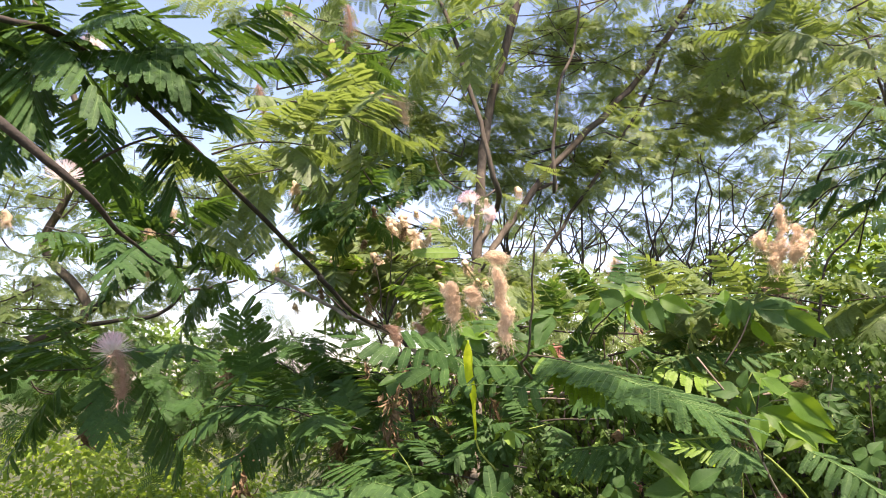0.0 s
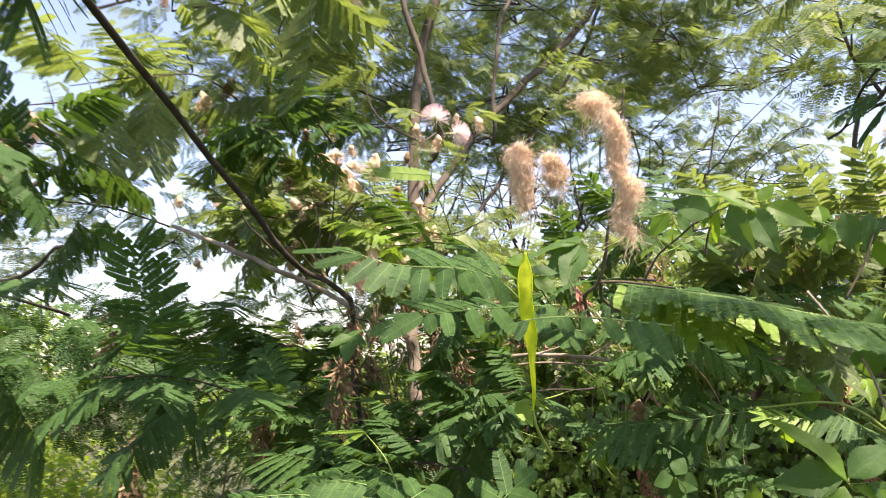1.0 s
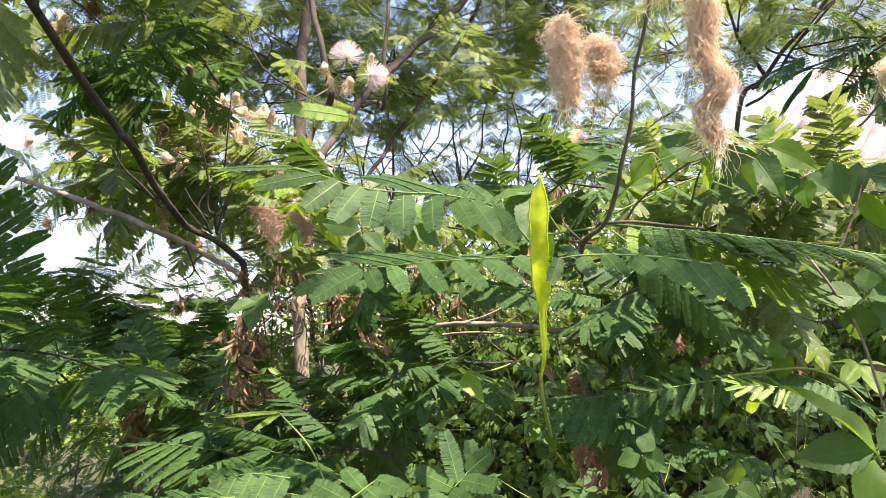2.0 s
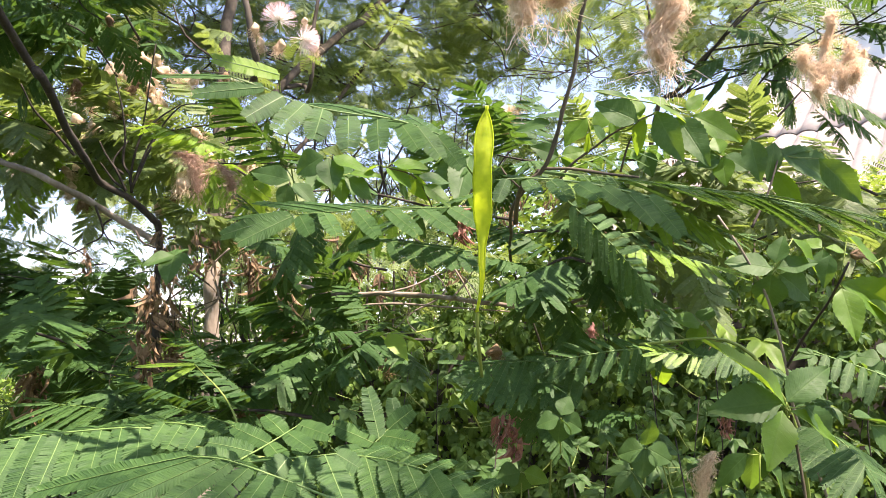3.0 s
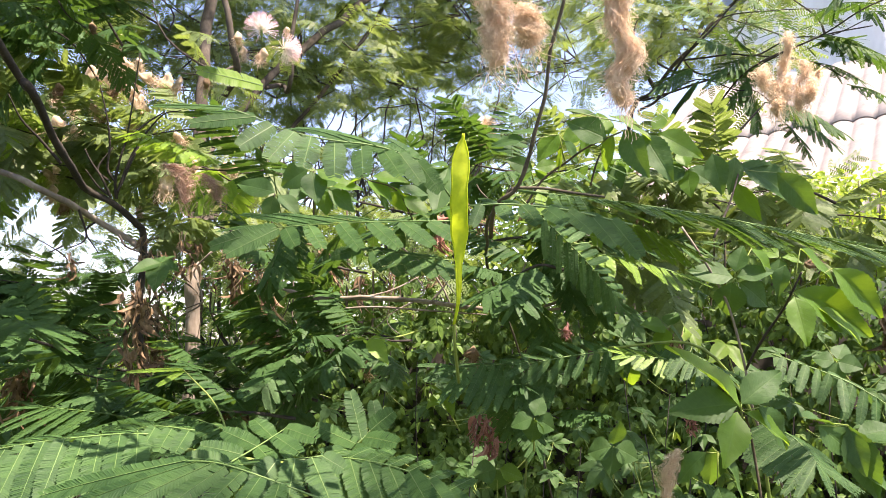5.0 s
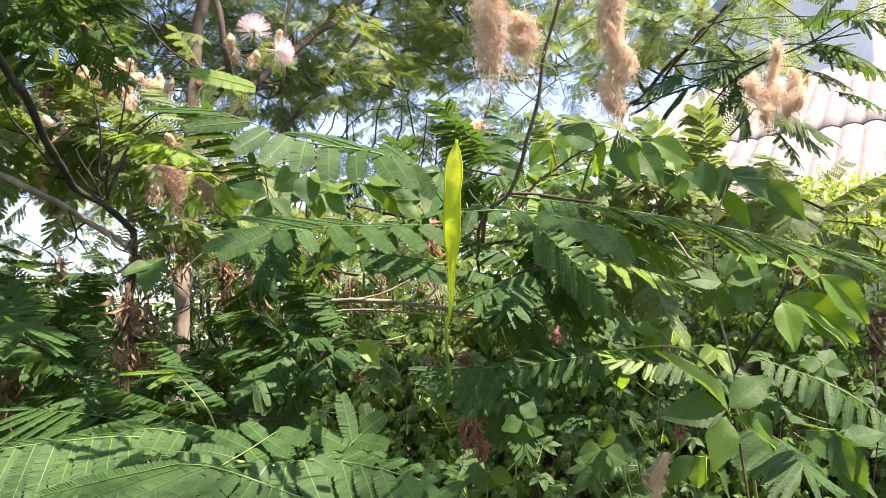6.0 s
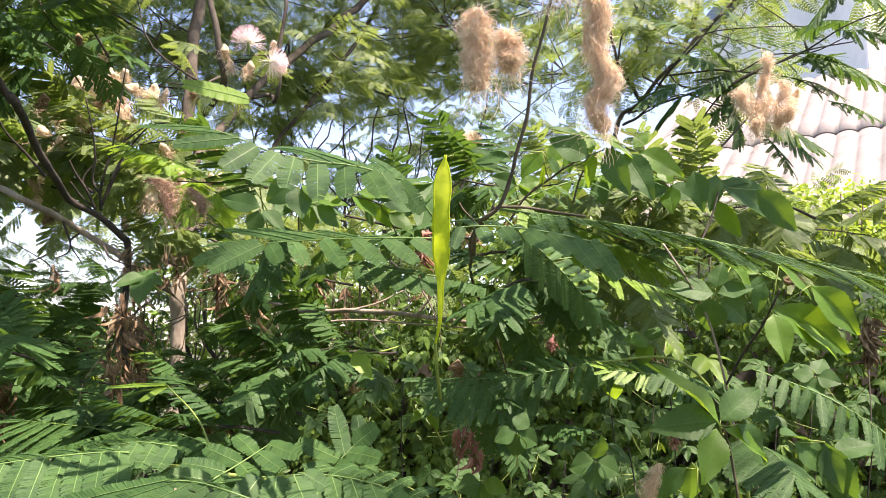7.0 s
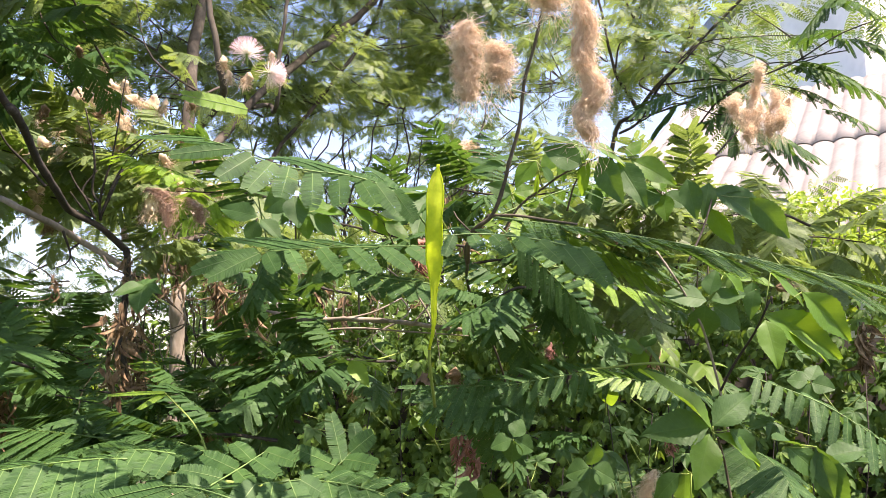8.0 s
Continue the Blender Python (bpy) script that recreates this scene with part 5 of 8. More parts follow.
    compound_leaf(ob, (0.142, 1.193, 1.651), (0.322, 0.945, 1.572), (0.058, -0.264, 0.962), 24, 0.074, 60, 3, 0.006, False, 3, 0.62, 0.1, True, 0.42)
    compound_leaf(ob, (0.142, 1.193, 1.651), (0.224, 1.090, 1.599), (0.1, -0.4, 1), 12, 0.05, 62, 18, 0.006, True, 4, 0.8, 0.15)
    compound_leaf(ob, (0.169, 1.225, 1.650), (0.303, 1.259, 1.569), (-0.35, -0.85, 0.35), 10, 0.036, 60, 10, 0.006, False, 5, 0.75, 0.2)
    compound_leaf(ob, (0.219, 1.343, 1.672), (0.101, 1.583, 1.623), (0.0, -0.2, 1), 11, 0.055, 64, 22, 0.02, False, 8, 0.75, 0.2, True, 1.2)
    compound_leaf(ob, (0.255, 1.378, 1.691), (0.515, 1.348, 1.751), (0.0, -0.2, 1), 11, 0.045, 64, 22, 0.02, False, 9, 0.8, 0.2)
    return ob


def lit_branch():
    ob = thing("silk_branch", Vector((0.381, 1.494, 1.627)), "sunlit yellow-green silk shoot with feathered leaves", "branch", "silk branches")
    tube("stem", [(0.630, 1.943, 1.215), (0.480, 1.690, 1.504), (0.381, 1.494, 1.627), (0.401, 1.446, 1.647)], 0.002, 0.001, STALK, ob, "", 6, 6, 0.06, 0.003)
    compound_leaf(ob, (0.370, 1.464, 1.636), (0.475, 1.336, 1.599), (0.1, -0.5, 0.85), 11, 0.05, 62, 14, 0.008, True, 31, 0.85, 0.1, True, 0.9)
    compound_leaf(ob, (0.389, 1.464, 1.644), (0.565, 1.394, 1.652), (0.0, -0.4, 0.9), 11, 0.05, 62, 14, 0.008, False, 32, 0.85, 0.1, True, 0.9)
    compound_leaf(ob, (0.381, 1.494, 1.627), (0.445, 1.414, 1.561), (0.0, -0.7, 0.7), 9, 0.042, 62, 14, 0.008, False, 33, 0.85, 0.1, True, 0.9)
    return ob


def pod():
    top, low = Vector((0.041, 1.100, 1.667)), Vector((0.050, 1.135, 1.529))
    ob = thing("seed_pod", low, "bright yellow-green flat silk tree pod, translucent", "seed pod")
    axis = (top - low)
    long = axis.length
    axis.normalize()
    face = Vector((-0.42, -0.9, 0.0))
    side0 = axis.cross(face).normalized()
    n, k = 44, 7
    v, f, edge = [], [], ([], [])
    for i in range(n + 1):
        u = i / n
        w = 0.0060 * (0.1 + 0.9 * min(1, max(0, (0.965 - u) / 0.09)) ** 0.6) * (0.14 + 0.2 * min(1, u / 0.25) + 0.66 * min(1, max(0, (u - 0.33) / 0.13)))
        w *= 1 + 0.045 * math.sin(u * 41) + 0.03 * math.sin(u * 23 + 1)
        turn = radians(62) * (1 - min(1, u / 0.36)) ** 1.2 + radians(6) * math.sin(u * 9)
        side = Matrix.Rotation(turn, 3, axis) @ side0
        out = side.cross(axis)
        c = axis * (u * long) + side0 * (0.0016 * math.sin(u * 6)) + out * (0.002 * math.sin(u * 11))
        for j in range(k):
            y = j / (k - 1) * 2 - 1
            seed = 0.0009 * max(0, math.cos(u * 2 * math.pi * 9)) * max(0, 1 - abs(y) * 1.7)
            v.append(c + side * (y * w) + out * (0.0007 * (1 - y * y) + seed))
        for s, line in zip((-1, 1), edge):
            line.append(c + side * (s * w))
    for i in range(n):
        for j in range(k - 1):
            o = i * k + j
            f.append((o, o + 1, o + k + 1, o + k))
    part("husk", solid("husk", v, f), POD, ob, "", Matrix.Translation(low))
    for line in edge:
        tv, tf = tube_data(line, 0.0006, 0.0006, 4)
        part("seam", solid("seam", tv, tf), POD, ob, "pale thick seam", Matrix.Translation(low))
    tube("stalk", [low + axis * 0.004, (0.057, 1.146, 1.511), (0.080, 1.184, 1.482)], 0.0012, 0.0016, STALK, ob, "", 5, 5)
    return ob


centre_branch()
lit_branch()
pod()


def lower_left_branch():
    ob = thing("silk_branch", Vector((-0.044, 1.469, 1.385)), "leafy silk branch with long feathered leaves", "branch", "silk branches")
    tube("stem", [(0.225, 1.592, 1.167), (0.088, 1.521, 1.340), (-0.045, 1.468, 1.391), (-0.116, 1.561, 1.395)], 0.0035, 0.0018, STALK, ob, "green stem", 6, 6, 0.06, 0.003)
    feather(ob, [(-0.152, 1.250, 1.446), (-0.174, 1.260, 1.446), (-0.214, 1.270, 1.443), (-0.251, 1.277, 1.438), (-0.289, 1.286, 1.430)], [
        ((-0.159, 1.253, 1.446), (-0.164, 1.203, 1.417), 0.017, (-0.08, -0.76, 0.65)),
        ((-0.159, 1.253, 1.446), (-0.177, 1.341, 1.445), 0.009, (-0.01, -0.56, 0.83)),
        ((-0.171, 1.259, 1.446), (-0.178, 1.210, 1.416), 0.017, (-0.19, -0.71, 0.68)),
        ((-0.171, 1.259, 1.446), (-0.191, 1.348, 1.444), 0.009, (0.03, -0.58, 0.81)),
        ((-0.184, 1.263, 1.445), (-0.192, 1.215, 1.414), 0.017, (-0.09, -0.68, 0.73)),
        ((-0.184, 1.263, 1.445), (-0.205, 1.352, 1.443), 0.009, (-0.10, -0.57, 0.82)),
        ((-0.196, 1.266, 1.444), (-0.207, 1.219, 1.412), 0.017, (-0.04, -0.52, 0.85)),
        ((-0.196, 1.266, 1.444), (-0.219, 1.356, 1.442), 0.009, (0.20, -0.80, 0.56)),
        ((-0.209, 1.268, 1.443), (-0.221, 1.223, 1.410), 0.017, (0.12, -0.67, 0.73)),
        ((-0.209, 1.268, 1.443), (-0.233, 1.360, 1.441), 0.009, (0.01, -0.75, 0.67)),
        ((-0.222, 1.271, 1.442), (-0.236, 1.226, 1.408), 0.017, (-0.08, -0.66, 0.75)),
        ((-0.222, 1.271, 1.442), (-0.247, 1.363, 1.439), 0.009, (0.03, -0.64, 0.77)),
        ((-0.235, 1.274, 1.440), (-0.250, 1.230, 1.405), 0.016, (-0.01, -0.70, 0.71)),
        ((-0.235, 1.274, 1.440), (-0.262, 1.367, 1.437), 0.009, (0.13, -0.59, 0.80)),
        ((-0.247, 1.277, 1.438), (-0.265, 1.234, 1.403), 0.016, (-0.06, -0.67, 0.74)),
        ((-0.247, 1.277, 1.438), (-0.276, 1.370, 1.435), 0.009, (0.20, -0.59, 0.79)),
        ((-0.261, 1.280, 1.436), (-0.279, 1.238, 1.400), 0.016, (0.15, -0.77, 0.62)),
        ((-0.261, 1.280, 1.436), (-0.291, 1.374, 1.432), 0.009, (-0.15, -0.57, 0.81)),
        ((-0.274, 1.283, 1.433), (-0.295, 1.242, 1.396), 0.016, (0.02, -0.59, 0.81)),
        ((-0.274, 1.283, 1.433), (-0.306, 1.378, 1.429), 0.009, (-0.09, -0.62, 0.78))], 12, False, 0.0011)
    feather(ob, [(-0.031, 1.127, 1.402), (-0.082, 1.150, 1.423), (-0.113, 1.164, 1.434), (-0.134, 1.174, 1.436)], [
        ((-0.134, 1.174, 1.436), (-0.224, 1.211, 1.417), 0.013, (0.02, -0.79, 0.62)),
        ((-0.128, 1.171, 1.435), (-0.211, 1.182, 1.413), 0.014, (0.04, -0.50, 0.86)),
        ((-0.119, 1.167, 1.434), (-0.185, 1.158, 1.411), 0.014, (-0.16, -0.67, 0.72)),
        ((-0.110, 1.163, 1.432), (-0.160, 1.135, 1.410), 0.014, (-0.20, -0.70, 0.69)),
        ((-0.099, 1.158, 1.429), (-0.137, 1.123, 1.409), 0.014, (-0.08, -0.62, 0.78)),
        ((-0.088, 1.153, 1.425), (-0.116, 1.113, 1.407), 0.014, (-0.25, -0.61, 0.75)),
        ((-0.076, 1.148, 1.421), (-0.096, 1.103, 1.405), 0.014, (-0.17, -0.61, 0.77)),
        ((-0.127, 1.171, 1.435), (-0.137, 1.244, 1.433), 0.009, (-0.05, -0.52, 0.86)),
        ((-0.110, 1.163, 1.432), (-0.118, 1.234, 1.430), 0.009, (-0.13, -0.51, 0.85)),
        ((-0.096, 1.156, 1.428), (-0.098, 1.225, 1.426), 0.009, (-0.17, -0.58, 0.79))], 13, False, 0.0011)
    feather(ob, [(-0.093, 1.270, 1.414), (-0.057, 1.251, 1.419), (-0.020, 1.232, 1.423)], [
        ((-0.053, 1.249, 1.420), (-0.077, 1.230, 1.399), 0.022, (-0.04, -0.85, 0.52)),
        ((-0.040, 1.242, 1.421), (-0.055, 1.208, 1.393), 0.022, (-0.17, -0.67, 0.72)),
        ((-0.028, 1.236, 1.422), (-0.024, 1.193, 1.393), 0.022, (-0.14, -0.84, 0.52)),
        ((-0.020, 1.232, 1.423), (-0.004, 1.225, 1.413), 0.016, (-0.21, -0.82, 0.53)),
        ((-0.061, 1.253, 1.418), (-0.074, 1.304, 1.417), 0.009, (-0.04, -0.64, 0.77)),
        ((-0.043, 1.244, 1.421), (-0.037, 1.297, 1.422), 0.009, (-0.11, -0.71, 0.70))], 14, False, 0.0011)
    feather(ob, [(-0.013, 1.274, 1.417), (0.020, 1.235, 1.416), (0.050, 1.199, 1.408), (0.074, 1.166, 1.394)], [
        ((-0.003, 1.263, 1.417), (-0.009, 1.213, 1.387), 0.019, (-0.18, -0.83, 0.53)),
        ((-0.003, 1.263, 1.417), (0.040, 1.320, 1.420), 0.014, (-0.37, -0.58, 0.73)),
        ((0.009, 1.249, 1.417), (0.004, 1.199, 1.389), 0.019, (-0.22, -0.83, 0.50)),
        ((0.009, 1.249, 1.417), (0.053, 1.305, 1.419), 0.013, (-0.16, -0.69, 0.70)),
        ((0.021, 1.235, 1.416), (0.017, 1.184, 1.390), 0.019, (-0.21, -0.73, 0.65)),
        ((0.021, 1.235, 1.416), (0.067, 1.290, 1.418), 0.013, (-0.10, -0.68, 0.72)),
        ((0.033, 1.220, 1.413), (0.029, 1.168, 1.389), 0.019, (-0.18, -0.59, 0.79)),
        ((0.033, 1.220, 1.413), (0.081, 1.275, 1.414), 0.013, (-0.31, -0.66, 0.68)),
        ((0.045, 1.205, 1.410), (0.042, 1.153, 1.388), 0.019, (-0.50, -0.73, 0.46)),
        ((0.045, 1.205, 1.410), (0.094, 1.259, 1.410), 0.013, (-0.17, -0.52, 0.84)),
        ((0.056, 1.191, 1.405), (0.054, 1.138, 1.386), 0.018, (-0.36, -0.72, 0.60)),
        ((0.056, 1.191, 1.405), (0.107, 1.244, 1.404), 0.013, (-0.25, -0.54, 0.80)),
        ((0.067, 1.176, 1.398), (0.065, 1.123, 1.382), 0.018, (-0.46, -0.51, 0.73)),
        ((0.067, 1.176, 1.398), (0.119, 1.229, 1.397), 0.013, (-0.20, -0.52, 0.83))], 16, False, 0.0011)
    feather(ob, [(-0.090, 1.291, 1.410), (-0.054, 1.317, 1.422), (-0.017, 1.341, 1.437)], [
        ((-0.082, 1.298, 1.412), (-0.116, 1.303, 1.421), 0.016, (-0.37, -0.71, 0.59)),
        ((-0.069, 1.307, 1.417), (-0.103, 1.329, 1.427), 0.016, (-0.13, -0.81, 0.57)),
        ((-0.054, 1.317, 1.422), (-0.080, 1.350, 1.435), 0.016, (-0.31, -0.81, 0.51)),
        ((-0.038, 1.330, 1.428), (-0.046, 1.377, 1.442), 0.017, (-0.14, -0.85, 0.51)),
        ((-0.074, 1.305, 1.415), (-0.071, 1.260, 1.404), 0.016, (-0.11, -0.89, 0.45)),
        ((-0.054, 1.317, 1.422), (-0.048, 1.270, 1.411), 0.016, (-0.20, -0.76, 0.62)),
        ((-0.036, 1.329, 1.429), (-0.023, 1.290, 1.419), 0.017, (-0.04, -0.87, 0.50)),
        ((-0.025, 1.334, 1.435), (-0.004, 1.302, 1.428), 0.016, (-0.34, -0.77, 0.54))], 17, False, 0.0014)
    feather(ob, [(-0.091, 1.436, 1.425), (-0.129, 1.465, 1.428), (-0.166, 1.508, 1.415)], [
        ((-0.096, 1.440, 1.425), (-0.113, 1.405, 1.409), 0.017, (-0.00, -0.73, 0.68)),
        ((-0.096, 1.440, 1.425), (-0.103, 1.522, 1.428), 0.014, (0.02, -0.67, 0.74)),
        ((-0.111, 1.452, 1.427), (-0.127, 1.417, 1.410), 0.017, (-0.17, -0.91, 0.38)),
        ((-0.111, 1.452, 1.427), (-0.120, 1.534, 1.429), 0.014, (-0.13, -0.78, 0.61)),
        ((-0.126, 1.463, 1.428), (-0.141, 1.428, 1.411), 0.017, (-0.06, -0.82, 0.57)),
        ((-0.126, 1.463, 1.428), (-0.137, 1.547, 1.431), 0.014, (0.08, -0.56, 0.83)),
        ((-0.141, 1.480, 1.424), (-0.155, 1.444, 1.407), 0.017, (-0.11, -0.84, 0.53)),
        ((-0.141, 1.480, 1.424), (-0.153, 1.564, 1.426), 0.014, (-0.01, -0.60, 0.80)),
        ((-0.156, 1.497, 1.419), (-0.170, 1.461, 1.402), 0.018, (0.10, -0.79, 0.60)),
        ((-0.156, 1.497, 1.419), (-0.170, 1.582, 1.421), 0.014, (-0.11, -0.78, 0.61))], 20, False, 0.0011)
    feather(ob, [(0.058, 1.423, 1.388), (0.086, 1.429, 1.406), (0.108, 1.438, 1.423)], [
        ((0.086, 1.429, 1.406), (0.079, 1.448, 1.459), 0.021, (-0.08, -0.82, 0.56)),
        ((0.098, 1.433, 1.415), (0.119, 1.420, 1.437), 0.023, (-0.37, -0.77, 0.53)),
        ((0.077, 1.422, 1.403), (0.044, 1.470, 1.420), 0.021, (-0.21, -0.82, 0.53)),
        ((0.089, 1.427, 1.409), (0.107, 1.384, 1.410), 0.021, (-0.29, -0.77, 0.56)),
        ((0.072, 1.426, 1.397), (0.037, 1.421, 1.397), 0.018, (-0.06, -0.52, 0.85)),
        ((0.075, 1.424, 1.399), (0.084, 1.387, 1.392), 0.018, (-0.48, -0.79, 0.38)),
        ((0.108, 1.438, 1.423), (0.110, 1.456, 1.448), 0.016, (-0.30, -0.83, 0.48))], 21, False, 0.0011)
    compound_leaf(ob, (-0.010, 1.518, 1.394), (-0.103, 1.663, 1.427), (0.1, -0.5, 0.9), 12, 0.07, 70, 24, 0.006, False, 15, 0.68, 0.1)
    compound_leaf(ob, (-0.040, 1.695, 1.380), (-0.242, 1.850, 1.421), (0.1, -0.3, 0.95), 14, 0.08, 70, 24, 0.01, False, 18, 0.68, 0.1)
    compound_leaf(ob, (-0.034, 1.743, 1.413), (-0.200, 1.940, 1.433), (0.1, -0.3, 0.95), 13, 0.08, 70, 24, 0.01, False, 19, 0.68, 0.1)
    single_pinna(ob, (-0.092, 1.534, 1.483), (-0.151, 1.542, 1.483), (0, -0.4, 1), 0.6, True, 1)
    single_pinna(ob, (-0.092, 1.535, 1.481), (-0.121, 1.518, 1.467), (0, -0.5, 0.9), 0.8, True, 2)
    single_pinna(ob, (-0.092, 1.535, 1.481), (-0.135, 1.570, 1.471), (0, 0.1, 1), 0.6, False, 3)
    tube("leaf_stalk", [(-0.045, 1.468, 1.391), (-0.061, 1.491, 1.443), (-0.092, 1.534, 1.482)], 0.0014, 0.0008, STALK, ob, "", 5, 6)
    return ob


def lower_right_branch():
    ob = thing("silk_branch", Vector((0.507, 1.335, 1.502)), "low silk branch with hanging feathered leaves", "branch", "silk branches")
    tube("stem", [(0.692, 1.397, 1.228), (0.619, 1.351, 1.394), (0.507, 1.334, 1.505), (0.403, 1.388, 1.505)], 0.003, 0.0015, STALK, ob, "", 6, 6, 0.06, 0.003)
    compound_leaf(ob, (0.518, 1.333, 1.478), (0.413, 1.361, 1.497), (0, -0.6, 0.8), 9, 0.03, 62, 8, 0.004, True, 24, 0.9, 0.05, True, 1.0)
    compound_leaf(ob, (0.476, 1.408, 1.502), (0.314, 1.437, 1.486), (0, -0.8, 0.6), 9, 0.042, 64, 20, 0.008, False, 124, 0.95, 0.1, True, 1.2)
    compound_leaf(ob, (0.469, 1.387, 1.512), (0.489, 1.290, 1.482), (0, -0.5, 0.85), 11, 0.045, 70, 28, 0.006, False, 25, 0.68, 0.05)
    compound_leaf(ob, (0.585, 1.295, 1.498), (0.663, 1.154, 1.413), (-0.1, -0.6, 0.8), 13, 0.045, 70, 30, 0.012, False, 26, 0.95, 0.05, True, 1.0)
    compound_leaf(ob, (0.536, 1.277, 1.414), (0.511, 1.181, 1.384), (-0.1, -0.6, 0.8), 12, 0.055, 76, 28, 0.012, False, 27, 0.68, 0.05)
    compound_leaf(ob, (0.383, 1.461, 1.470), (0.237, 1.478, 1.480), (0, -0.6, 0.8), 12, 0.06, 70, 33, 0.012, False, 28, 0.68, 0.05)
    return ob


lower_left_branch()
lower_right_branch()


def roof_side_branch():
    ob = thing("silk_branch", Vector((0.985, 1.624, 2.051)), "thin silk branch with feathery leaves against the roof", "branch", "silk branches")
    tube("stem", [(1.018, 1.857, 1.909), (0.993, 1.741, 2.007), (0.974, 1.630, 2.051), (1.040, 1.533, 2.088), (1.079, 1.449, 2.127), (1.181, 1.389, 2.169)], 0.0022, 0.0012, BARK_DARK, ob, "", 6, 6, 0.06, 0.005)
    tube("stem", [(0.753, 1.578, 1.670), (0.774, 1.542, 1.828), (0.810, 1.514, 1.882), (0.839, 1.493, 1.922)], 0.003, 0.0015, BARK_DARK, ob, "", 6, 6, 0.06, 0.005)
    for i, (a, b) in enumerate([((1.040, 1.533, 2.088), (1.153, 1.430, 2.010)), ((1.050, 1.527, 2.094), (1.187, 1.515, 2.079)), ((1.061, 1.460, 2.117), (1.069, 1.353, 2.049)), ((1.088, 1.444, 2.132), (1.080, 1.558, 2.159)),
                                ((1.101, 1.421, 2.233), (1.021, 1.477, 2.138)), ((1.130, 1.407, 2.223), (1.049, 1.358, 2.084)), ((0.839, 1.493, 1.922), (0.903, 1.412, 1.864)), ((0.984, 1.624, 2.057), (0.994, 1.715, 2.165)),
                                ((0.995, 1.620, 2.045), (1.022, 1.716, 2.068)), ((1.024, 1.599, 2.079), (1.088, 1.658, 2.213)), ((1.047, 1.456, 2.191), (1.029, 1.362, 2.123))]):
        compound_leaf(ob, a, b, (0.1 * (i % 3 - 1), -0.25, 1), 11, 0.042, 62, 24, 0.01, False, 300 + i, 0.75, 0.1, True, 0.9)
    tube("stem", [(0.932, 1.913, 2.040), (0.902, 1.816, 2.033), (0.875, 1.711, 2.081), (0.918, 1.682, 2.138), (0.971, 1.645, 2.212)], 0.0034, 0.0018, BARK_DARK, ob, "", 6, 6, 0.08, 0.0060)
    tube("stem", [(0.875, 1.711, 2.081), (0.957, 1.669, 2.092), (1.008, 1.644, 2.087), (1.068, 1.609, 2.121), (1.140, 1.572, 2.132), (1.240, 1.516, 2.178)], 0.0020, 0.0010, BARK_DARK, ob, "", 6, 6, 0.08, 0.0060)
    tube("stem", [(1.008, 1.644, 2.087), (1.112, 1.594, 2.073), (1.175, 1.566, 2.041)], 0.0014, 0.0008, BARK_DARK, ob, "", 5, 5, 0.08, 0.0050)
    tube("stem", [(0.902, 1.816, 2.033), (0.903, 1.702, 2.041), (0.971, 1.671, 2.018), (1.012, 1.651, 2.013), (1.061, 1.633, 1.967)], 0.0016, 0.0009, BARK_DARK, ob, "", 5, 5, 0.08, 0.0050)
    tube("stem", [(0.884, 1.704, 2.098), (0.932, 1.671, 2.161), (1.014, 1.629, 2.178), (1.147, 1.561, 2.184)], 0.0016, 0.0009, BARK_DARK, ob, "", 5, 5, 0.08, 0.0050)
    for i, (a, b) in enumerate([
        ((0.966, 1.663, 2.098), (0.870, 1.674, 2.108)),
        ((0.954, 1.664, 2.132), (1.009, 1.640, 2.157)),
        ((0.998, 1.649, 2.087), (0.926, 1.672, 2.047)),
        ((1.019, 1.640, 2.075), (0.981, 1.681, 2.011)),
        ((1.068, 1.608, 2.132), (1.152, 1.579, 2.162)),
        ((1.090, 1.601, 2.098), (1.123, 1.526, 2.100)),
        ((1.119, 1.582, 2.132), (1.158, 1.505, 2.076)),
        ((1.112, 1.593, 2.075), (1.234, 1.581, 2.055)),
        ((1.152, 1.572, 2.087), (1.223, 1.507, 2.065)),
        ((1.066, 1.630, 1.973), (1.122, 1.575, 1.907)),
        ((1.056, 1.636, 1.961), (1.164, 1.657, 1.908)),
        ((0.896, 1.702, 2.064), (0.834, 1.734, 2.028)),
        ((0.908, 1.700, 2.041), (0.899, 1.756, 1.997)),
        ((0.922, 1.676, 2.167), (0.857, 1.702, 2.188)),
        ((1.147, 1.562, 2.178), (1.256, 1.524, 2.197)),
        ((1.014, 1.629, 2.178), (0.927, 1.621, 2.204)),
        ((1.176, 1.568, 2.030), (1.276, 1.540, 2.003)),
        ((0.971, 1.673, 2.007), (0.944, 1.739, 1.986)),
        ((0.991, 1.660, 2.030), (1.017, 1.659, 1.962))]):
        compound_leaf(ob, a, b, (0.15 * (i % 3 - 1), -0.55, 0.8), 10, 0.042, 62, 14, 0.006, False, 400 + i, 0.7, 0.08, True, 0.9)
    return ob


roof_side_branch()


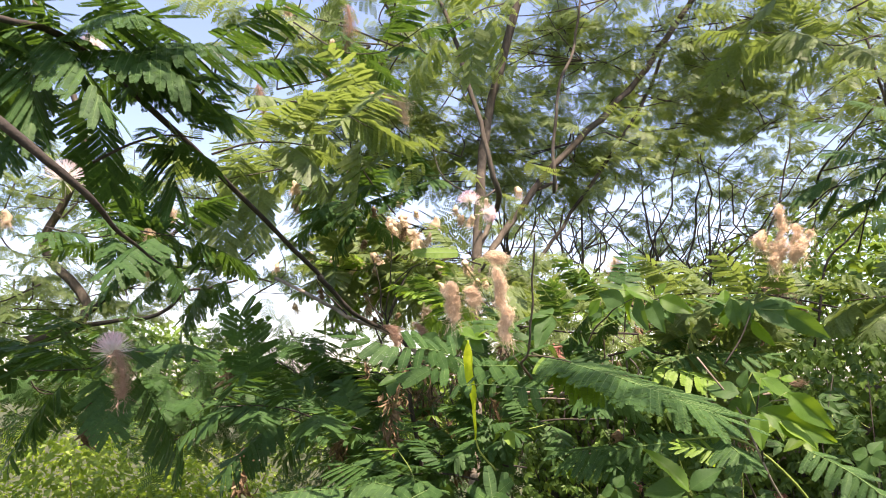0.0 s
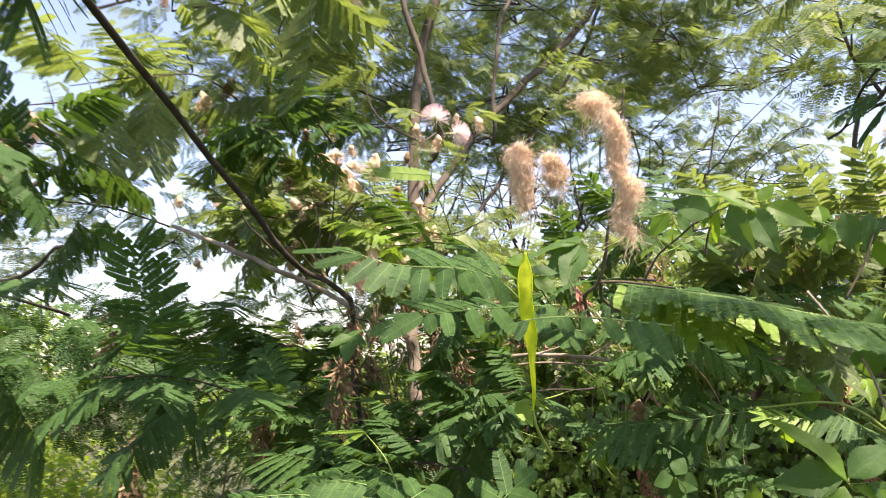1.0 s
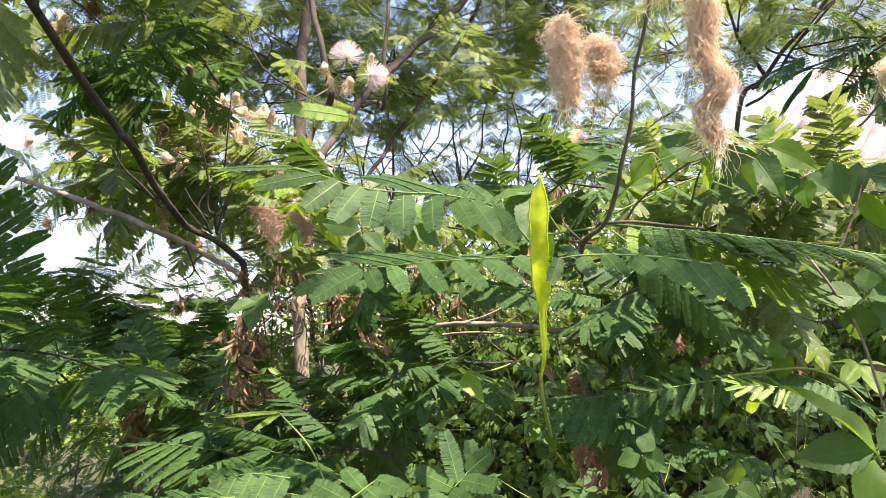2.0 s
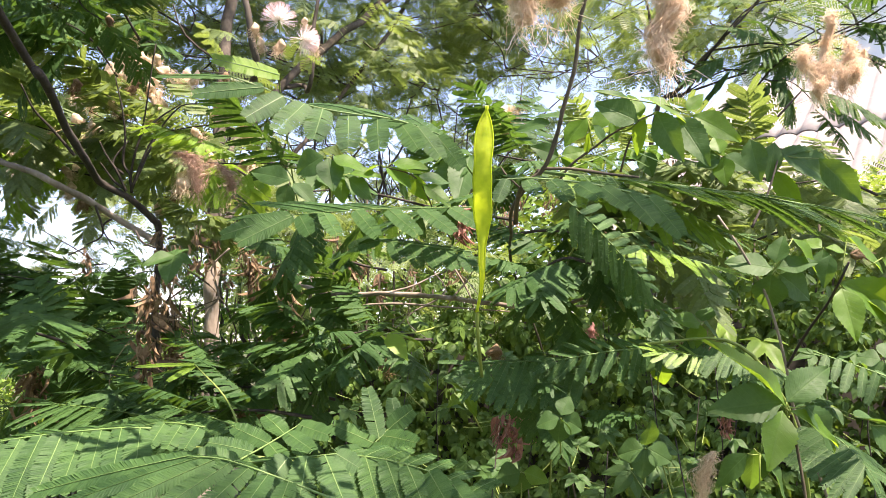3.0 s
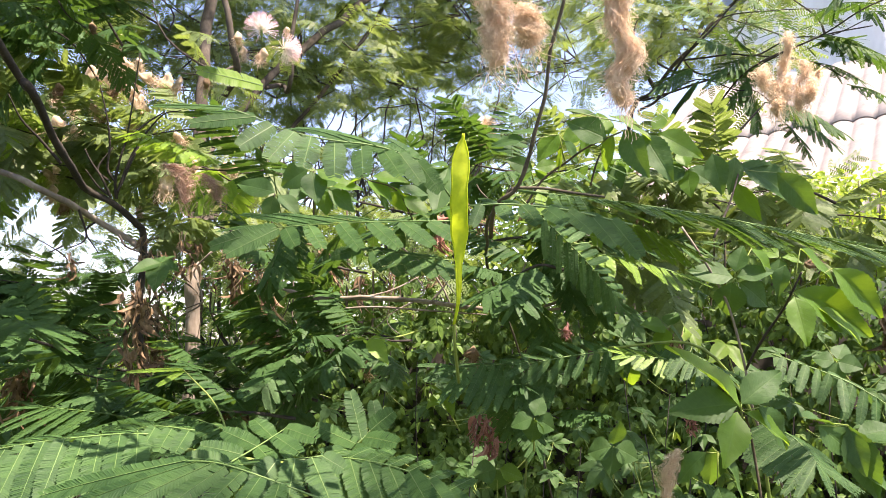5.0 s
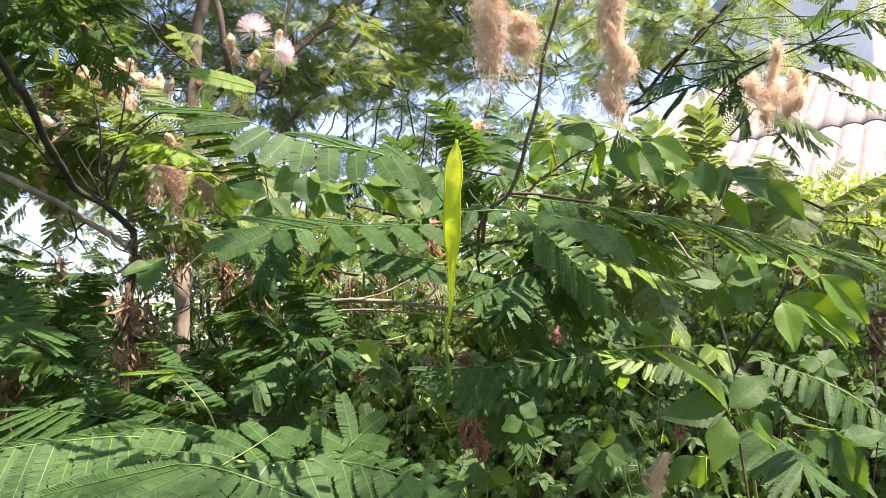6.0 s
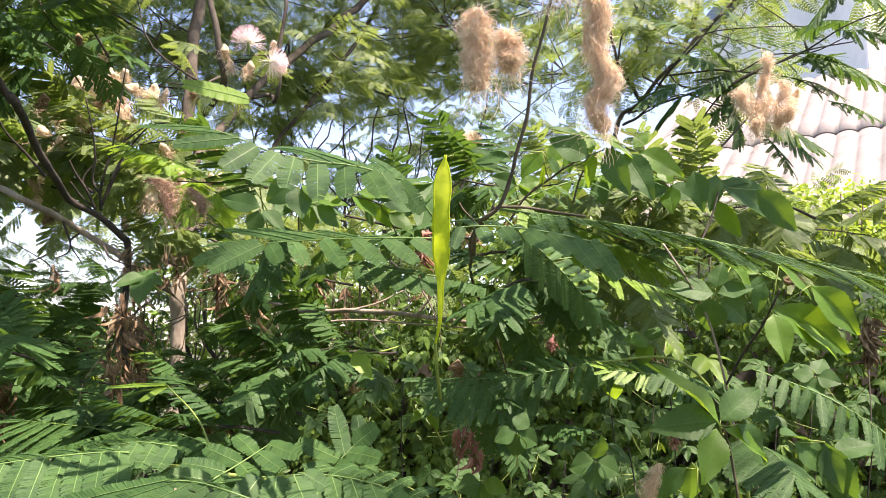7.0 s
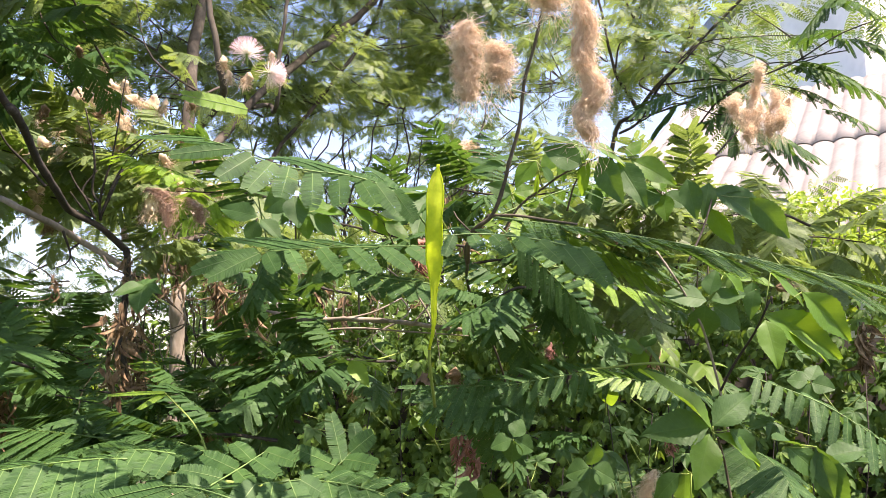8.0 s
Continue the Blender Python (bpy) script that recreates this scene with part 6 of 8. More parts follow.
def lone_leaf():
    ob = thing("silk_shoot", Vector((0.049, 1.796, 1.874)), "bright green lone feather leaf on a thin stalk", "branch", "silk shoots")
    tube("twig", [(0.156, 2.100, 1.762), (0.083, 1.897, 1.849), (0.047, 1.793, 1.882), (0.033, 1.740, 1.903)], 0.0016, 0.001, STALK, ob, "", 5, 6, 0.06, 0.003)
    single_pinna(ob, (0.033, 1.740, 1.903), (-0.066, 1.700, 1.900), (-0.3, -0.95, 0.2), 0.85, True, 4)
    single_pinna(ob, (0.033, 1.740, 1.903), (-0.035, 1.800, 1.925), (-0.2, -0.8, 0.6), 0.6, True, 5)
    return ob


lone_leaf()


# ---- more leafy shoots, further back and round about ----
def shoots():
    rows = [
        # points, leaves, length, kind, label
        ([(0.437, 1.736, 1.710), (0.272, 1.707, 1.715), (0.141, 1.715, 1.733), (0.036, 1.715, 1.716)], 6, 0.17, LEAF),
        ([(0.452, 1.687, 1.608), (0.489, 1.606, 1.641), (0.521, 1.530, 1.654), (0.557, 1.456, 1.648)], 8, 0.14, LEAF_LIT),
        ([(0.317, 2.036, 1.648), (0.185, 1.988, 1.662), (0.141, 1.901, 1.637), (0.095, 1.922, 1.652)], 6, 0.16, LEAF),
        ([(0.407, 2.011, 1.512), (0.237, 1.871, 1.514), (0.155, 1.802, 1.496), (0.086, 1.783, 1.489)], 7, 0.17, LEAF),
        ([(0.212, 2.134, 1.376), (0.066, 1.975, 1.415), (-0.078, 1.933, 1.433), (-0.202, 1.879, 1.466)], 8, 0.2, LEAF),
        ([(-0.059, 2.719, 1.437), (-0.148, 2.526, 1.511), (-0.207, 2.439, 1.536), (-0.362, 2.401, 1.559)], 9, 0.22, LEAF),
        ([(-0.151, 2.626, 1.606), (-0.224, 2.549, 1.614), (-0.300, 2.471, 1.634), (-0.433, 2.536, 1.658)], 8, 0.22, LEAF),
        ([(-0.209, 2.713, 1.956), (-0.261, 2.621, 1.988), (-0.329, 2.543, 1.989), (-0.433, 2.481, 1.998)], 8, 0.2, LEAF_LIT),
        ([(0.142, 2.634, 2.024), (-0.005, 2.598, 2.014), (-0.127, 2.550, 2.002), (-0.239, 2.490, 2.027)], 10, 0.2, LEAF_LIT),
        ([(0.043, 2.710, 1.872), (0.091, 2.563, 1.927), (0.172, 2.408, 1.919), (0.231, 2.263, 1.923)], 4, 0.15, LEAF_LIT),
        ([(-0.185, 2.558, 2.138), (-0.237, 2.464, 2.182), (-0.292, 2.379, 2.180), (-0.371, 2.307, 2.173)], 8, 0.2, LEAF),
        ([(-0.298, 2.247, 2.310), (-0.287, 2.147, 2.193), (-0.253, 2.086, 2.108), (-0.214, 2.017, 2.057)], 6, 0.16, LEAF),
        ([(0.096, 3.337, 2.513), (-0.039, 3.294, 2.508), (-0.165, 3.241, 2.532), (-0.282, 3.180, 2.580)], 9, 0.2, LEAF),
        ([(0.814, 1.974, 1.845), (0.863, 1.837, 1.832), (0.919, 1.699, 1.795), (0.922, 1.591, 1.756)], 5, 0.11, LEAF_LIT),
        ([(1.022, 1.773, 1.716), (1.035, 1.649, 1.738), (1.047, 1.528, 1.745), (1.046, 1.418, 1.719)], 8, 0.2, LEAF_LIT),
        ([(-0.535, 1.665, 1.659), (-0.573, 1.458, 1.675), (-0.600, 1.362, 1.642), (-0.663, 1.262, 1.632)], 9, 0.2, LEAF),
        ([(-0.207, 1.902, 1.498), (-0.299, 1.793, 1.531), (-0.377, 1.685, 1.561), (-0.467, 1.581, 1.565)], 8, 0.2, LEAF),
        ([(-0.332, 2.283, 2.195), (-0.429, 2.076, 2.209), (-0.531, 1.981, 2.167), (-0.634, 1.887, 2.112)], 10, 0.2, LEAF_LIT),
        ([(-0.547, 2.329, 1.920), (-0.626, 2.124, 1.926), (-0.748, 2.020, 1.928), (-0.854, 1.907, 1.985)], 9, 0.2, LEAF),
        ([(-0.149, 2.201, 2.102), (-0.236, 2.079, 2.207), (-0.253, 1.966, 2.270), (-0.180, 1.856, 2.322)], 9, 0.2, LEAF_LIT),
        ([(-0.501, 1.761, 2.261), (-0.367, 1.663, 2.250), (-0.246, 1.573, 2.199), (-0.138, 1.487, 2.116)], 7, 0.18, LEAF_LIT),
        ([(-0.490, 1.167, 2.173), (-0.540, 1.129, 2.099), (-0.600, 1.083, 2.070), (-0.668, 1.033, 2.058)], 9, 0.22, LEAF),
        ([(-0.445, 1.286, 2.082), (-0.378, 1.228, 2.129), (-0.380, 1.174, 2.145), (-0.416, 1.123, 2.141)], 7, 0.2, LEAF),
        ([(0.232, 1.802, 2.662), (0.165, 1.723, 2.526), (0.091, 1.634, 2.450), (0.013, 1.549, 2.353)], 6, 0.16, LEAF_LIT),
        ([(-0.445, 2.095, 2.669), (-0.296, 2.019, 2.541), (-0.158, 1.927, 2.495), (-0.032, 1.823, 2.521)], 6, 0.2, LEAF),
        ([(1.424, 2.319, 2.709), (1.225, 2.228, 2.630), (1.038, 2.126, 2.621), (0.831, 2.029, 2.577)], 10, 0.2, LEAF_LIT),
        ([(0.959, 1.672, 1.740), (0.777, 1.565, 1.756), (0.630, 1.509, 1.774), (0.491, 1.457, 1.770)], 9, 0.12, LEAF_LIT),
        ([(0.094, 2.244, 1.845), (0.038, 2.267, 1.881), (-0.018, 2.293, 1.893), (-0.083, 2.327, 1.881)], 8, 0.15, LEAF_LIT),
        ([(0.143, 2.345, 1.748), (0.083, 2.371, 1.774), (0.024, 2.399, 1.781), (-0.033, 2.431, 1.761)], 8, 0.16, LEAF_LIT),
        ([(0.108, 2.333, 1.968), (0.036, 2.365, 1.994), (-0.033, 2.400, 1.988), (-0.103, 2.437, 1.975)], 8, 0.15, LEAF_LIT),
        ([(0.108, 1.905, 1.803), (0.063, 1.926, 1.813), (0.019, 1.948, 1.811), (-0.035, 1.975, 1.813)], 6, 0.12, LEAF_BRIGHT),
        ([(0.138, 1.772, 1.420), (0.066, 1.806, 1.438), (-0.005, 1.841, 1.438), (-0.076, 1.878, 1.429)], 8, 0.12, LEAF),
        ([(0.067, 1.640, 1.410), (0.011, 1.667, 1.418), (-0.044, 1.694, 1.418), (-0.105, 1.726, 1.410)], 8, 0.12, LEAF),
        ([(-0.208, 2.543, 1.995), (-0.269, 2.570, 2.015), (-0.329, 2.600, 2.015), (-0.389, 2.631, 2.008)], 6, 0.12, LEAF_BRIGHT),
        ([(-0.214, 2.615, 1.899), (-0.277, 2.644, 1.919), (-0.339, 2.674, 1.926), (-0.401, 2.704, 1.926)], 6, 0.12, LEAF_BRIGHT),
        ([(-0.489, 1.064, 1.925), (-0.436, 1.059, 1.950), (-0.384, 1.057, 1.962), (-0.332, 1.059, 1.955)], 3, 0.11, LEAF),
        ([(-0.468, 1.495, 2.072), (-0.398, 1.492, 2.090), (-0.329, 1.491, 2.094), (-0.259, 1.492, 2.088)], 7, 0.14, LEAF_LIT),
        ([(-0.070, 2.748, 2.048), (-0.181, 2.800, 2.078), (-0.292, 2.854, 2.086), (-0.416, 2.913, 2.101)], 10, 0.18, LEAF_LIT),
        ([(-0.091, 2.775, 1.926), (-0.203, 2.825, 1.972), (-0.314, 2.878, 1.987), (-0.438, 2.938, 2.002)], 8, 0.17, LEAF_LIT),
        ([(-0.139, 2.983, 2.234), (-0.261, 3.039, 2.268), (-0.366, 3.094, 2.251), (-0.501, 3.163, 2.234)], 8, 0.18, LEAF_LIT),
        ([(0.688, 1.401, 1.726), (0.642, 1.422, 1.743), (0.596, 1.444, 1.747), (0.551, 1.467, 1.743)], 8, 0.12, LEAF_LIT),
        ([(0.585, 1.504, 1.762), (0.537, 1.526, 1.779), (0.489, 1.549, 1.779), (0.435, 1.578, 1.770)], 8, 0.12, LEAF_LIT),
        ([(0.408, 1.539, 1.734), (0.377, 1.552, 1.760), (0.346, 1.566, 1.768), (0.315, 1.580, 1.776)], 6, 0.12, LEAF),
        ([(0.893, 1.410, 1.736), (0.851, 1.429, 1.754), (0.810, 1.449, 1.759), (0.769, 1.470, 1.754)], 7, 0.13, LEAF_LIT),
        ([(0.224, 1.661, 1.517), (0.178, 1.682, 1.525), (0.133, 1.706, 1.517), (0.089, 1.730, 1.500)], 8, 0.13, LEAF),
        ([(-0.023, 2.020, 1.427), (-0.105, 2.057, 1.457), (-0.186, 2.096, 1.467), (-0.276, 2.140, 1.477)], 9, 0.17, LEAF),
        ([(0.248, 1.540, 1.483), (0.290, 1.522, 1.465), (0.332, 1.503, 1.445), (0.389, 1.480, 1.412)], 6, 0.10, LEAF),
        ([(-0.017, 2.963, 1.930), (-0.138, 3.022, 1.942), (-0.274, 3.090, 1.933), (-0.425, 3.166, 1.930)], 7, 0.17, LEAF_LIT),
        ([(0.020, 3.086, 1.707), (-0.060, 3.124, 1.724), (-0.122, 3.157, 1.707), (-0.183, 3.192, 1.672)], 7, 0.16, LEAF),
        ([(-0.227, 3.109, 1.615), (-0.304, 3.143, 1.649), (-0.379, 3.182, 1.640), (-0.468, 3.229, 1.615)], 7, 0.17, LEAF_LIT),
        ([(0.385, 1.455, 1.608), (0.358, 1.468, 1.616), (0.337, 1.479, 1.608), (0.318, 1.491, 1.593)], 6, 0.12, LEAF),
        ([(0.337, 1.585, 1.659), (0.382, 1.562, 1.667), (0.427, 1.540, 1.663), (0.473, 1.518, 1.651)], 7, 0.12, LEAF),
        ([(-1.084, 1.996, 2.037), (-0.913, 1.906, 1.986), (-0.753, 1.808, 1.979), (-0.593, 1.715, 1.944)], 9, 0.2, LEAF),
    ]
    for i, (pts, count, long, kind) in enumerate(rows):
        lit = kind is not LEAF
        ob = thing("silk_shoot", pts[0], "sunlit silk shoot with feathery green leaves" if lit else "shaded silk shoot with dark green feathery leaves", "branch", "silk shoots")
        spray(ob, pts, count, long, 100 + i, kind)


shoots()


# ---- creeper with five-fingered leaves ----
def near_creeper():
    ob = thing("creeper", Vector((0.447, 1.195, 1.364)), "five-fingered creeper with broad toothed green leaves", "creeper", "creepers")
    tube("stem", [(0.424, 1.181, 1.332), (0.418, 1.178, 1.371), (0.408, 1.177, 1.416), (0.368, 1.148, 1.446)], 0.0018, 0.0013, TWIG, ob, "brown stem", 6, 6, 0.08, 0.0030)
    tube("stem", [(0.651, 1.314, 1.257), (0.549, 1.288, 1.408), (0.505, 1.266, 1.484), (0.476, 1.260, 1.553), (0.454, 1.261, 1.589), (0.435, 1.261, 1.614), (0.413, 1.267, 1.647)], 0.0019, 0.0014, BARK_PALE, ob, "pale brown stem", 6, 6, 0.08, 0.0030)
    tube("stem", [(0.507, 1.266, 1.481), (0.488, 1.225, 1.517), (0.472, 1.184, 1.550), (0.462, 1.164, 1.566), (0.461, 1.150, 1.586)], 0.0016, 0.0011, BARK_DARK, ob, "", 6, 6, 0.08, 0.0030)
    tube("stem", [(0.455, 1.259, 1.635), (0.482, 1.263, 1.671), (0.497, 1.263, 1.700), (0.512, 1.263, 1.730)], 0.0015, 0.0010, BARK_DARK, ob, "", 6, 6, 0.08, 0.0030)
    tube("stem", [(0.252, 1.345, 1.669), (0.262, 1.325, 1.696), (0.278, 1.303, 1.713), (0.285, 1.276, 1.724), (0.299, 1.257, 1.733), (0.314, 1.248, 1.741)], 0.0016, 0.0010, TWIG, ob, "", 6, 6, 0.08, 0.0030)
    tube("stem", [(0.305, 1.293, 1.688), (0.305, 1.279, 1.714), (0.307, 1.264, 1.732)], 0.0013, 0.0009, TWIG, ob, "", 6, 6, 0.08, 0.0030)
    # blades that catch the sun are given the lighter copy one by one
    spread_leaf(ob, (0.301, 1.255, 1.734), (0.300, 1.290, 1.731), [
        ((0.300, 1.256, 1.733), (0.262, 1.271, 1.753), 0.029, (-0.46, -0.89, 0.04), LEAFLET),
        ((0.302, 1.255, 1.737), (0.302, 1.271, 1.769), 0.018, (-0.27, -0.85, 0.45), LEAFLET_LIT),
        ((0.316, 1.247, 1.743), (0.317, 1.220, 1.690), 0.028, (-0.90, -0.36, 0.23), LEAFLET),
        ((0.306, 1.253, 1.737), (0.307, 1.272, 1.703), 0.018, (-0.79, -0.44, 0.43), LEAFLET_LIT)], 1)
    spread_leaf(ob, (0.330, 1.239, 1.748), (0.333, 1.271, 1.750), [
        ((0.301, 1.252, 1.758), (0.337, 1.226, 1.736), 0.026, (-0.43, -0.26, 0.86), LEAFLET_LIT),
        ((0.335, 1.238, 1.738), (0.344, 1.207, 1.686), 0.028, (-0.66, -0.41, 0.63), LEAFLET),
        ((0.348, 1.231, 1.739), (0.390, 1.206, 1.714), 0.027, (-0.83, -0.33, 0.46), LEAFLET_LIT),
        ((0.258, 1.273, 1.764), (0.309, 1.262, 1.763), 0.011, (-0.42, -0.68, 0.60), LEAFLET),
        ((0.344, 1.233, 1.743), (0.359, 1.226, 1.762), 0.015, (-0.65, -0.70, 0.29), LEAFLET_LIT)], 2)
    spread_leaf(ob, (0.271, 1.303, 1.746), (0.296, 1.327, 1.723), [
        ((0.270, 1.303, 1.747), (0.250, 1.316, 1.718), 0.027, (-0.23, -0.59, 0.77), LEAFLET_LIT),
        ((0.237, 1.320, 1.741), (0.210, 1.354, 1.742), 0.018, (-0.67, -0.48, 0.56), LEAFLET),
        ((0.274, 1.303, 1.731), (0.275, 1.314, 1.705), 0.018, (-0.37, -0.28, 0.89), LEAFLET_LIT),
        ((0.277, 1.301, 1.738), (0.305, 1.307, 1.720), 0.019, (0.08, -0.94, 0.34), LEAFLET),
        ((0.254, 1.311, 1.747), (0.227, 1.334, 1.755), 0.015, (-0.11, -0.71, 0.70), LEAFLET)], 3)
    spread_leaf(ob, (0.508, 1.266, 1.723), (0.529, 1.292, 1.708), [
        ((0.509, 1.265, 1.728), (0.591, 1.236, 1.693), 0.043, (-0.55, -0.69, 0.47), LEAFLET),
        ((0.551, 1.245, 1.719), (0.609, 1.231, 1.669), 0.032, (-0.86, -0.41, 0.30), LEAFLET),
        ((0.507, 1.269, 1.706), (0.535, 1.261, 1.660), 0.023, (-0.91, -0.21, 0.35), LEAFLET_LIT),
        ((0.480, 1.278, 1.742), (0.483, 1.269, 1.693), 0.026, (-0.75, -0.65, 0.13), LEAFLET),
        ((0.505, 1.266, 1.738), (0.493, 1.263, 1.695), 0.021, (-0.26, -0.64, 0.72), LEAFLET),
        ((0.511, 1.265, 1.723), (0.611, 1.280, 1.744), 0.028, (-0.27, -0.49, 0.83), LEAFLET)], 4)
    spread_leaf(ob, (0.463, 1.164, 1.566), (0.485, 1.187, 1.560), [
        ((0.463, 1.163, 1.568), (0.558, 1.132, 1.522), 0.039, (-0.77, -0.54, 0.34), LEAFLET_LIT),
        ((0.499, 1.142, 1.591), (0.546, 1.117, 1.541), 0.032, (-0.76, -0.35, 0.55), LEAFLET_LIT),
        ((0.465, 1.163, 1.562), (0.454, 1.141, 1.515), 0.026, (-0.62, -0.77, 0.16), LEAFLET_LIT),
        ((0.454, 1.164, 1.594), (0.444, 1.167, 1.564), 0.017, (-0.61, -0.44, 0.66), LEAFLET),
        ((0.468, 1.155, 1.611), (0.517, 1.151, 1.581), 0.025, (-0.47, -0.52, 0.71), LEAFLET_LIT),
        ((0.486, 1.154, 1.550), (0.530, 1.129, 1.523), 0.020, (-0.22, -0.58, 0.79), LEAFLET_BRIGHT)], 5)
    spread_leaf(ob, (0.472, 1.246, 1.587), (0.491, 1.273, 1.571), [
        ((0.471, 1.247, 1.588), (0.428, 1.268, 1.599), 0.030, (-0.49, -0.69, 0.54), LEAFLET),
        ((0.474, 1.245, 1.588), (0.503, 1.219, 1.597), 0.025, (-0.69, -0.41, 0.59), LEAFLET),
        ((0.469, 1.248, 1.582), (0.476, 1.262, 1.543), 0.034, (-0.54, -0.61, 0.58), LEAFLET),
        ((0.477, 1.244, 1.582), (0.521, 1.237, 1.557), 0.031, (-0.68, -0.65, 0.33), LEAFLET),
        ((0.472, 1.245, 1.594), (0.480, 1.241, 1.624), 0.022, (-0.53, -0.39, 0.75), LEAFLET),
        ((0.488, 1.234, 1.621), (0.520, 1.226, 1.586), 0.022, (-0.36, -0.50, 0.79), LEAFLET_LIT)], 6)
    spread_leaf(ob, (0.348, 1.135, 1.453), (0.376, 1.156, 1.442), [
        ((0.348, 1.134, 1.455), (0.302, 1.162, 1.517), 0.027, (-0.11, -0.39, 0.92), LEAFLET_LIT),
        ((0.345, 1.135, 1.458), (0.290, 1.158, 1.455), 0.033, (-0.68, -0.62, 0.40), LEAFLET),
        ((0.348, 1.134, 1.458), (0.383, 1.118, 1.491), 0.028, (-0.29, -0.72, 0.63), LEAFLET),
        ((0.345, 1.136, 1.451), (0.316, 1.123, 1.408), 0.028, (-0.10, -0.76, 0.64), LEAFLET_LIT),
        ((0.351, 1.133, 1.451), (0.401, 1.122, 1.424), 0.019, (-0.24, -0.67, 0.70), LEAFLET_LIT),
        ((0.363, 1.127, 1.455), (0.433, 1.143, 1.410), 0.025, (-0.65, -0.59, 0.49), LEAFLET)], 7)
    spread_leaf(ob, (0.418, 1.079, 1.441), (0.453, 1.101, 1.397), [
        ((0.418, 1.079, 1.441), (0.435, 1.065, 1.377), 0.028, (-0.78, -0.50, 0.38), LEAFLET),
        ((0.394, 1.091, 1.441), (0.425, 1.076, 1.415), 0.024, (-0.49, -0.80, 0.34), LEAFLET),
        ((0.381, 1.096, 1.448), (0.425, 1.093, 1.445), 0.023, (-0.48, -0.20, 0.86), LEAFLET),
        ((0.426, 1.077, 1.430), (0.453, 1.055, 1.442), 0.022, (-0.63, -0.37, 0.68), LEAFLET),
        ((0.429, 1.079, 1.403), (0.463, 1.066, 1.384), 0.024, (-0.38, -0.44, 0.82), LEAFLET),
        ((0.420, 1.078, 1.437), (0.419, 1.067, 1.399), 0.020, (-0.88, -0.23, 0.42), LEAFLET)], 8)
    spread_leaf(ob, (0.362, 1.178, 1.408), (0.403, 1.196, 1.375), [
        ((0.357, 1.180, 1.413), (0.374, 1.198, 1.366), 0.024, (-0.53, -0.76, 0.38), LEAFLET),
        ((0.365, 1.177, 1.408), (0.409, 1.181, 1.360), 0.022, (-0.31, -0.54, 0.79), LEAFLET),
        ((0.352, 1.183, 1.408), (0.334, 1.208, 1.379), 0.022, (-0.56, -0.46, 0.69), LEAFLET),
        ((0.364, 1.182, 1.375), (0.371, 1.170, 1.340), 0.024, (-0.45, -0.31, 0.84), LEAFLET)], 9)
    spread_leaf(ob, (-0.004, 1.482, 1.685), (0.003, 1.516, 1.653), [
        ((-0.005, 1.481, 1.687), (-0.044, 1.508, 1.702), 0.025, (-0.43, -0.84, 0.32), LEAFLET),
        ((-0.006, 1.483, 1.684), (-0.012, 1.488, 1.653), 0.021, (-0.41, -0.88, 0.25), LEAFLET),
        ((-0.002, 1.480, 1.684), (0.018, 1.459, 1.664), 0.020, (0.12, -0.95, 0.28), LEAFLET)], 10)
    spread_leaf(ob, (0.029, 1.440, 1.707), (0.041, 1.475, 1.650), [
        ((0.022, 1.443, 1.709), (-0.005, 1.459, 1.693), 0.031, (-0.02, -0.94, 0.34), LEAFLET),
        ((0.026, 1.441, 1.707), (0.028, 1.422, 1.672), 0.028, (-0.16, -0.47, 0.87), LEAFLET),
        ((0.031, 1.438, 1.709), (0.058, 1.413, 1.692), 0.023, (-0.02, -0.77, 0.63), LEAFLET_LIT)], 11)
    spread_leaf(ob, (0.042, 1.446, 1.691), (0.043, 1.484, 1.658), [
        ((0.040, 1.448, 1.689), (0.046, 1.444, 1.660), 0.021, (-0.22, -0.76, 0.62), LEAFLET_LIT),
        ((0.047, 1.444, 1.689), (0.076, 1.432, 1.667), 0.025, (-0.18, -0.81, 0.55), LEAFLET),
        ((0.052, 1.441, 1.692), (0.081, 1.425, 1.692), 0.018, (-0.56, -0.51, 0.66), LEAFLET_LIT)], 12)
    spread_leaf(ob, (0.090, 1.432, 1.702), (0.127, 1.451, 1.673), [
        ((0.085, 1.434, 1.704), (0.061, 1.443, 1.693), 0.021, (-0.31, -0.17, 0.94), LEAFLET_LIT),
        ((0.091, 1.432, 1.702), (0.113, 1.411, 1.680), 0.025, (-0.06, -0.68, 0.73), LEAFLET_LIT),
        ((0.096, 1.429, 1.706), (0.129, 1.406, 1.701), 0.021, (0.00, -0.81, 0.59), LEAFLET_LIT)], 13)
    spread_leaf(ob, (0.122, 1.418, 1.689), (0.146, 1.443, 1.666), [
        ((0.114, 1.421, 1.694), (0.138, 1.423, 1.665), 0.021, (-0.77, -0.59, -0.24), LEAFLET_LIT),
        ((0.129, 1.415, 1.682), (0.154, 1.397, 1.659), 0.022, (-0.20, -0.72, 0.66), LEAFLET_LIT),
        ((0.124, 1.417, 1.691), (0.161, 1.412, 1.691), 0.018, (-0.38, -0.70, 0.60), LEAFLET),
        ((0.103, 1.428, 1.687), (0.123, 1.441, 1.670), 0.017, (-0.09, -0.86, 0.51), LEAFLET)], 14)
    tube("stem", [(0.037, 1.468, 1.632), (0.034, 1.454, 1.660), (0.029, 1.440, 1.706)], 0.0010, 0.0008, TWIG, ob, "", 5, 5, 0.08, 0.0030)
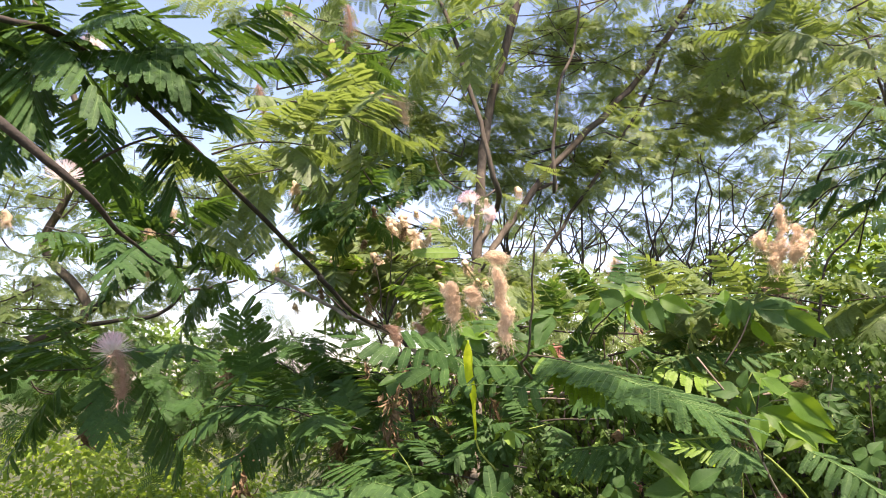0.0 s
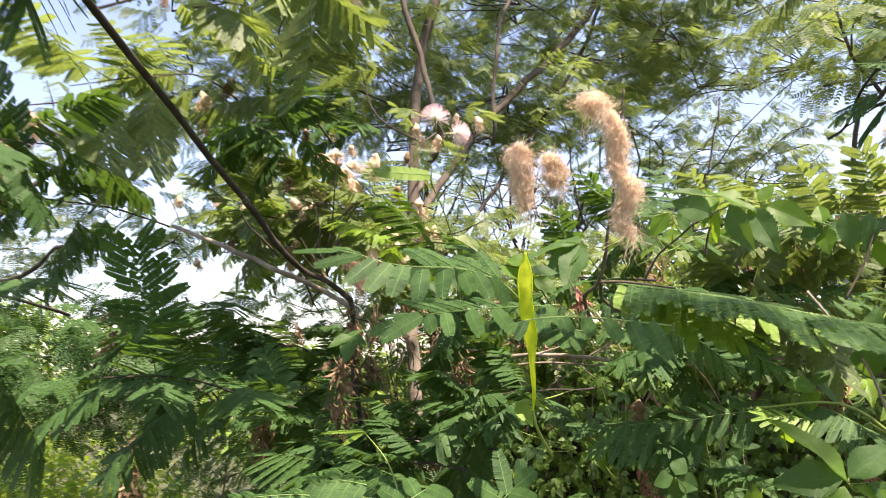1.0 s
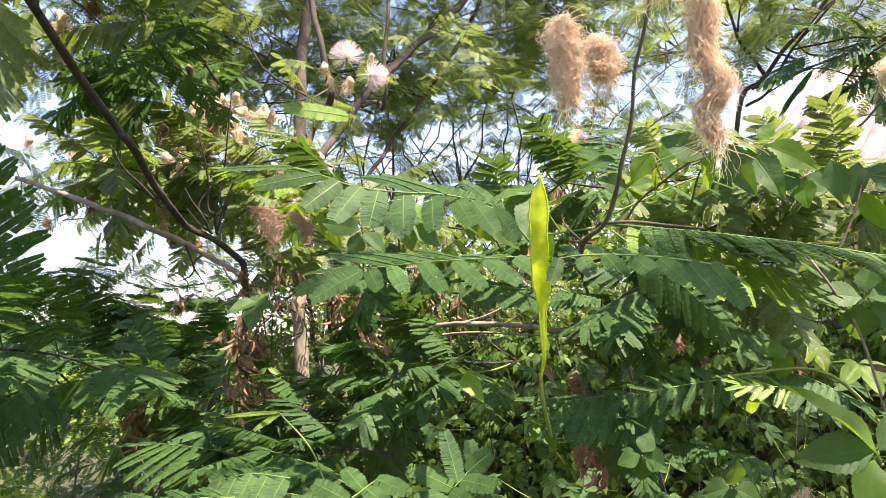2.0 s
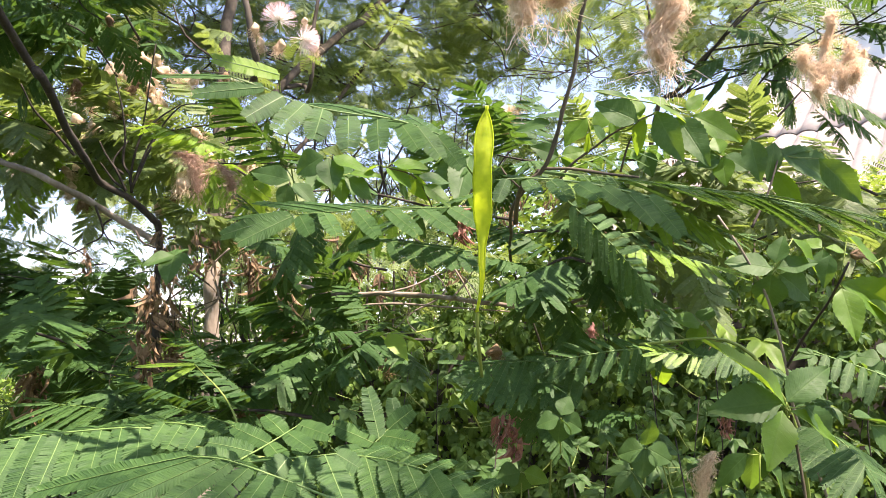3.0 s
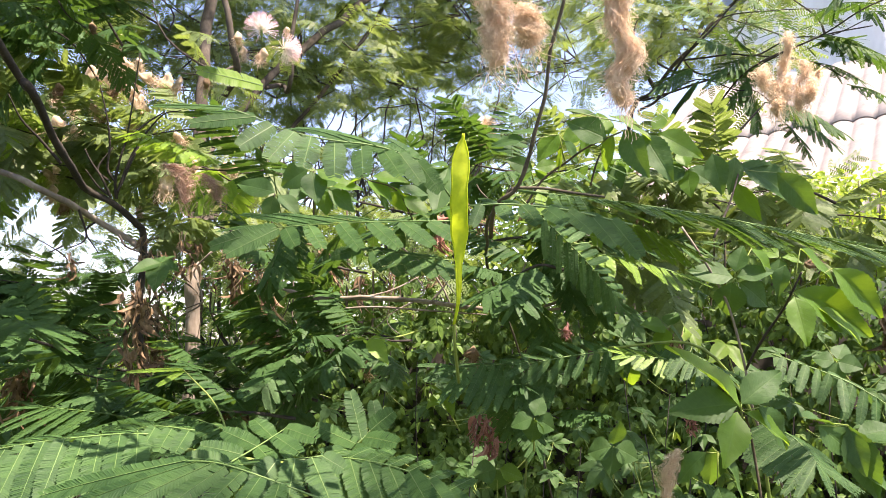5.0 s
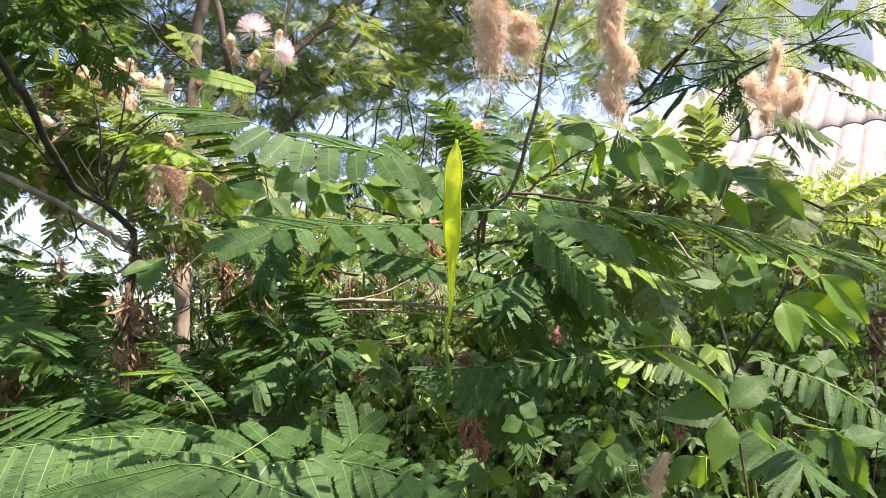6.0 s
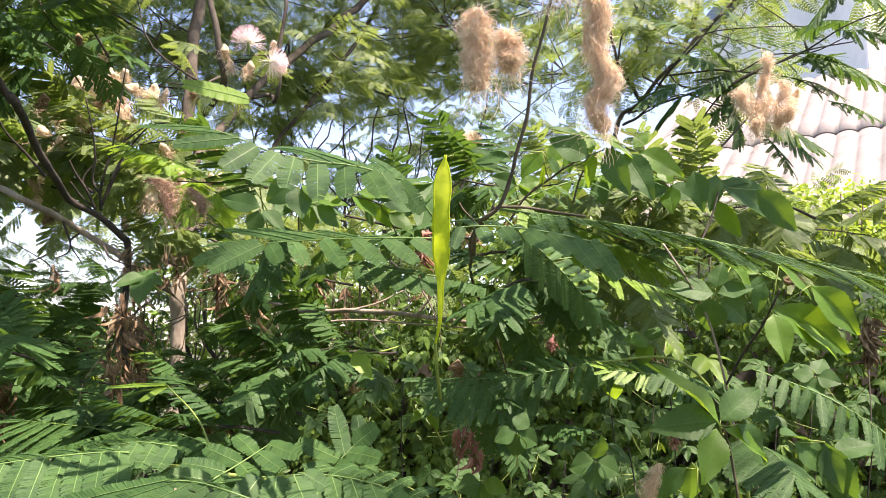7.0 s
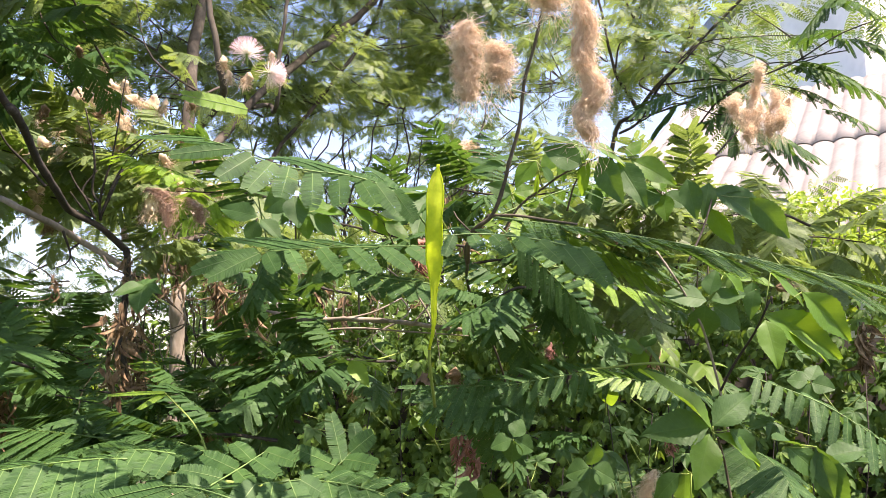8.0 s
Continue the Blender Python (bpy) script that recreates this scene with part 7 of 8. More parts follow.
    tube("stem", [(-0.001, 1.497, 1.642), (-0.007, 1.491, 1.665), (-0.004, 1.482, 1.685)], 0.0010, 0.0008, TWIG, ob, "", 5, 5, 0.08, 0.0030)
    tube("stem", [(0.176, 1.444, 1.627), (0.151, 1.431, 1.651), (0.122, 1.418, 1.689), (0.090, 1.432, 1.702)], 0.0010, 0.0008, TWIG, ob, "", 5, 5, 0.08, 0.0030)
    spread_leaf(ob, (0.293, 1.395, 1.727), (0.317, 1.419, 1.712), [
        ((0.295, 1.394, 1.727), (0.262, 1.398, 1.737), 0.021, (-0.66, -0.74, 0.14), LEAFLET),
        ((0.293, 1.395, 1.726), (0.268, 1.392, 1.703), 0.021, (-0.78, -0.22, 0.58), LEAFLET_LIT),
        ((0.297, 1.393, 1.727), (0.314, 1.377, 1.708), 0.021, (-0.89, 0.44, -0.10), LEAFLET),
        ((0.298, 1.392, 1.729), (0.321, 1.379, 1.734), 0.020, (-0.41, -0.84, 0.35), LEAFLET_LIT)], 31)
    spread_leaf(ob, (0.489, 1.331, 1.734), (0.519, 1.352, 1.711), [
        ((0.488, 1.331, 1.734), (0.467, 1.348, 1.726), 0.025, (-0.36, -0.83, 0.43), LEAFLET),
        ((0.490, 1.330, 1.733), (0.482, 1.319, 1.698), 0.025, (-0.86, -0.50, 0.10), LEAFLET_LIT),
        ((0.491, 1.330, 1.734), (0.512, 1.312, 1.719), 0.025, (-0.16, -0.98, 0.09), LEAFLET),
        ((0.488, 1.331, 1.737), (0.492, 1.342, 1.765), 0.020, (-0.57, -0.80, -0.16), LEAFLET_LIT)], 32)
    spread_leaf(ob, (0.404, 1.372, 1.741), (0.425, 1.398, 1.718), [
        ((0.403, 1.372, 1.741), (0.379, 1.381, 1.733), 0.022, (-0.31, -0.66, 0.68), LEAFLET_LIT),
        ((0.405, 1.372, 1.740), (0.403, 1.358, 1.709), 0.023, (-0.69, -0.47, 0.55), LEAFLET),
        ((0.406, 1.371, 1.741), (0.441, 1.375, 1.738), 0.022, (-0.83, -0.45, 0.33), LEAFLET_LIT)], 33)
    spread_leaf(ob, (0.311, 1.314, 1.759), (0.328, 1.342, 1.741), [
        ((0.310, 1.315, 1.759), (0.291, 1.322, 1.744), 0.022, (-0.17, -0.77, 0.62), LEAFLET_LIT),
        ((0.313, 1.314, 1.758), (0.322, 1.317, 1.731), 0.022, (-0.14, -0.69, 0.71), LEAFLET_LIT),
        ((0.314, 1.313, 1.761), (0.342, 1.320, 1.770), 0.018, (-0.69, -0.68, 0.25), LEAFLET)], 34)
    spread_leaf(ob, (0.526, 1.227, 1.612), (0.548, 1.256, 1.571), [
        ((0.525, 1.228, 1.612), (0.517, 1.247, 1.624), 0.020, (-0.13, -0.96, 0.24), LEAFLET_LIT),
        ((0.526, 1.227, 1.610), (0.513, 1.225, 1.582), 0.020, (-0.88, -0.38, 0.28), LEAFLET),
        ((0.528, 1.226, 1.612), (0.542, 1.210, 1.607), 0.020, (-0.24, -0.42, 0.88), LEAFLET_LIT)], 35)
    spread_leaf(ob, (0.675, 1.271, 1.488), (0.698, 1.299, 1.442), [
        ((0.673, 1.272, 1.488), (0.659, 1.291, 1.494), 0.025, (-0.58, -0.53, 0.62), LEAFLET),
        ((0.675, 1.271, 1.487), (0.662, 1.272, 1.458), 0.026, (-0.39, -0.65, 0.65), LEAFLET),
        ((0.677, 1.270, 1.488), (0.687, 1.245, 1.482), 0.026, (-0.66, -0.59, 0.47), LEAFLET),
        ((0.676, 1.270, 1.491), (0.697, 1.273, 1.513), 0.022, (-0.35, -0.48, 0.80), LEAFLET)], 36)
    spread_leaf(ob, (0.477, 1.364, 1.532), (0.498, 1.393, 1.487), [
        ((0.476, 1.364, 1.532), (0.439, 1.363, 1.537), 0.025, (-0.54, -0.64, 0.55), LEAFLET_LIT),
        ((0.477, 1.364, 1.530), (0.460, 1.362, 1.501), 0.025, (-0.74, -0.35, 0.57), LEAFLET_LIT),
        ((0.480, 1.362, 1.532), (0.512, 1.365, 1.513), 0.025, (-0.33, -0.54, 0.78), LEAFLET),
        ((0.478, 1.363, 1.534), (0.497, 1.368, 1.555), 0.022, (-0.86, -0.44, 0.26), LEAFLET)], 37)
    spread_leaf(ob, (0.467, 1.431, 1.487), (0.490, 1.460, 1.439), [
        ((0.466, 1.431, 1.487), (0.446, 1.447, 1.479), 0.025, (-0.46, -0.78, 0.42), LEAFLET),
        ((0.468, 1.430, 1.485), (0.487, 1.445, 1.453), 0.026, (-0.67, -0.53, 0.52), LEAFLET_LIT),
        ((0.469, 1.430, 1.487), (0.488, 1.412, 1.483), 0.025, (-0.73, -0.31, 0.60), LEAFLET)], 38)
    spread_leaf(ob, (0.302, 1.409, 1.421), (0.321, 1.440, 1.376), [
        ((0.300, 1.410, 1.421), (0.278, 1.424, 1.414), 0.025, (-0.18, -0.70, 0.69), LEAFLET),
        ((0.302, 1.409, 1.420), (0.303, 1.418, 1.390), 0.025, (-0.43, -0.68, 0.59), LEAFLET),
        ((0.304, 1.408, 1.421), (0.330, 1.403, 1.407), 0.025, (-0.74, -0.53, 0.41), LEAFLET),
        ((0.302, 1.409, 1.424), (0.315, 1.410, 1.445), 0.021, (-0.14, -0.64, 0.76), LEAFLET)], 39)
    spread_leaf(ob, (0.357, 1.329, 1.394), (0.379, 1.358, 1.350), [
        ((0.356, 1.330, 1.394), (0.335, 1.349, 1.387), 0.026, (-0.37, -0.80, 0.47), LEAFLET),
        ((0.357, 1.329, 1.393), (0.351, 1.328, 1.363), 0.026, (-0.33, -0.61, 0.72), LEAFLET),
        ((0.359, 1.328, 1.394), (0.380, 1.314, 1.381), 0.026, (-0.64, -0.67, 0.38), LEAFLET),
        ((0.357, 1.329, 1.397), (0.351, 1.307, 1.422), 0.022, (-0.18, -0.87, 0.46), LEAFLET)], 40)
    spread_leaf(ob, (0.370, 1.614, 1.324), (0.388, 1.645, 1.276), [
        ((0.368, 1.614, 1.324), (0.336, 1.622, 1.317), 0.034, (0.15, -0.85, 0.50), LEAFLET),
        ((0.371, 1.613, 1.323), (0.376, 1.632, 1.286), 0.034, (-0.37, -0.90, 0.22), LEAFLET),
        ((0.373, 1.612, 1.324), (0.402, 1.594, 1.313), 0.034, (-0.21, -0.59, 0.78), LEAFLET_LIT)], 43)
    f = (-0.35, -0.75, 0.55)
    up = (-0.2, -0.3, 1)
    palmate_leaf(ob, (0.207, 1.453, 1.733), (0.260, 1.490, 1.683), [
        ((0.145, 1.436, 1.684), 1.0, f), ((0.120, 1.466, 1.723), 1.0, up), ((0.165, 1.405, 1.671), 1.0, f), ((0.187, 1.516, 1.759), 0.9, up)], 9)
    palmate_leaf(ob, (0.056, 1.533, 1.719), (0.071, 1.567, 1.673), [
        ((0.017, 1.502, 1.685), 1.2, f), ((0.051, 1.463, 1.678), 1.2, f), ((0.018, 1.540, 1.727), 1.0, up), ((0.101, 1.542, 1.732), 1.0, up)], 10)
    palmate_leaf(ob, (-0.106, 1.691, 1.619), (-0.068, 1.731, 1.596), [
        ((-0.166, 1.667, 1.604), 1.1, f), ((-0.127, 1.619, 1.566), 1.1, f), ((-0.078, 1.655, 1.606), 1.1, f), ((-0.127, 1.765, 1.645), 1.0, up), ((-0.077, 1.739, 1.649), 1.0, up)], 11, None, 0.62)
    palmate_leaf(ob, (0.120, 1.499, 1.517), (0.216, 1.538, 1.531), [
        ((0.126, 1.454, 1.494), 1.0, f), ((0.095, 1.512, 1.517), 0.9, up), ((0.176, 1.504, 1.513), 0.9, up)], 12, LEAFLET_BRIGHT)
    palmate_leaf(ob, (0.652, 1.429, 1.510), (0.666, 1.429, 1.464), [((0.601, 1.414, 1.483), 0.9, f), ((0.644, 1.382, 1.475), 0.9, f), ((0.685, 1.411, 1.514), 0.9, up), ((0.637, 1.458, 1.519), 0.9, up)], 21, LEAFLET_BRIGHT)
    palmate_leaf(ob, (0.638, 1.488, 1.540), (0.668, 1.480, 1.497), [((0.581, 1.466, 1.506), 0.9, f), ((0.619, 1.448, 1.498), 0.9, f), ((0.603, 1.506, 1.545), 0.9, up)], 22, LEAFLET_BRIGHT)
    palmate_leaf(ob, (-0.047, 2.246, 1.513), (0.009, 2.283, 1.453), [((-0.016, 2.232, 1.495), 0.7, f), ((-0.076, 2.265, 1.490), 0.8, f)], 16, LEAFLET_BRIGHT)
    palmate_leaf(ob, (-0.106, 2.174, 1.444), (-0.059, 2.216, 1.381), [((-0.139, 2.190, 1.450), 0.8, f), ((-0.119, 2.163, 1.409), 0.8, f)], 17, LEAFLET_BRIGHT)
    palmate_leaf(ob, (0.242, 1.538, 1.444), (0.289, 1.580, 1.388), [((0.210, 1.523, 1.428), 1.0, f), ((0.243, 1.508, 1.417), 1.0, f), ((0.220, 1.547, 1.459), 0.9, up)], 18, LEAFLET_LIT)
    return ob


near_creeper()


def creeper_fill():
    """Creeper shoots standing before the wall."""
    rng = random.Random(90)
    spots = [(0.768, 2.085, 1.303), (0.843, 1.934, 1.292), (1.093, 2.028, 1.317), (0.668, 1.803, 1.257), (0.862, 2.359, 1.416), (0.712, 1.663, 1.276), (0.603, 2.383, 1.393), (1.247, 1.701, 1.436), (1.260, 1.584, 1.419), (1.040, 1.900, 1.573), (0.992, 2.043, 1.549), (1.257, 1.811, 1.431), (0.562, 2.515, 1.416), (0.544, 1.976, 1.284)]
    for k, s in enumerate(spots):
        s = Vector(s)
        ob = thing("creeper", (s.x, s.y, 0), "low creeper shoot with toothed green leaves", "creeper", "creepers")
        top = s + Vector((0, 0, 0.06))
        tube("stem", [(s.x + 0.05, s.y + 0.08, -0.02), (s.x - 0.02, s.y, s.z * 0.5), top], 0.0022, 0.0012, BARK_DARK, ob, "", 5, 5, 0.05, 0.035, rng)
        for i in range(7):
            hub = s + Vector((rng.gauss(0, 0.09), rng.gauss(0, 0.08), rng.gauss(-0.03, 0.08)))
            long = rng.uniform(0.036, 0.062)
            face = Vector((rng.gauss(-0.3, 0.3), rng.gauss(-0.6, 0.3), 1)).normalized()
            a0 = rng.uniform(0, 6.28)
            side = face.orthogonal().normalized()
            rows = []
            for j in range(5):
                d = Matrix.Rotation(a0 + radians((j - 2) * 52), 3, face) @ side
                rows.append((hub + d * long * (1 - 0.1 * abs(j - 2)) - face * long * 0.15, 1.0, face))
            palmate_leaf(ob, hub, hub.lerp(Vector((s.x, s.y, s.z - 0.1)), 0.6), rows, k * 9 + i)


creeper_fill()


# ---- bare dry twigs ----
for i, pts in enumerate([
    [(0.008, 2.017, 1.602), (0.005, 2.010, 1.567), (0.026, 2.019, 1.520), (0.005, 2.045, 1.477)],
    [(-0.013, 1.999, 1.616), (-0.010, 2.009, 1.582), (-0.046, 2.065, 1.545), (-0.032, 2.043, 1.484)],
    [(-0.057, 2.226, 1.659), (-0.069, 2.213, 1.602), (-0.102, 2.265, 1.539), (-0.113, 2.265, 1.508)],
    [(0.372, 1.877, 1.664), (0.400, 1.856, 1.611), (0.415, 1.850, 1.571), (0.430, 1.856, 1.518)],
    [(-0.013, 2.441, 1.668), (0.043, 2.400, 1.611), (0.056, 2.439, 1.556), (0.046, 2.435, 1.482)],
    [(0.159, 2.006, 1.639), (0.162, 2.015, 1.600), (0.169, 2.047, 1.560), (0.173, 1.953, 1.526)],
    [(0.162, 2.314, 1.746), (0.185, 2.308, 1.679), (0.188, 2.324, 1.614), (0.184, 2.345, 1.562)],
    [(0.041, 2.223, 1.693), (0.014, 2.264, 1.653), (0.023, 2.250, 1.618), (-0.000, 2.258, 1.555)],
    [(0.287, 2.493, 1.680), (0.295, 2.497, 1.638), (0.272, 2.544, 1.565), (0.229, 2.612, 1.528)],
    [(0.483, 2.308, 1.757), (0.576, 2.289, 1.687), (0.613, 2.256, 1.643), (0.648, 2.240, 1.604)],
    [(0.256, 2.137, 1.682), (0.271, 2.151, 1.629), (0.257, 2.155, 1.581), (0.237, 2.114, 1.531)],
    [(0.100, 2.034, 1.683), (0.117, 2.064, 1.655), (0.096, 1.994, 1.600), (0.133, 2.038, 1.560)],
    [(-0.010, 2.483, 1.627), (-0.056, 2.511, 1.584), (-0.044, 2.556, 1.517), (-0.047, 2.522, 1.455)],
    [(0.550, 2.324, 1.672), (0.575, 2.316, 1.622), (0.483, 2.344, 1.568), (0.547, 2.324, 1.508)],
    [(0.332, 2.333, 1.629), (0.334, 2.400, 1.589), (0.282, 2.436, 1.514), (0.267, 2.415, 1.451)],
    [(0.507, 2.350, 1.682), (0.481, 2.311, 1.614), (0.492, 2.402, 1.558), (0.420, 2.406, 1.508)],
]):
    twig = thing("dry_twig", pts[0], "thin bare brown twig hanging among the shoots", "twig", "dry twigs")
    tube("stem", pts, 0.0022, 0.0008, (TWIG, BARK_PALE)[i % 2], twig, "", 5, 6, 0.15, 0.012)
    tube("side_twig", [pts[1], Vector(pts[1]).lerp(Vector(pts[3]), 0.4) + Vector((0.03 * (-1) ** i, 0, 0.02)), Vector(pts[2]) + Vector((0.05 * (-1) ** i, 0.02, -0.01))], 0.0012, 0.0006, TWIG, twig, "", 5, 5, 0.1, 0.008)

# ---- flowers ----
silk_flower(Vector((0.104, 1.894, 2.030)), (0.75, -0.35, -0.1), "open silk flower with white and pink stamens", 1, 0.027, 460)
silk_flower(Vector((0.066, 1.915, 2.066)), (-0.1, -0.1, 1), "open silk flower with pale pink stamens", 2, 0.03)
silk_flower(Vector((-0.431, 0.881, 1.848)), (0.1, -0.3, 1), "faded pink silk flower on a thin twig", 3, 0.021, 200)
silk_flower(Vector((-0.569, 1.189, 2.160)), (0.1, -0.5, 0.8), "pale silk flower against the sky", 4, 0.022)
silk_flower(Vector((-0.399, 1.270, 2.174)), (0.1, -0.5, 0.8), "pale silk flower against the sky", 5, 0.022)
silk_flower(Vector((-0.487, 1.158, 1.658)), (-0.2, -0.2, 0.9), "faded pink silk flower over dark leaves", 6, 0.03)
for i, (p, d, s) in enumerate([
        ((0.028, 1.938, 2.065), (0.1, 0, -1), 0.030), ((0.038, 1.936, 2.039), (0.2, 0, -1), 0.029), ((0.073, 1.919, 2.035), (-0.3, 0, -0.9), 0.036), ((0.107, 1.897, 2.073), (0.1, 0, -1), 0.022),
        ((-0.141, 2.311, 2.119), (0.6, 0, -1), 0.036), ((-0.116, 2.305, 2.070), (0.3, 0, -1), 0.032), ((-0.156, 2.323, 2.088), (-0.4, 0, -1), 0.036), ((-0.201, 2.410, 2.044), (0.5, 0, -1), 0.036), ((-0.103, 2.304, 2.040), (0, 0, -1), 0.029),
        ((-0.170, 2.452, 2.040), (-0.5, 0, -0.8), 0.036), ((-0.166, 2.205, 2.077), (0.3, 0, -0.8), 0.050), ((-0.116, 2.210, 2.052), (0.8, 0, -0.3), 0.043), ((-0.283, 1.947, 2.376), (0.3, 0, -1), 0.043),
        ((-0.824, 2.010, 1.980), (0.3, 0, -1), 0.050), ((-0.771, 2.013, 1.966), (0.3, 0, -1), 0.043), ((-0.430, 2.082, 2.178), (0.3, 0, -1), 0.043), ((-0.431, 2.093, 2.114), (0.3, 0, -1), 0.036), ((-0.948, 1.600, 1.989), (0.1, 0, -1), 0.043)]):
    withered_flower(Vector(p), d, s * 0.8, "withered cream silk flower hanging from a twig", i)
withered_flower(Vector((-0.206, 2.118, 2.108)), (0.1, 0, -1), 0.03, "small brown withered flower hanging from a thread", 60, DEAD)
withered_flower(Vector((0.372, 1.689, 1.505)), (-0.1, 0, -1), 0.035, "brown withered flower on a hanging thread", 61, DEAD)
withered_flower(Vector((0.257, 1.866, 1.482)), (0.2, 0.5, -0.5), 0.035, "grey-brown withered flower among dark leaves", 62, DEAD)
withered_flower(Vector((0.863, 2.109, 1.555)), (-0.1, 0, -1), 0.032, "red withered flower among the creeper", 63, DEAD_RED)
withered_flower(Vector((0.527, 1.195, 1.602)), (1, 0, 0.1), 0.02, "brown dry bud beside the creeper", 64, DEAD)

rng_dry = random.Random(404)
CLUSTERS = [((-0.327, 2.761, 2.065), (0.12, 0.1, 0.06), 8), ((-0.089, 2.527, 2.091), (0.1, 0.1, 0.08), 8), ((-0.321, 2.772, 1.963), (0.1, 0.1, 0.05), 6), ((-0.219, 2.471, 2.079), (0.13, 0.1, 0.07), 7), ((-0.306, 2.654, 1.934), (0.1, 0.1, 0.06), 4), ((0.033, 2.363, 1.936), (0.08, 0.1, 0.05), 7), ((-0.494, 2.084, 2.162), (0.12, 0.15, 0.12), 3), ((-0.264, 2.019, 2.540), (0.1, 0.1, 0.12), 3)]
for mid, spread, count in CLUSTERS:
    for i in range(count):
        p = Vector(mid) + Vector((rng_dry.gauss(0, spread[0]), rng_dry.gauss(0, spread[1]), rng_dry.gauss(0, spread[2])))
        withered_flower(p, (rng_dry.gauss(0, 0.4), rng_dry.gauss(0, 0.3), -1), rng_dry.uniform(0.025, 0.042), "small withered cream flower among the leaves", 500 + i, rng_dry.choice((WITHERED, WITHERED, DEAD)))

for i, (p, d, s) in enumerate([
        ((-0.381, 2.784, 2.094), (-0.9, 0.1, -1), 0.060),
        ((-0.330, 2.708, 2.057), (-0.2, -0.1, -1), 0.055),
        ((-0.282, 2.736, 2.086), (0.6, 0.0, -1), 0.050),
        ((-0.234, 2.662, 2.043), (-0.2, 0.5, -1), 0.050),
        ((-0.383, 2.795, 2.021), (-0.3, -0.4, -1), 0.060),
        ((-0.339, 2.723, 1.973), (-0.8, -0.2, -1), 0.050),
        ((-0.205, 2.573, 2.180), (0.4, 0.3, -1), 0.055),
        ((-0.172, 2.560, 2.152), (0.7, 0.6, -1), 0.060),
        ((-0.136, 2.491, 2.115), (1.0, 0.2, -1), 0.050),
        ((-0.111, 2.483, 2.081), (0.8, 0.2, -1), 0.055),
        ((-0.091, 2.476, 2.055), (-0.3, 0.3, -1), 0.050),
        ((-0.150, 2.544, 2.187), (0.1, -0.0, -1), 0.050),
        ((-0.193, 2.580, 2.084), (1.2, 0.2, -1), 0.045),
        ((-0.031, 2.489, 2.159), (-0.3, -0.0, -1), 0.050),
        ((-0.387, 2.804, 1.971), (1.4, -0.1, -1), 0.050),
        ((-0.021, 2.182, 1.893), (0.5, 0.2, -1), 0.040),
        ((0.002, 2.175, 1.858), (0.3, 0.2, -1), 0.045),
        ((-0.049, 2.202, 1.847), (-0.3, -0.1, -1), 0.045),
        ((0.024, 2.169, 1.824), (-0.1, -0.1, -1), 0.040),
        ((-0.073, 2.320, 1.893), (0.5, 0.5, -1), 0.040),
]):
    withered_flower(Vector(p), d, s, "large withered cream flower hanging in the sun", 800 + i, WITHERED)

# ---- dry tassels ----
tassel([(0.018, 1.015, 1.740), (0.018, 1.017, 1.725), (0.021, 1.019, 1.708), (0.022, 1.021, 1.689)], (0.0066, 0.0085, 0.0068, 0.0096), "peach-brown bundle of dry matted stamens", 3000, 1)
tassel([(0.044, 1.025, 1.735), (0.049, 1.025, 1.721), (0.049, 1.027, 1.708)], (0.006, 0.0095, 0.006), "peach-brown bundle of dry matted stamens", 2000, 2)
tassel([(0.075, 0.972, 1.752), (0.081, 0.972, 1.731), (0.080, 0.976, 1.711), (0.090, 0.974, 1.692), (0.083, 0.980, 1.676), (0.089, 0.980, 1.660)], (0.006, 0.0065, 0.0048, 0.0062, 0.0055, 0.0066), "long peach-brown bundle of dry matted stamens", 4500, 3)
tassel([(0.077, 1.012, 1.780), (0.080, 1.012, 1.771), (0.082, 1.012, 1.762)], (0.009, 0.015, 0.01), "peach-brown bundle of dry matted stamens", 900, 4)
for i, (a, b, c, r) in enumerate([
        ((0.544, 1.215, 1.886), (0.543, 1.213, 1.869), (0.547, 1.218, 1.856), 0.0048),
        ((0.543, 1.219, 1.860), (0.556, 1.232, 1.848), (0.539, 1.226, 1.825), 0.0048),
        ((0.522, 1.231, 1.846), (0.514, 1.229, 1.827), (0.523, 1.235, 1.814), 0.0075),
        ((0.533, 1.228, 1.827), (0.539, 1.233, 1.811), (0.543, 1.228, 1.792), 0.0082),
        ((0.552, 1.219, 1.833), (0.547, 1.225, 1.816), (0.549, 1.225, 1.798), 0.0055),
        ((0.563, 1.210, 1.852), (0.567, 1.208, 1.836), (0.559, 1.216, 1.822), 0.0055),
        ((0.575, 1.207, 1.831), (0.564, 1.202, 1.811), (0.572, 1.213, 1.799), 0.0075),
        ((0.559, 1.216, 1.823), (0.558, 1.214, 1.806), (0.563, 1.219, 1.791), 0.0068),
        ((0.544, 1.225, 1.813), (0.531, 1.225, 1.795), (0.540, 1.231, 1.783), 0.0048),
        ((0.582, 1.202, 1.840), (0.591, 1.215, 1.835), (0.576, 1.208, 1.821), 0.0041)]):
    tassel([a, b, c], (r * 0.5, r * 1.25, r * 1.1, r * 0.6), "pale tan tuft of dry matted stamens against the roof", 800, 30 + i, 26)
tassel([(-0.119, 1.566, 1.726), (-0.102, 1.559, 1.716), (-0.095, 1.561, 1.681)], (0.012, 0.015, 0.01), "brown bundle of dry matted stamens", 900, 8, 30, FIBRE_BROWN)
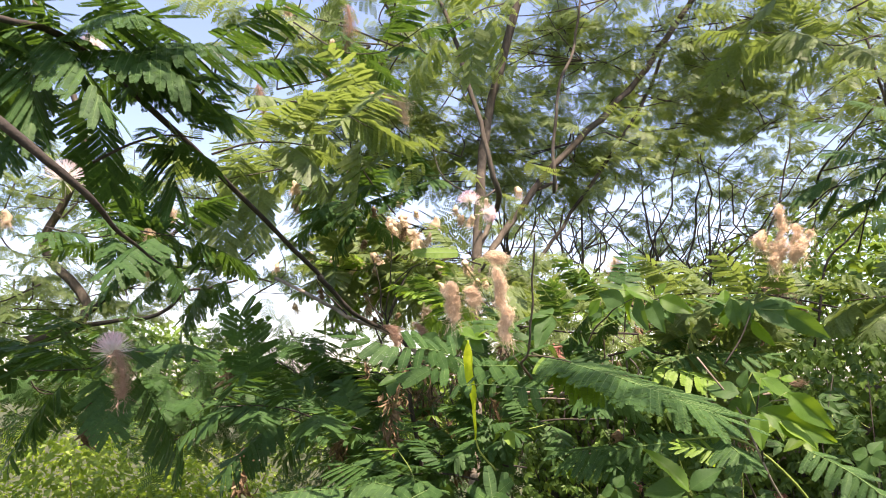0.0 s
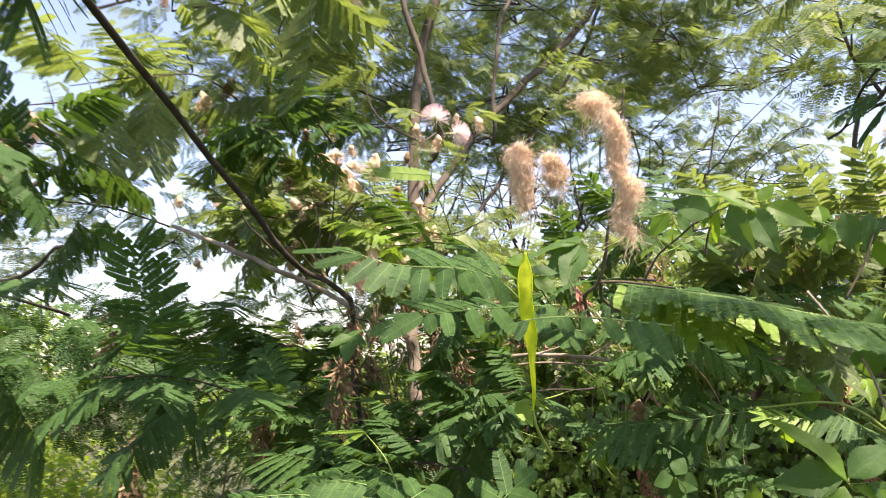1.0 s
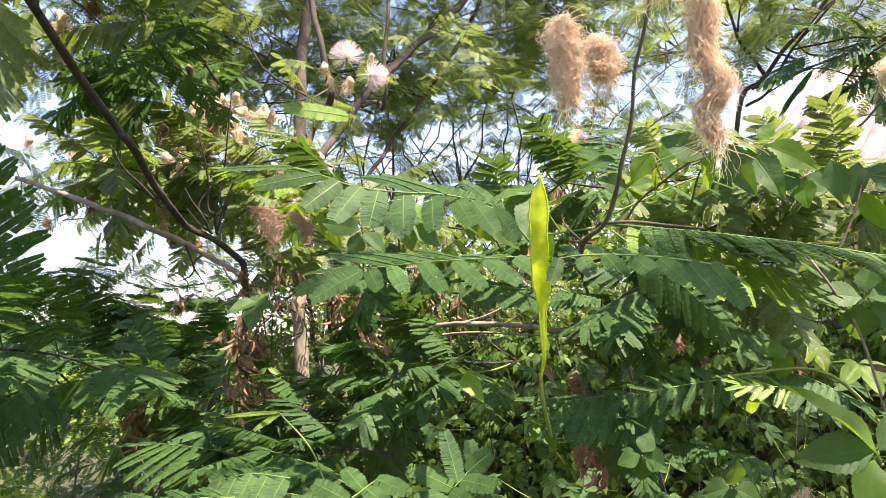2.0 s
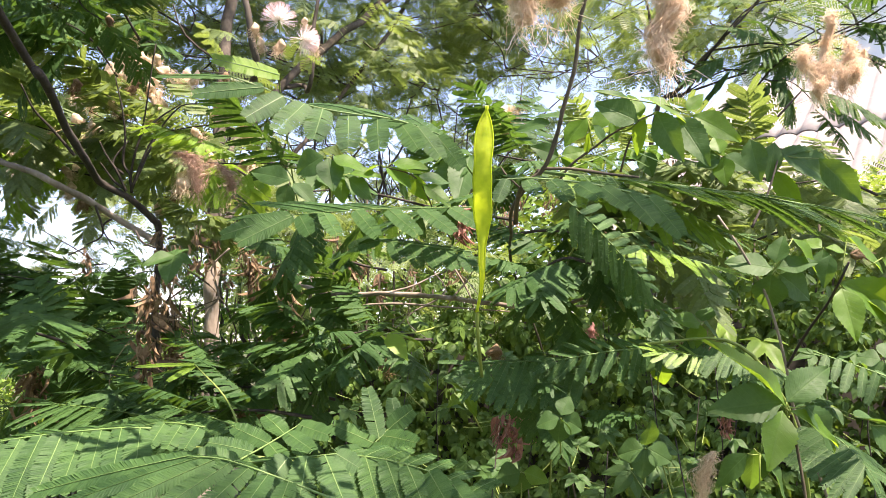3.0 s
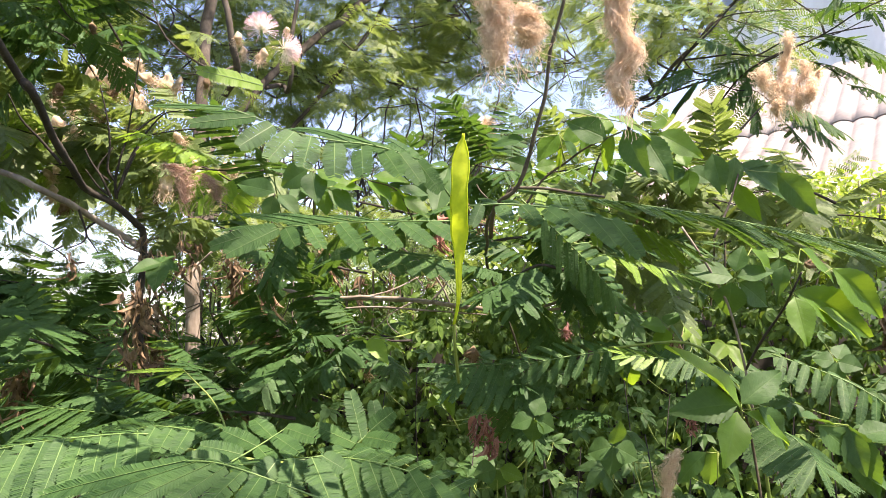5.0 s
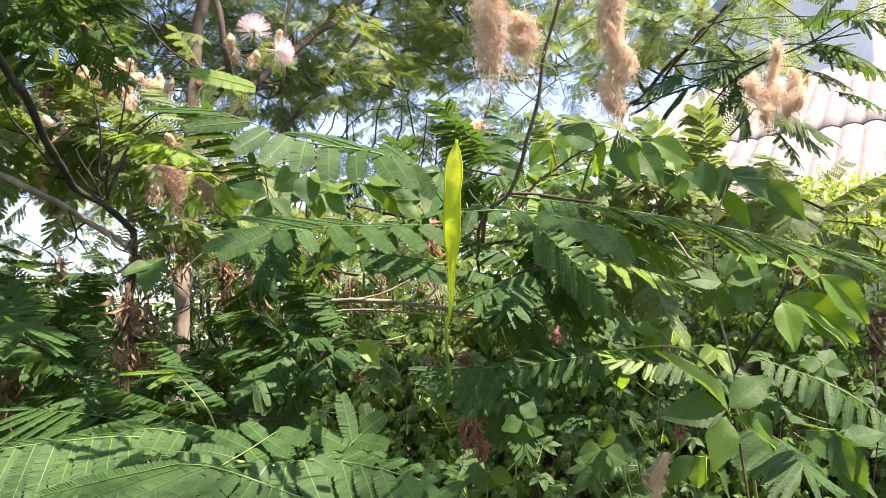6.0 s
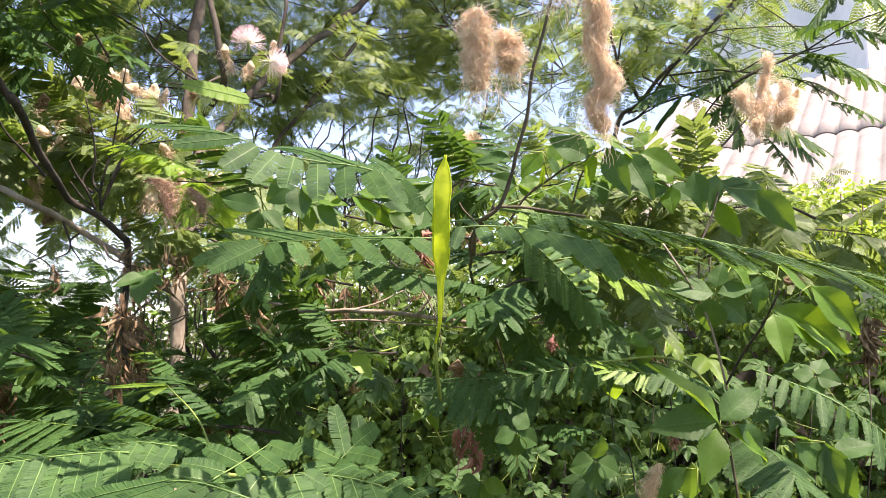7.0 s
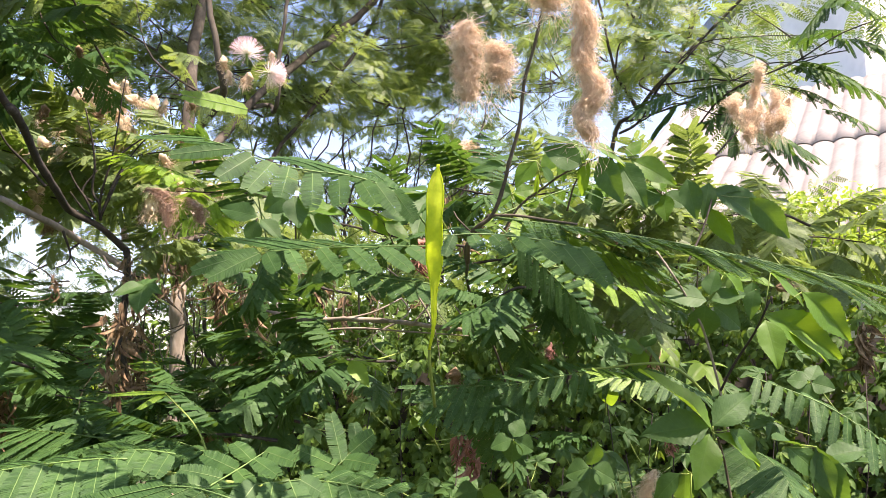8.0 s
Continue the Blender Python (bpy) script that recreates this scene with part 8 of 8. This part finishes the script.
tassel([(-0.063, 1.649, 1.737), (-0.048, 1.644, 1.721), (-0.044, 1.645, 1.702)], (0.008, 0.012, 0.008), "brown bundle of dry matted stamens", 600, 9, 30, FIBRE_BROWN)
tassel([(-0.180, 1.853, 2.344), (-0.115, 1.857, 2.322), (-0.094, 1.868, 2.264)], (0.016, 0.03, 0.016), "pink-brown bundle of dry matted stamens", 900, 10)
tassel([(-0.460, 1.107, 1.660), (-0.452, 1.113, 1.628), (-0.453, 1.119, 1.592)], (0.014, 0.018, 0.012), "brown bundle of dry matted stamens", 700, 11, 30, FIBRE_BROWN)

tassel([(-0.764, 1.904, 2.006), (-0.756, 1.915, 1.948), (-0.765, 1.926, 1.884)], (0.02, 0.028, 0.02), "cream bundle of dry matted stamens", 900, 12)
tassel([(-0.746, 1.990, 2.094), (-0.739, 1.997, 2.056), (-0.747, 2.004, 2.018)], (0.012, 0.02, 0.012), "cream bundle of dry matted stamens", 500, 13)
tassel([(-0.504, 1.938, 2.408), (-0.490, 1.946, 2.363), (-0.483, 1.956, 2.310)], (0.012, 0.018, 0.012), "tan bundle of dry matted stamens", 500, 14, 20, FIBRE_BROWN)
tassel([(0.369, 1.640, 1.873), (0.374, 1.644, 1.849), (0.368, 1.649, 1.825)], (0.014, 0.026, 0.012), "pale pink-brown bundle of dry matted stamens", 600, 15)
tassel([(-0.242, 1.812, 2.567), (-0.236, 1.821, 2.516), (-0.251, 1.832, 2.452)], (0.014, 0.022, 0.014), "brown bundle of dry matted stamens", 500, 16, 20, FIBRE_BROWN)

tassel([(0.461, 1.335, 1.384), (0.453, 1.343, 1.356), (0.452, 1.348, 1.319)], (0.006, 0.012, 0.007), "tan bundle of dry matted stamens in the undergrowth", 900, 17, 20)

# ---- dead leaf bunches ----
for i, (p, long, wide, mat_, lab) in enumerate([
        ((0.080, 2.153, 1.677), 0.11, 0.022, DEAD, "brown bunch of dead leaves on a twig"), ((0.133, 2.131, 1.649), 0.17, 0.03, DEAD, "long brown bunch of dead leaves"),
        ((-0.055, 2.463, 1.601), 0.2, 0.035, DEAD, "long brown bunch of dead leaves"), ((-0.089, 2.483, 1.588), 0.16, 0.03, DEAD, "brown bunch of dead leaves on a twig"),
        ((-0.035, 2.459, 1.563), 0.14, 0.03, DEAD, "brown bunch of dead leaves on a twig"), ((-0.280, 2.032, 1.470), 0.09, 0.03, DEAD, "brown bunch of dead leaves on a twig"),
        ((0.386, 1.675, 1.402), 0.07, 0.035, DEAD_RED, "red-brown bunch of dead leaves among the creeper"), ((0.045, 1.869, 1.437), 0.06, 0.02, DEAD, "tan tuft of dead leaves"),
        ((0.017, 1.887, 1.415), 0.05, 0.03, DEAD, "tan tuft of dead leaves"),
        ((0.578, 1.460, 1.556), 0.06, 0.014, DEAD, "thin tan bunch of dead leaves"), ((0.562, 1.475, 1.510), 0.03, 0.03, DEAD, "tan tuft of dead leaves"),
        ((0.223, 1.510, 1.683), 0.05, 0.016, DEAD_RED, "small red-brown bunch of dead leaves"), ((-0.128, 1.784, 1.593), 0.16, 0.03, DEAD, "long brown bunch of dead leaves"),
        ((-0.527, 2.007, 1.451), 0.14, 0.03, DEAD, "tan bunch of dead leaves"), ((-0.616, 1.371, 1.593), 0.09, 0.02, DEAD, "tan bunch of dead leaves"),
        ((-0.552, 1.963, 1.695), 0.1, 0.03, DEAD, "brown bunch of dead leaves on a twig"), ((0.614, 1.465, 1.406), 0.03, 0.015, DEAD_RED, "small pink-brown scrap of dead leaves"),
        ((1.051, 1.438, 1.581), 0.09, 0.016, DEAD, "brown bunch of dead leaves on a twig")]):
    dead_bunch(Vector(p), long, wide * 0.8, lab, 200 + i, 40, mat_)

for mid, spread, count in [((0.677, 1.655, 1.789), (0.1, 0.12, 0.03), 9), ((0.491, 1.809, 1.788), (0.1, 0.1, 0.03), 6), ((0.128, 2.350, 1.717), (0.08, 0.1, 0.05), 7), ((-0.083, 2.606, 1.510), (0.06, 0.1, 0.06), 8), ((0.335, 2.021, 1.682), (0.1, 0.1, 0.04), 6), ((-0.102, 1.976, 1.662), (0.1, 0.1, 0.06), 6)]:
    for i in range(count):
        p = Vector(mid) + Vector((rng_dry.gauss(0, spread[0]), rng_dry.gauss(0, spread[1]), rng_dry.gauss(0, spread[2])))
        dead_bunch(p, rng_dry.uniform(0.04, 0.09), rng_dry.uniform(0.01, 0.02), "small tan tuft of dead leaves among the shoots", 700 + i, 14, DEAD)
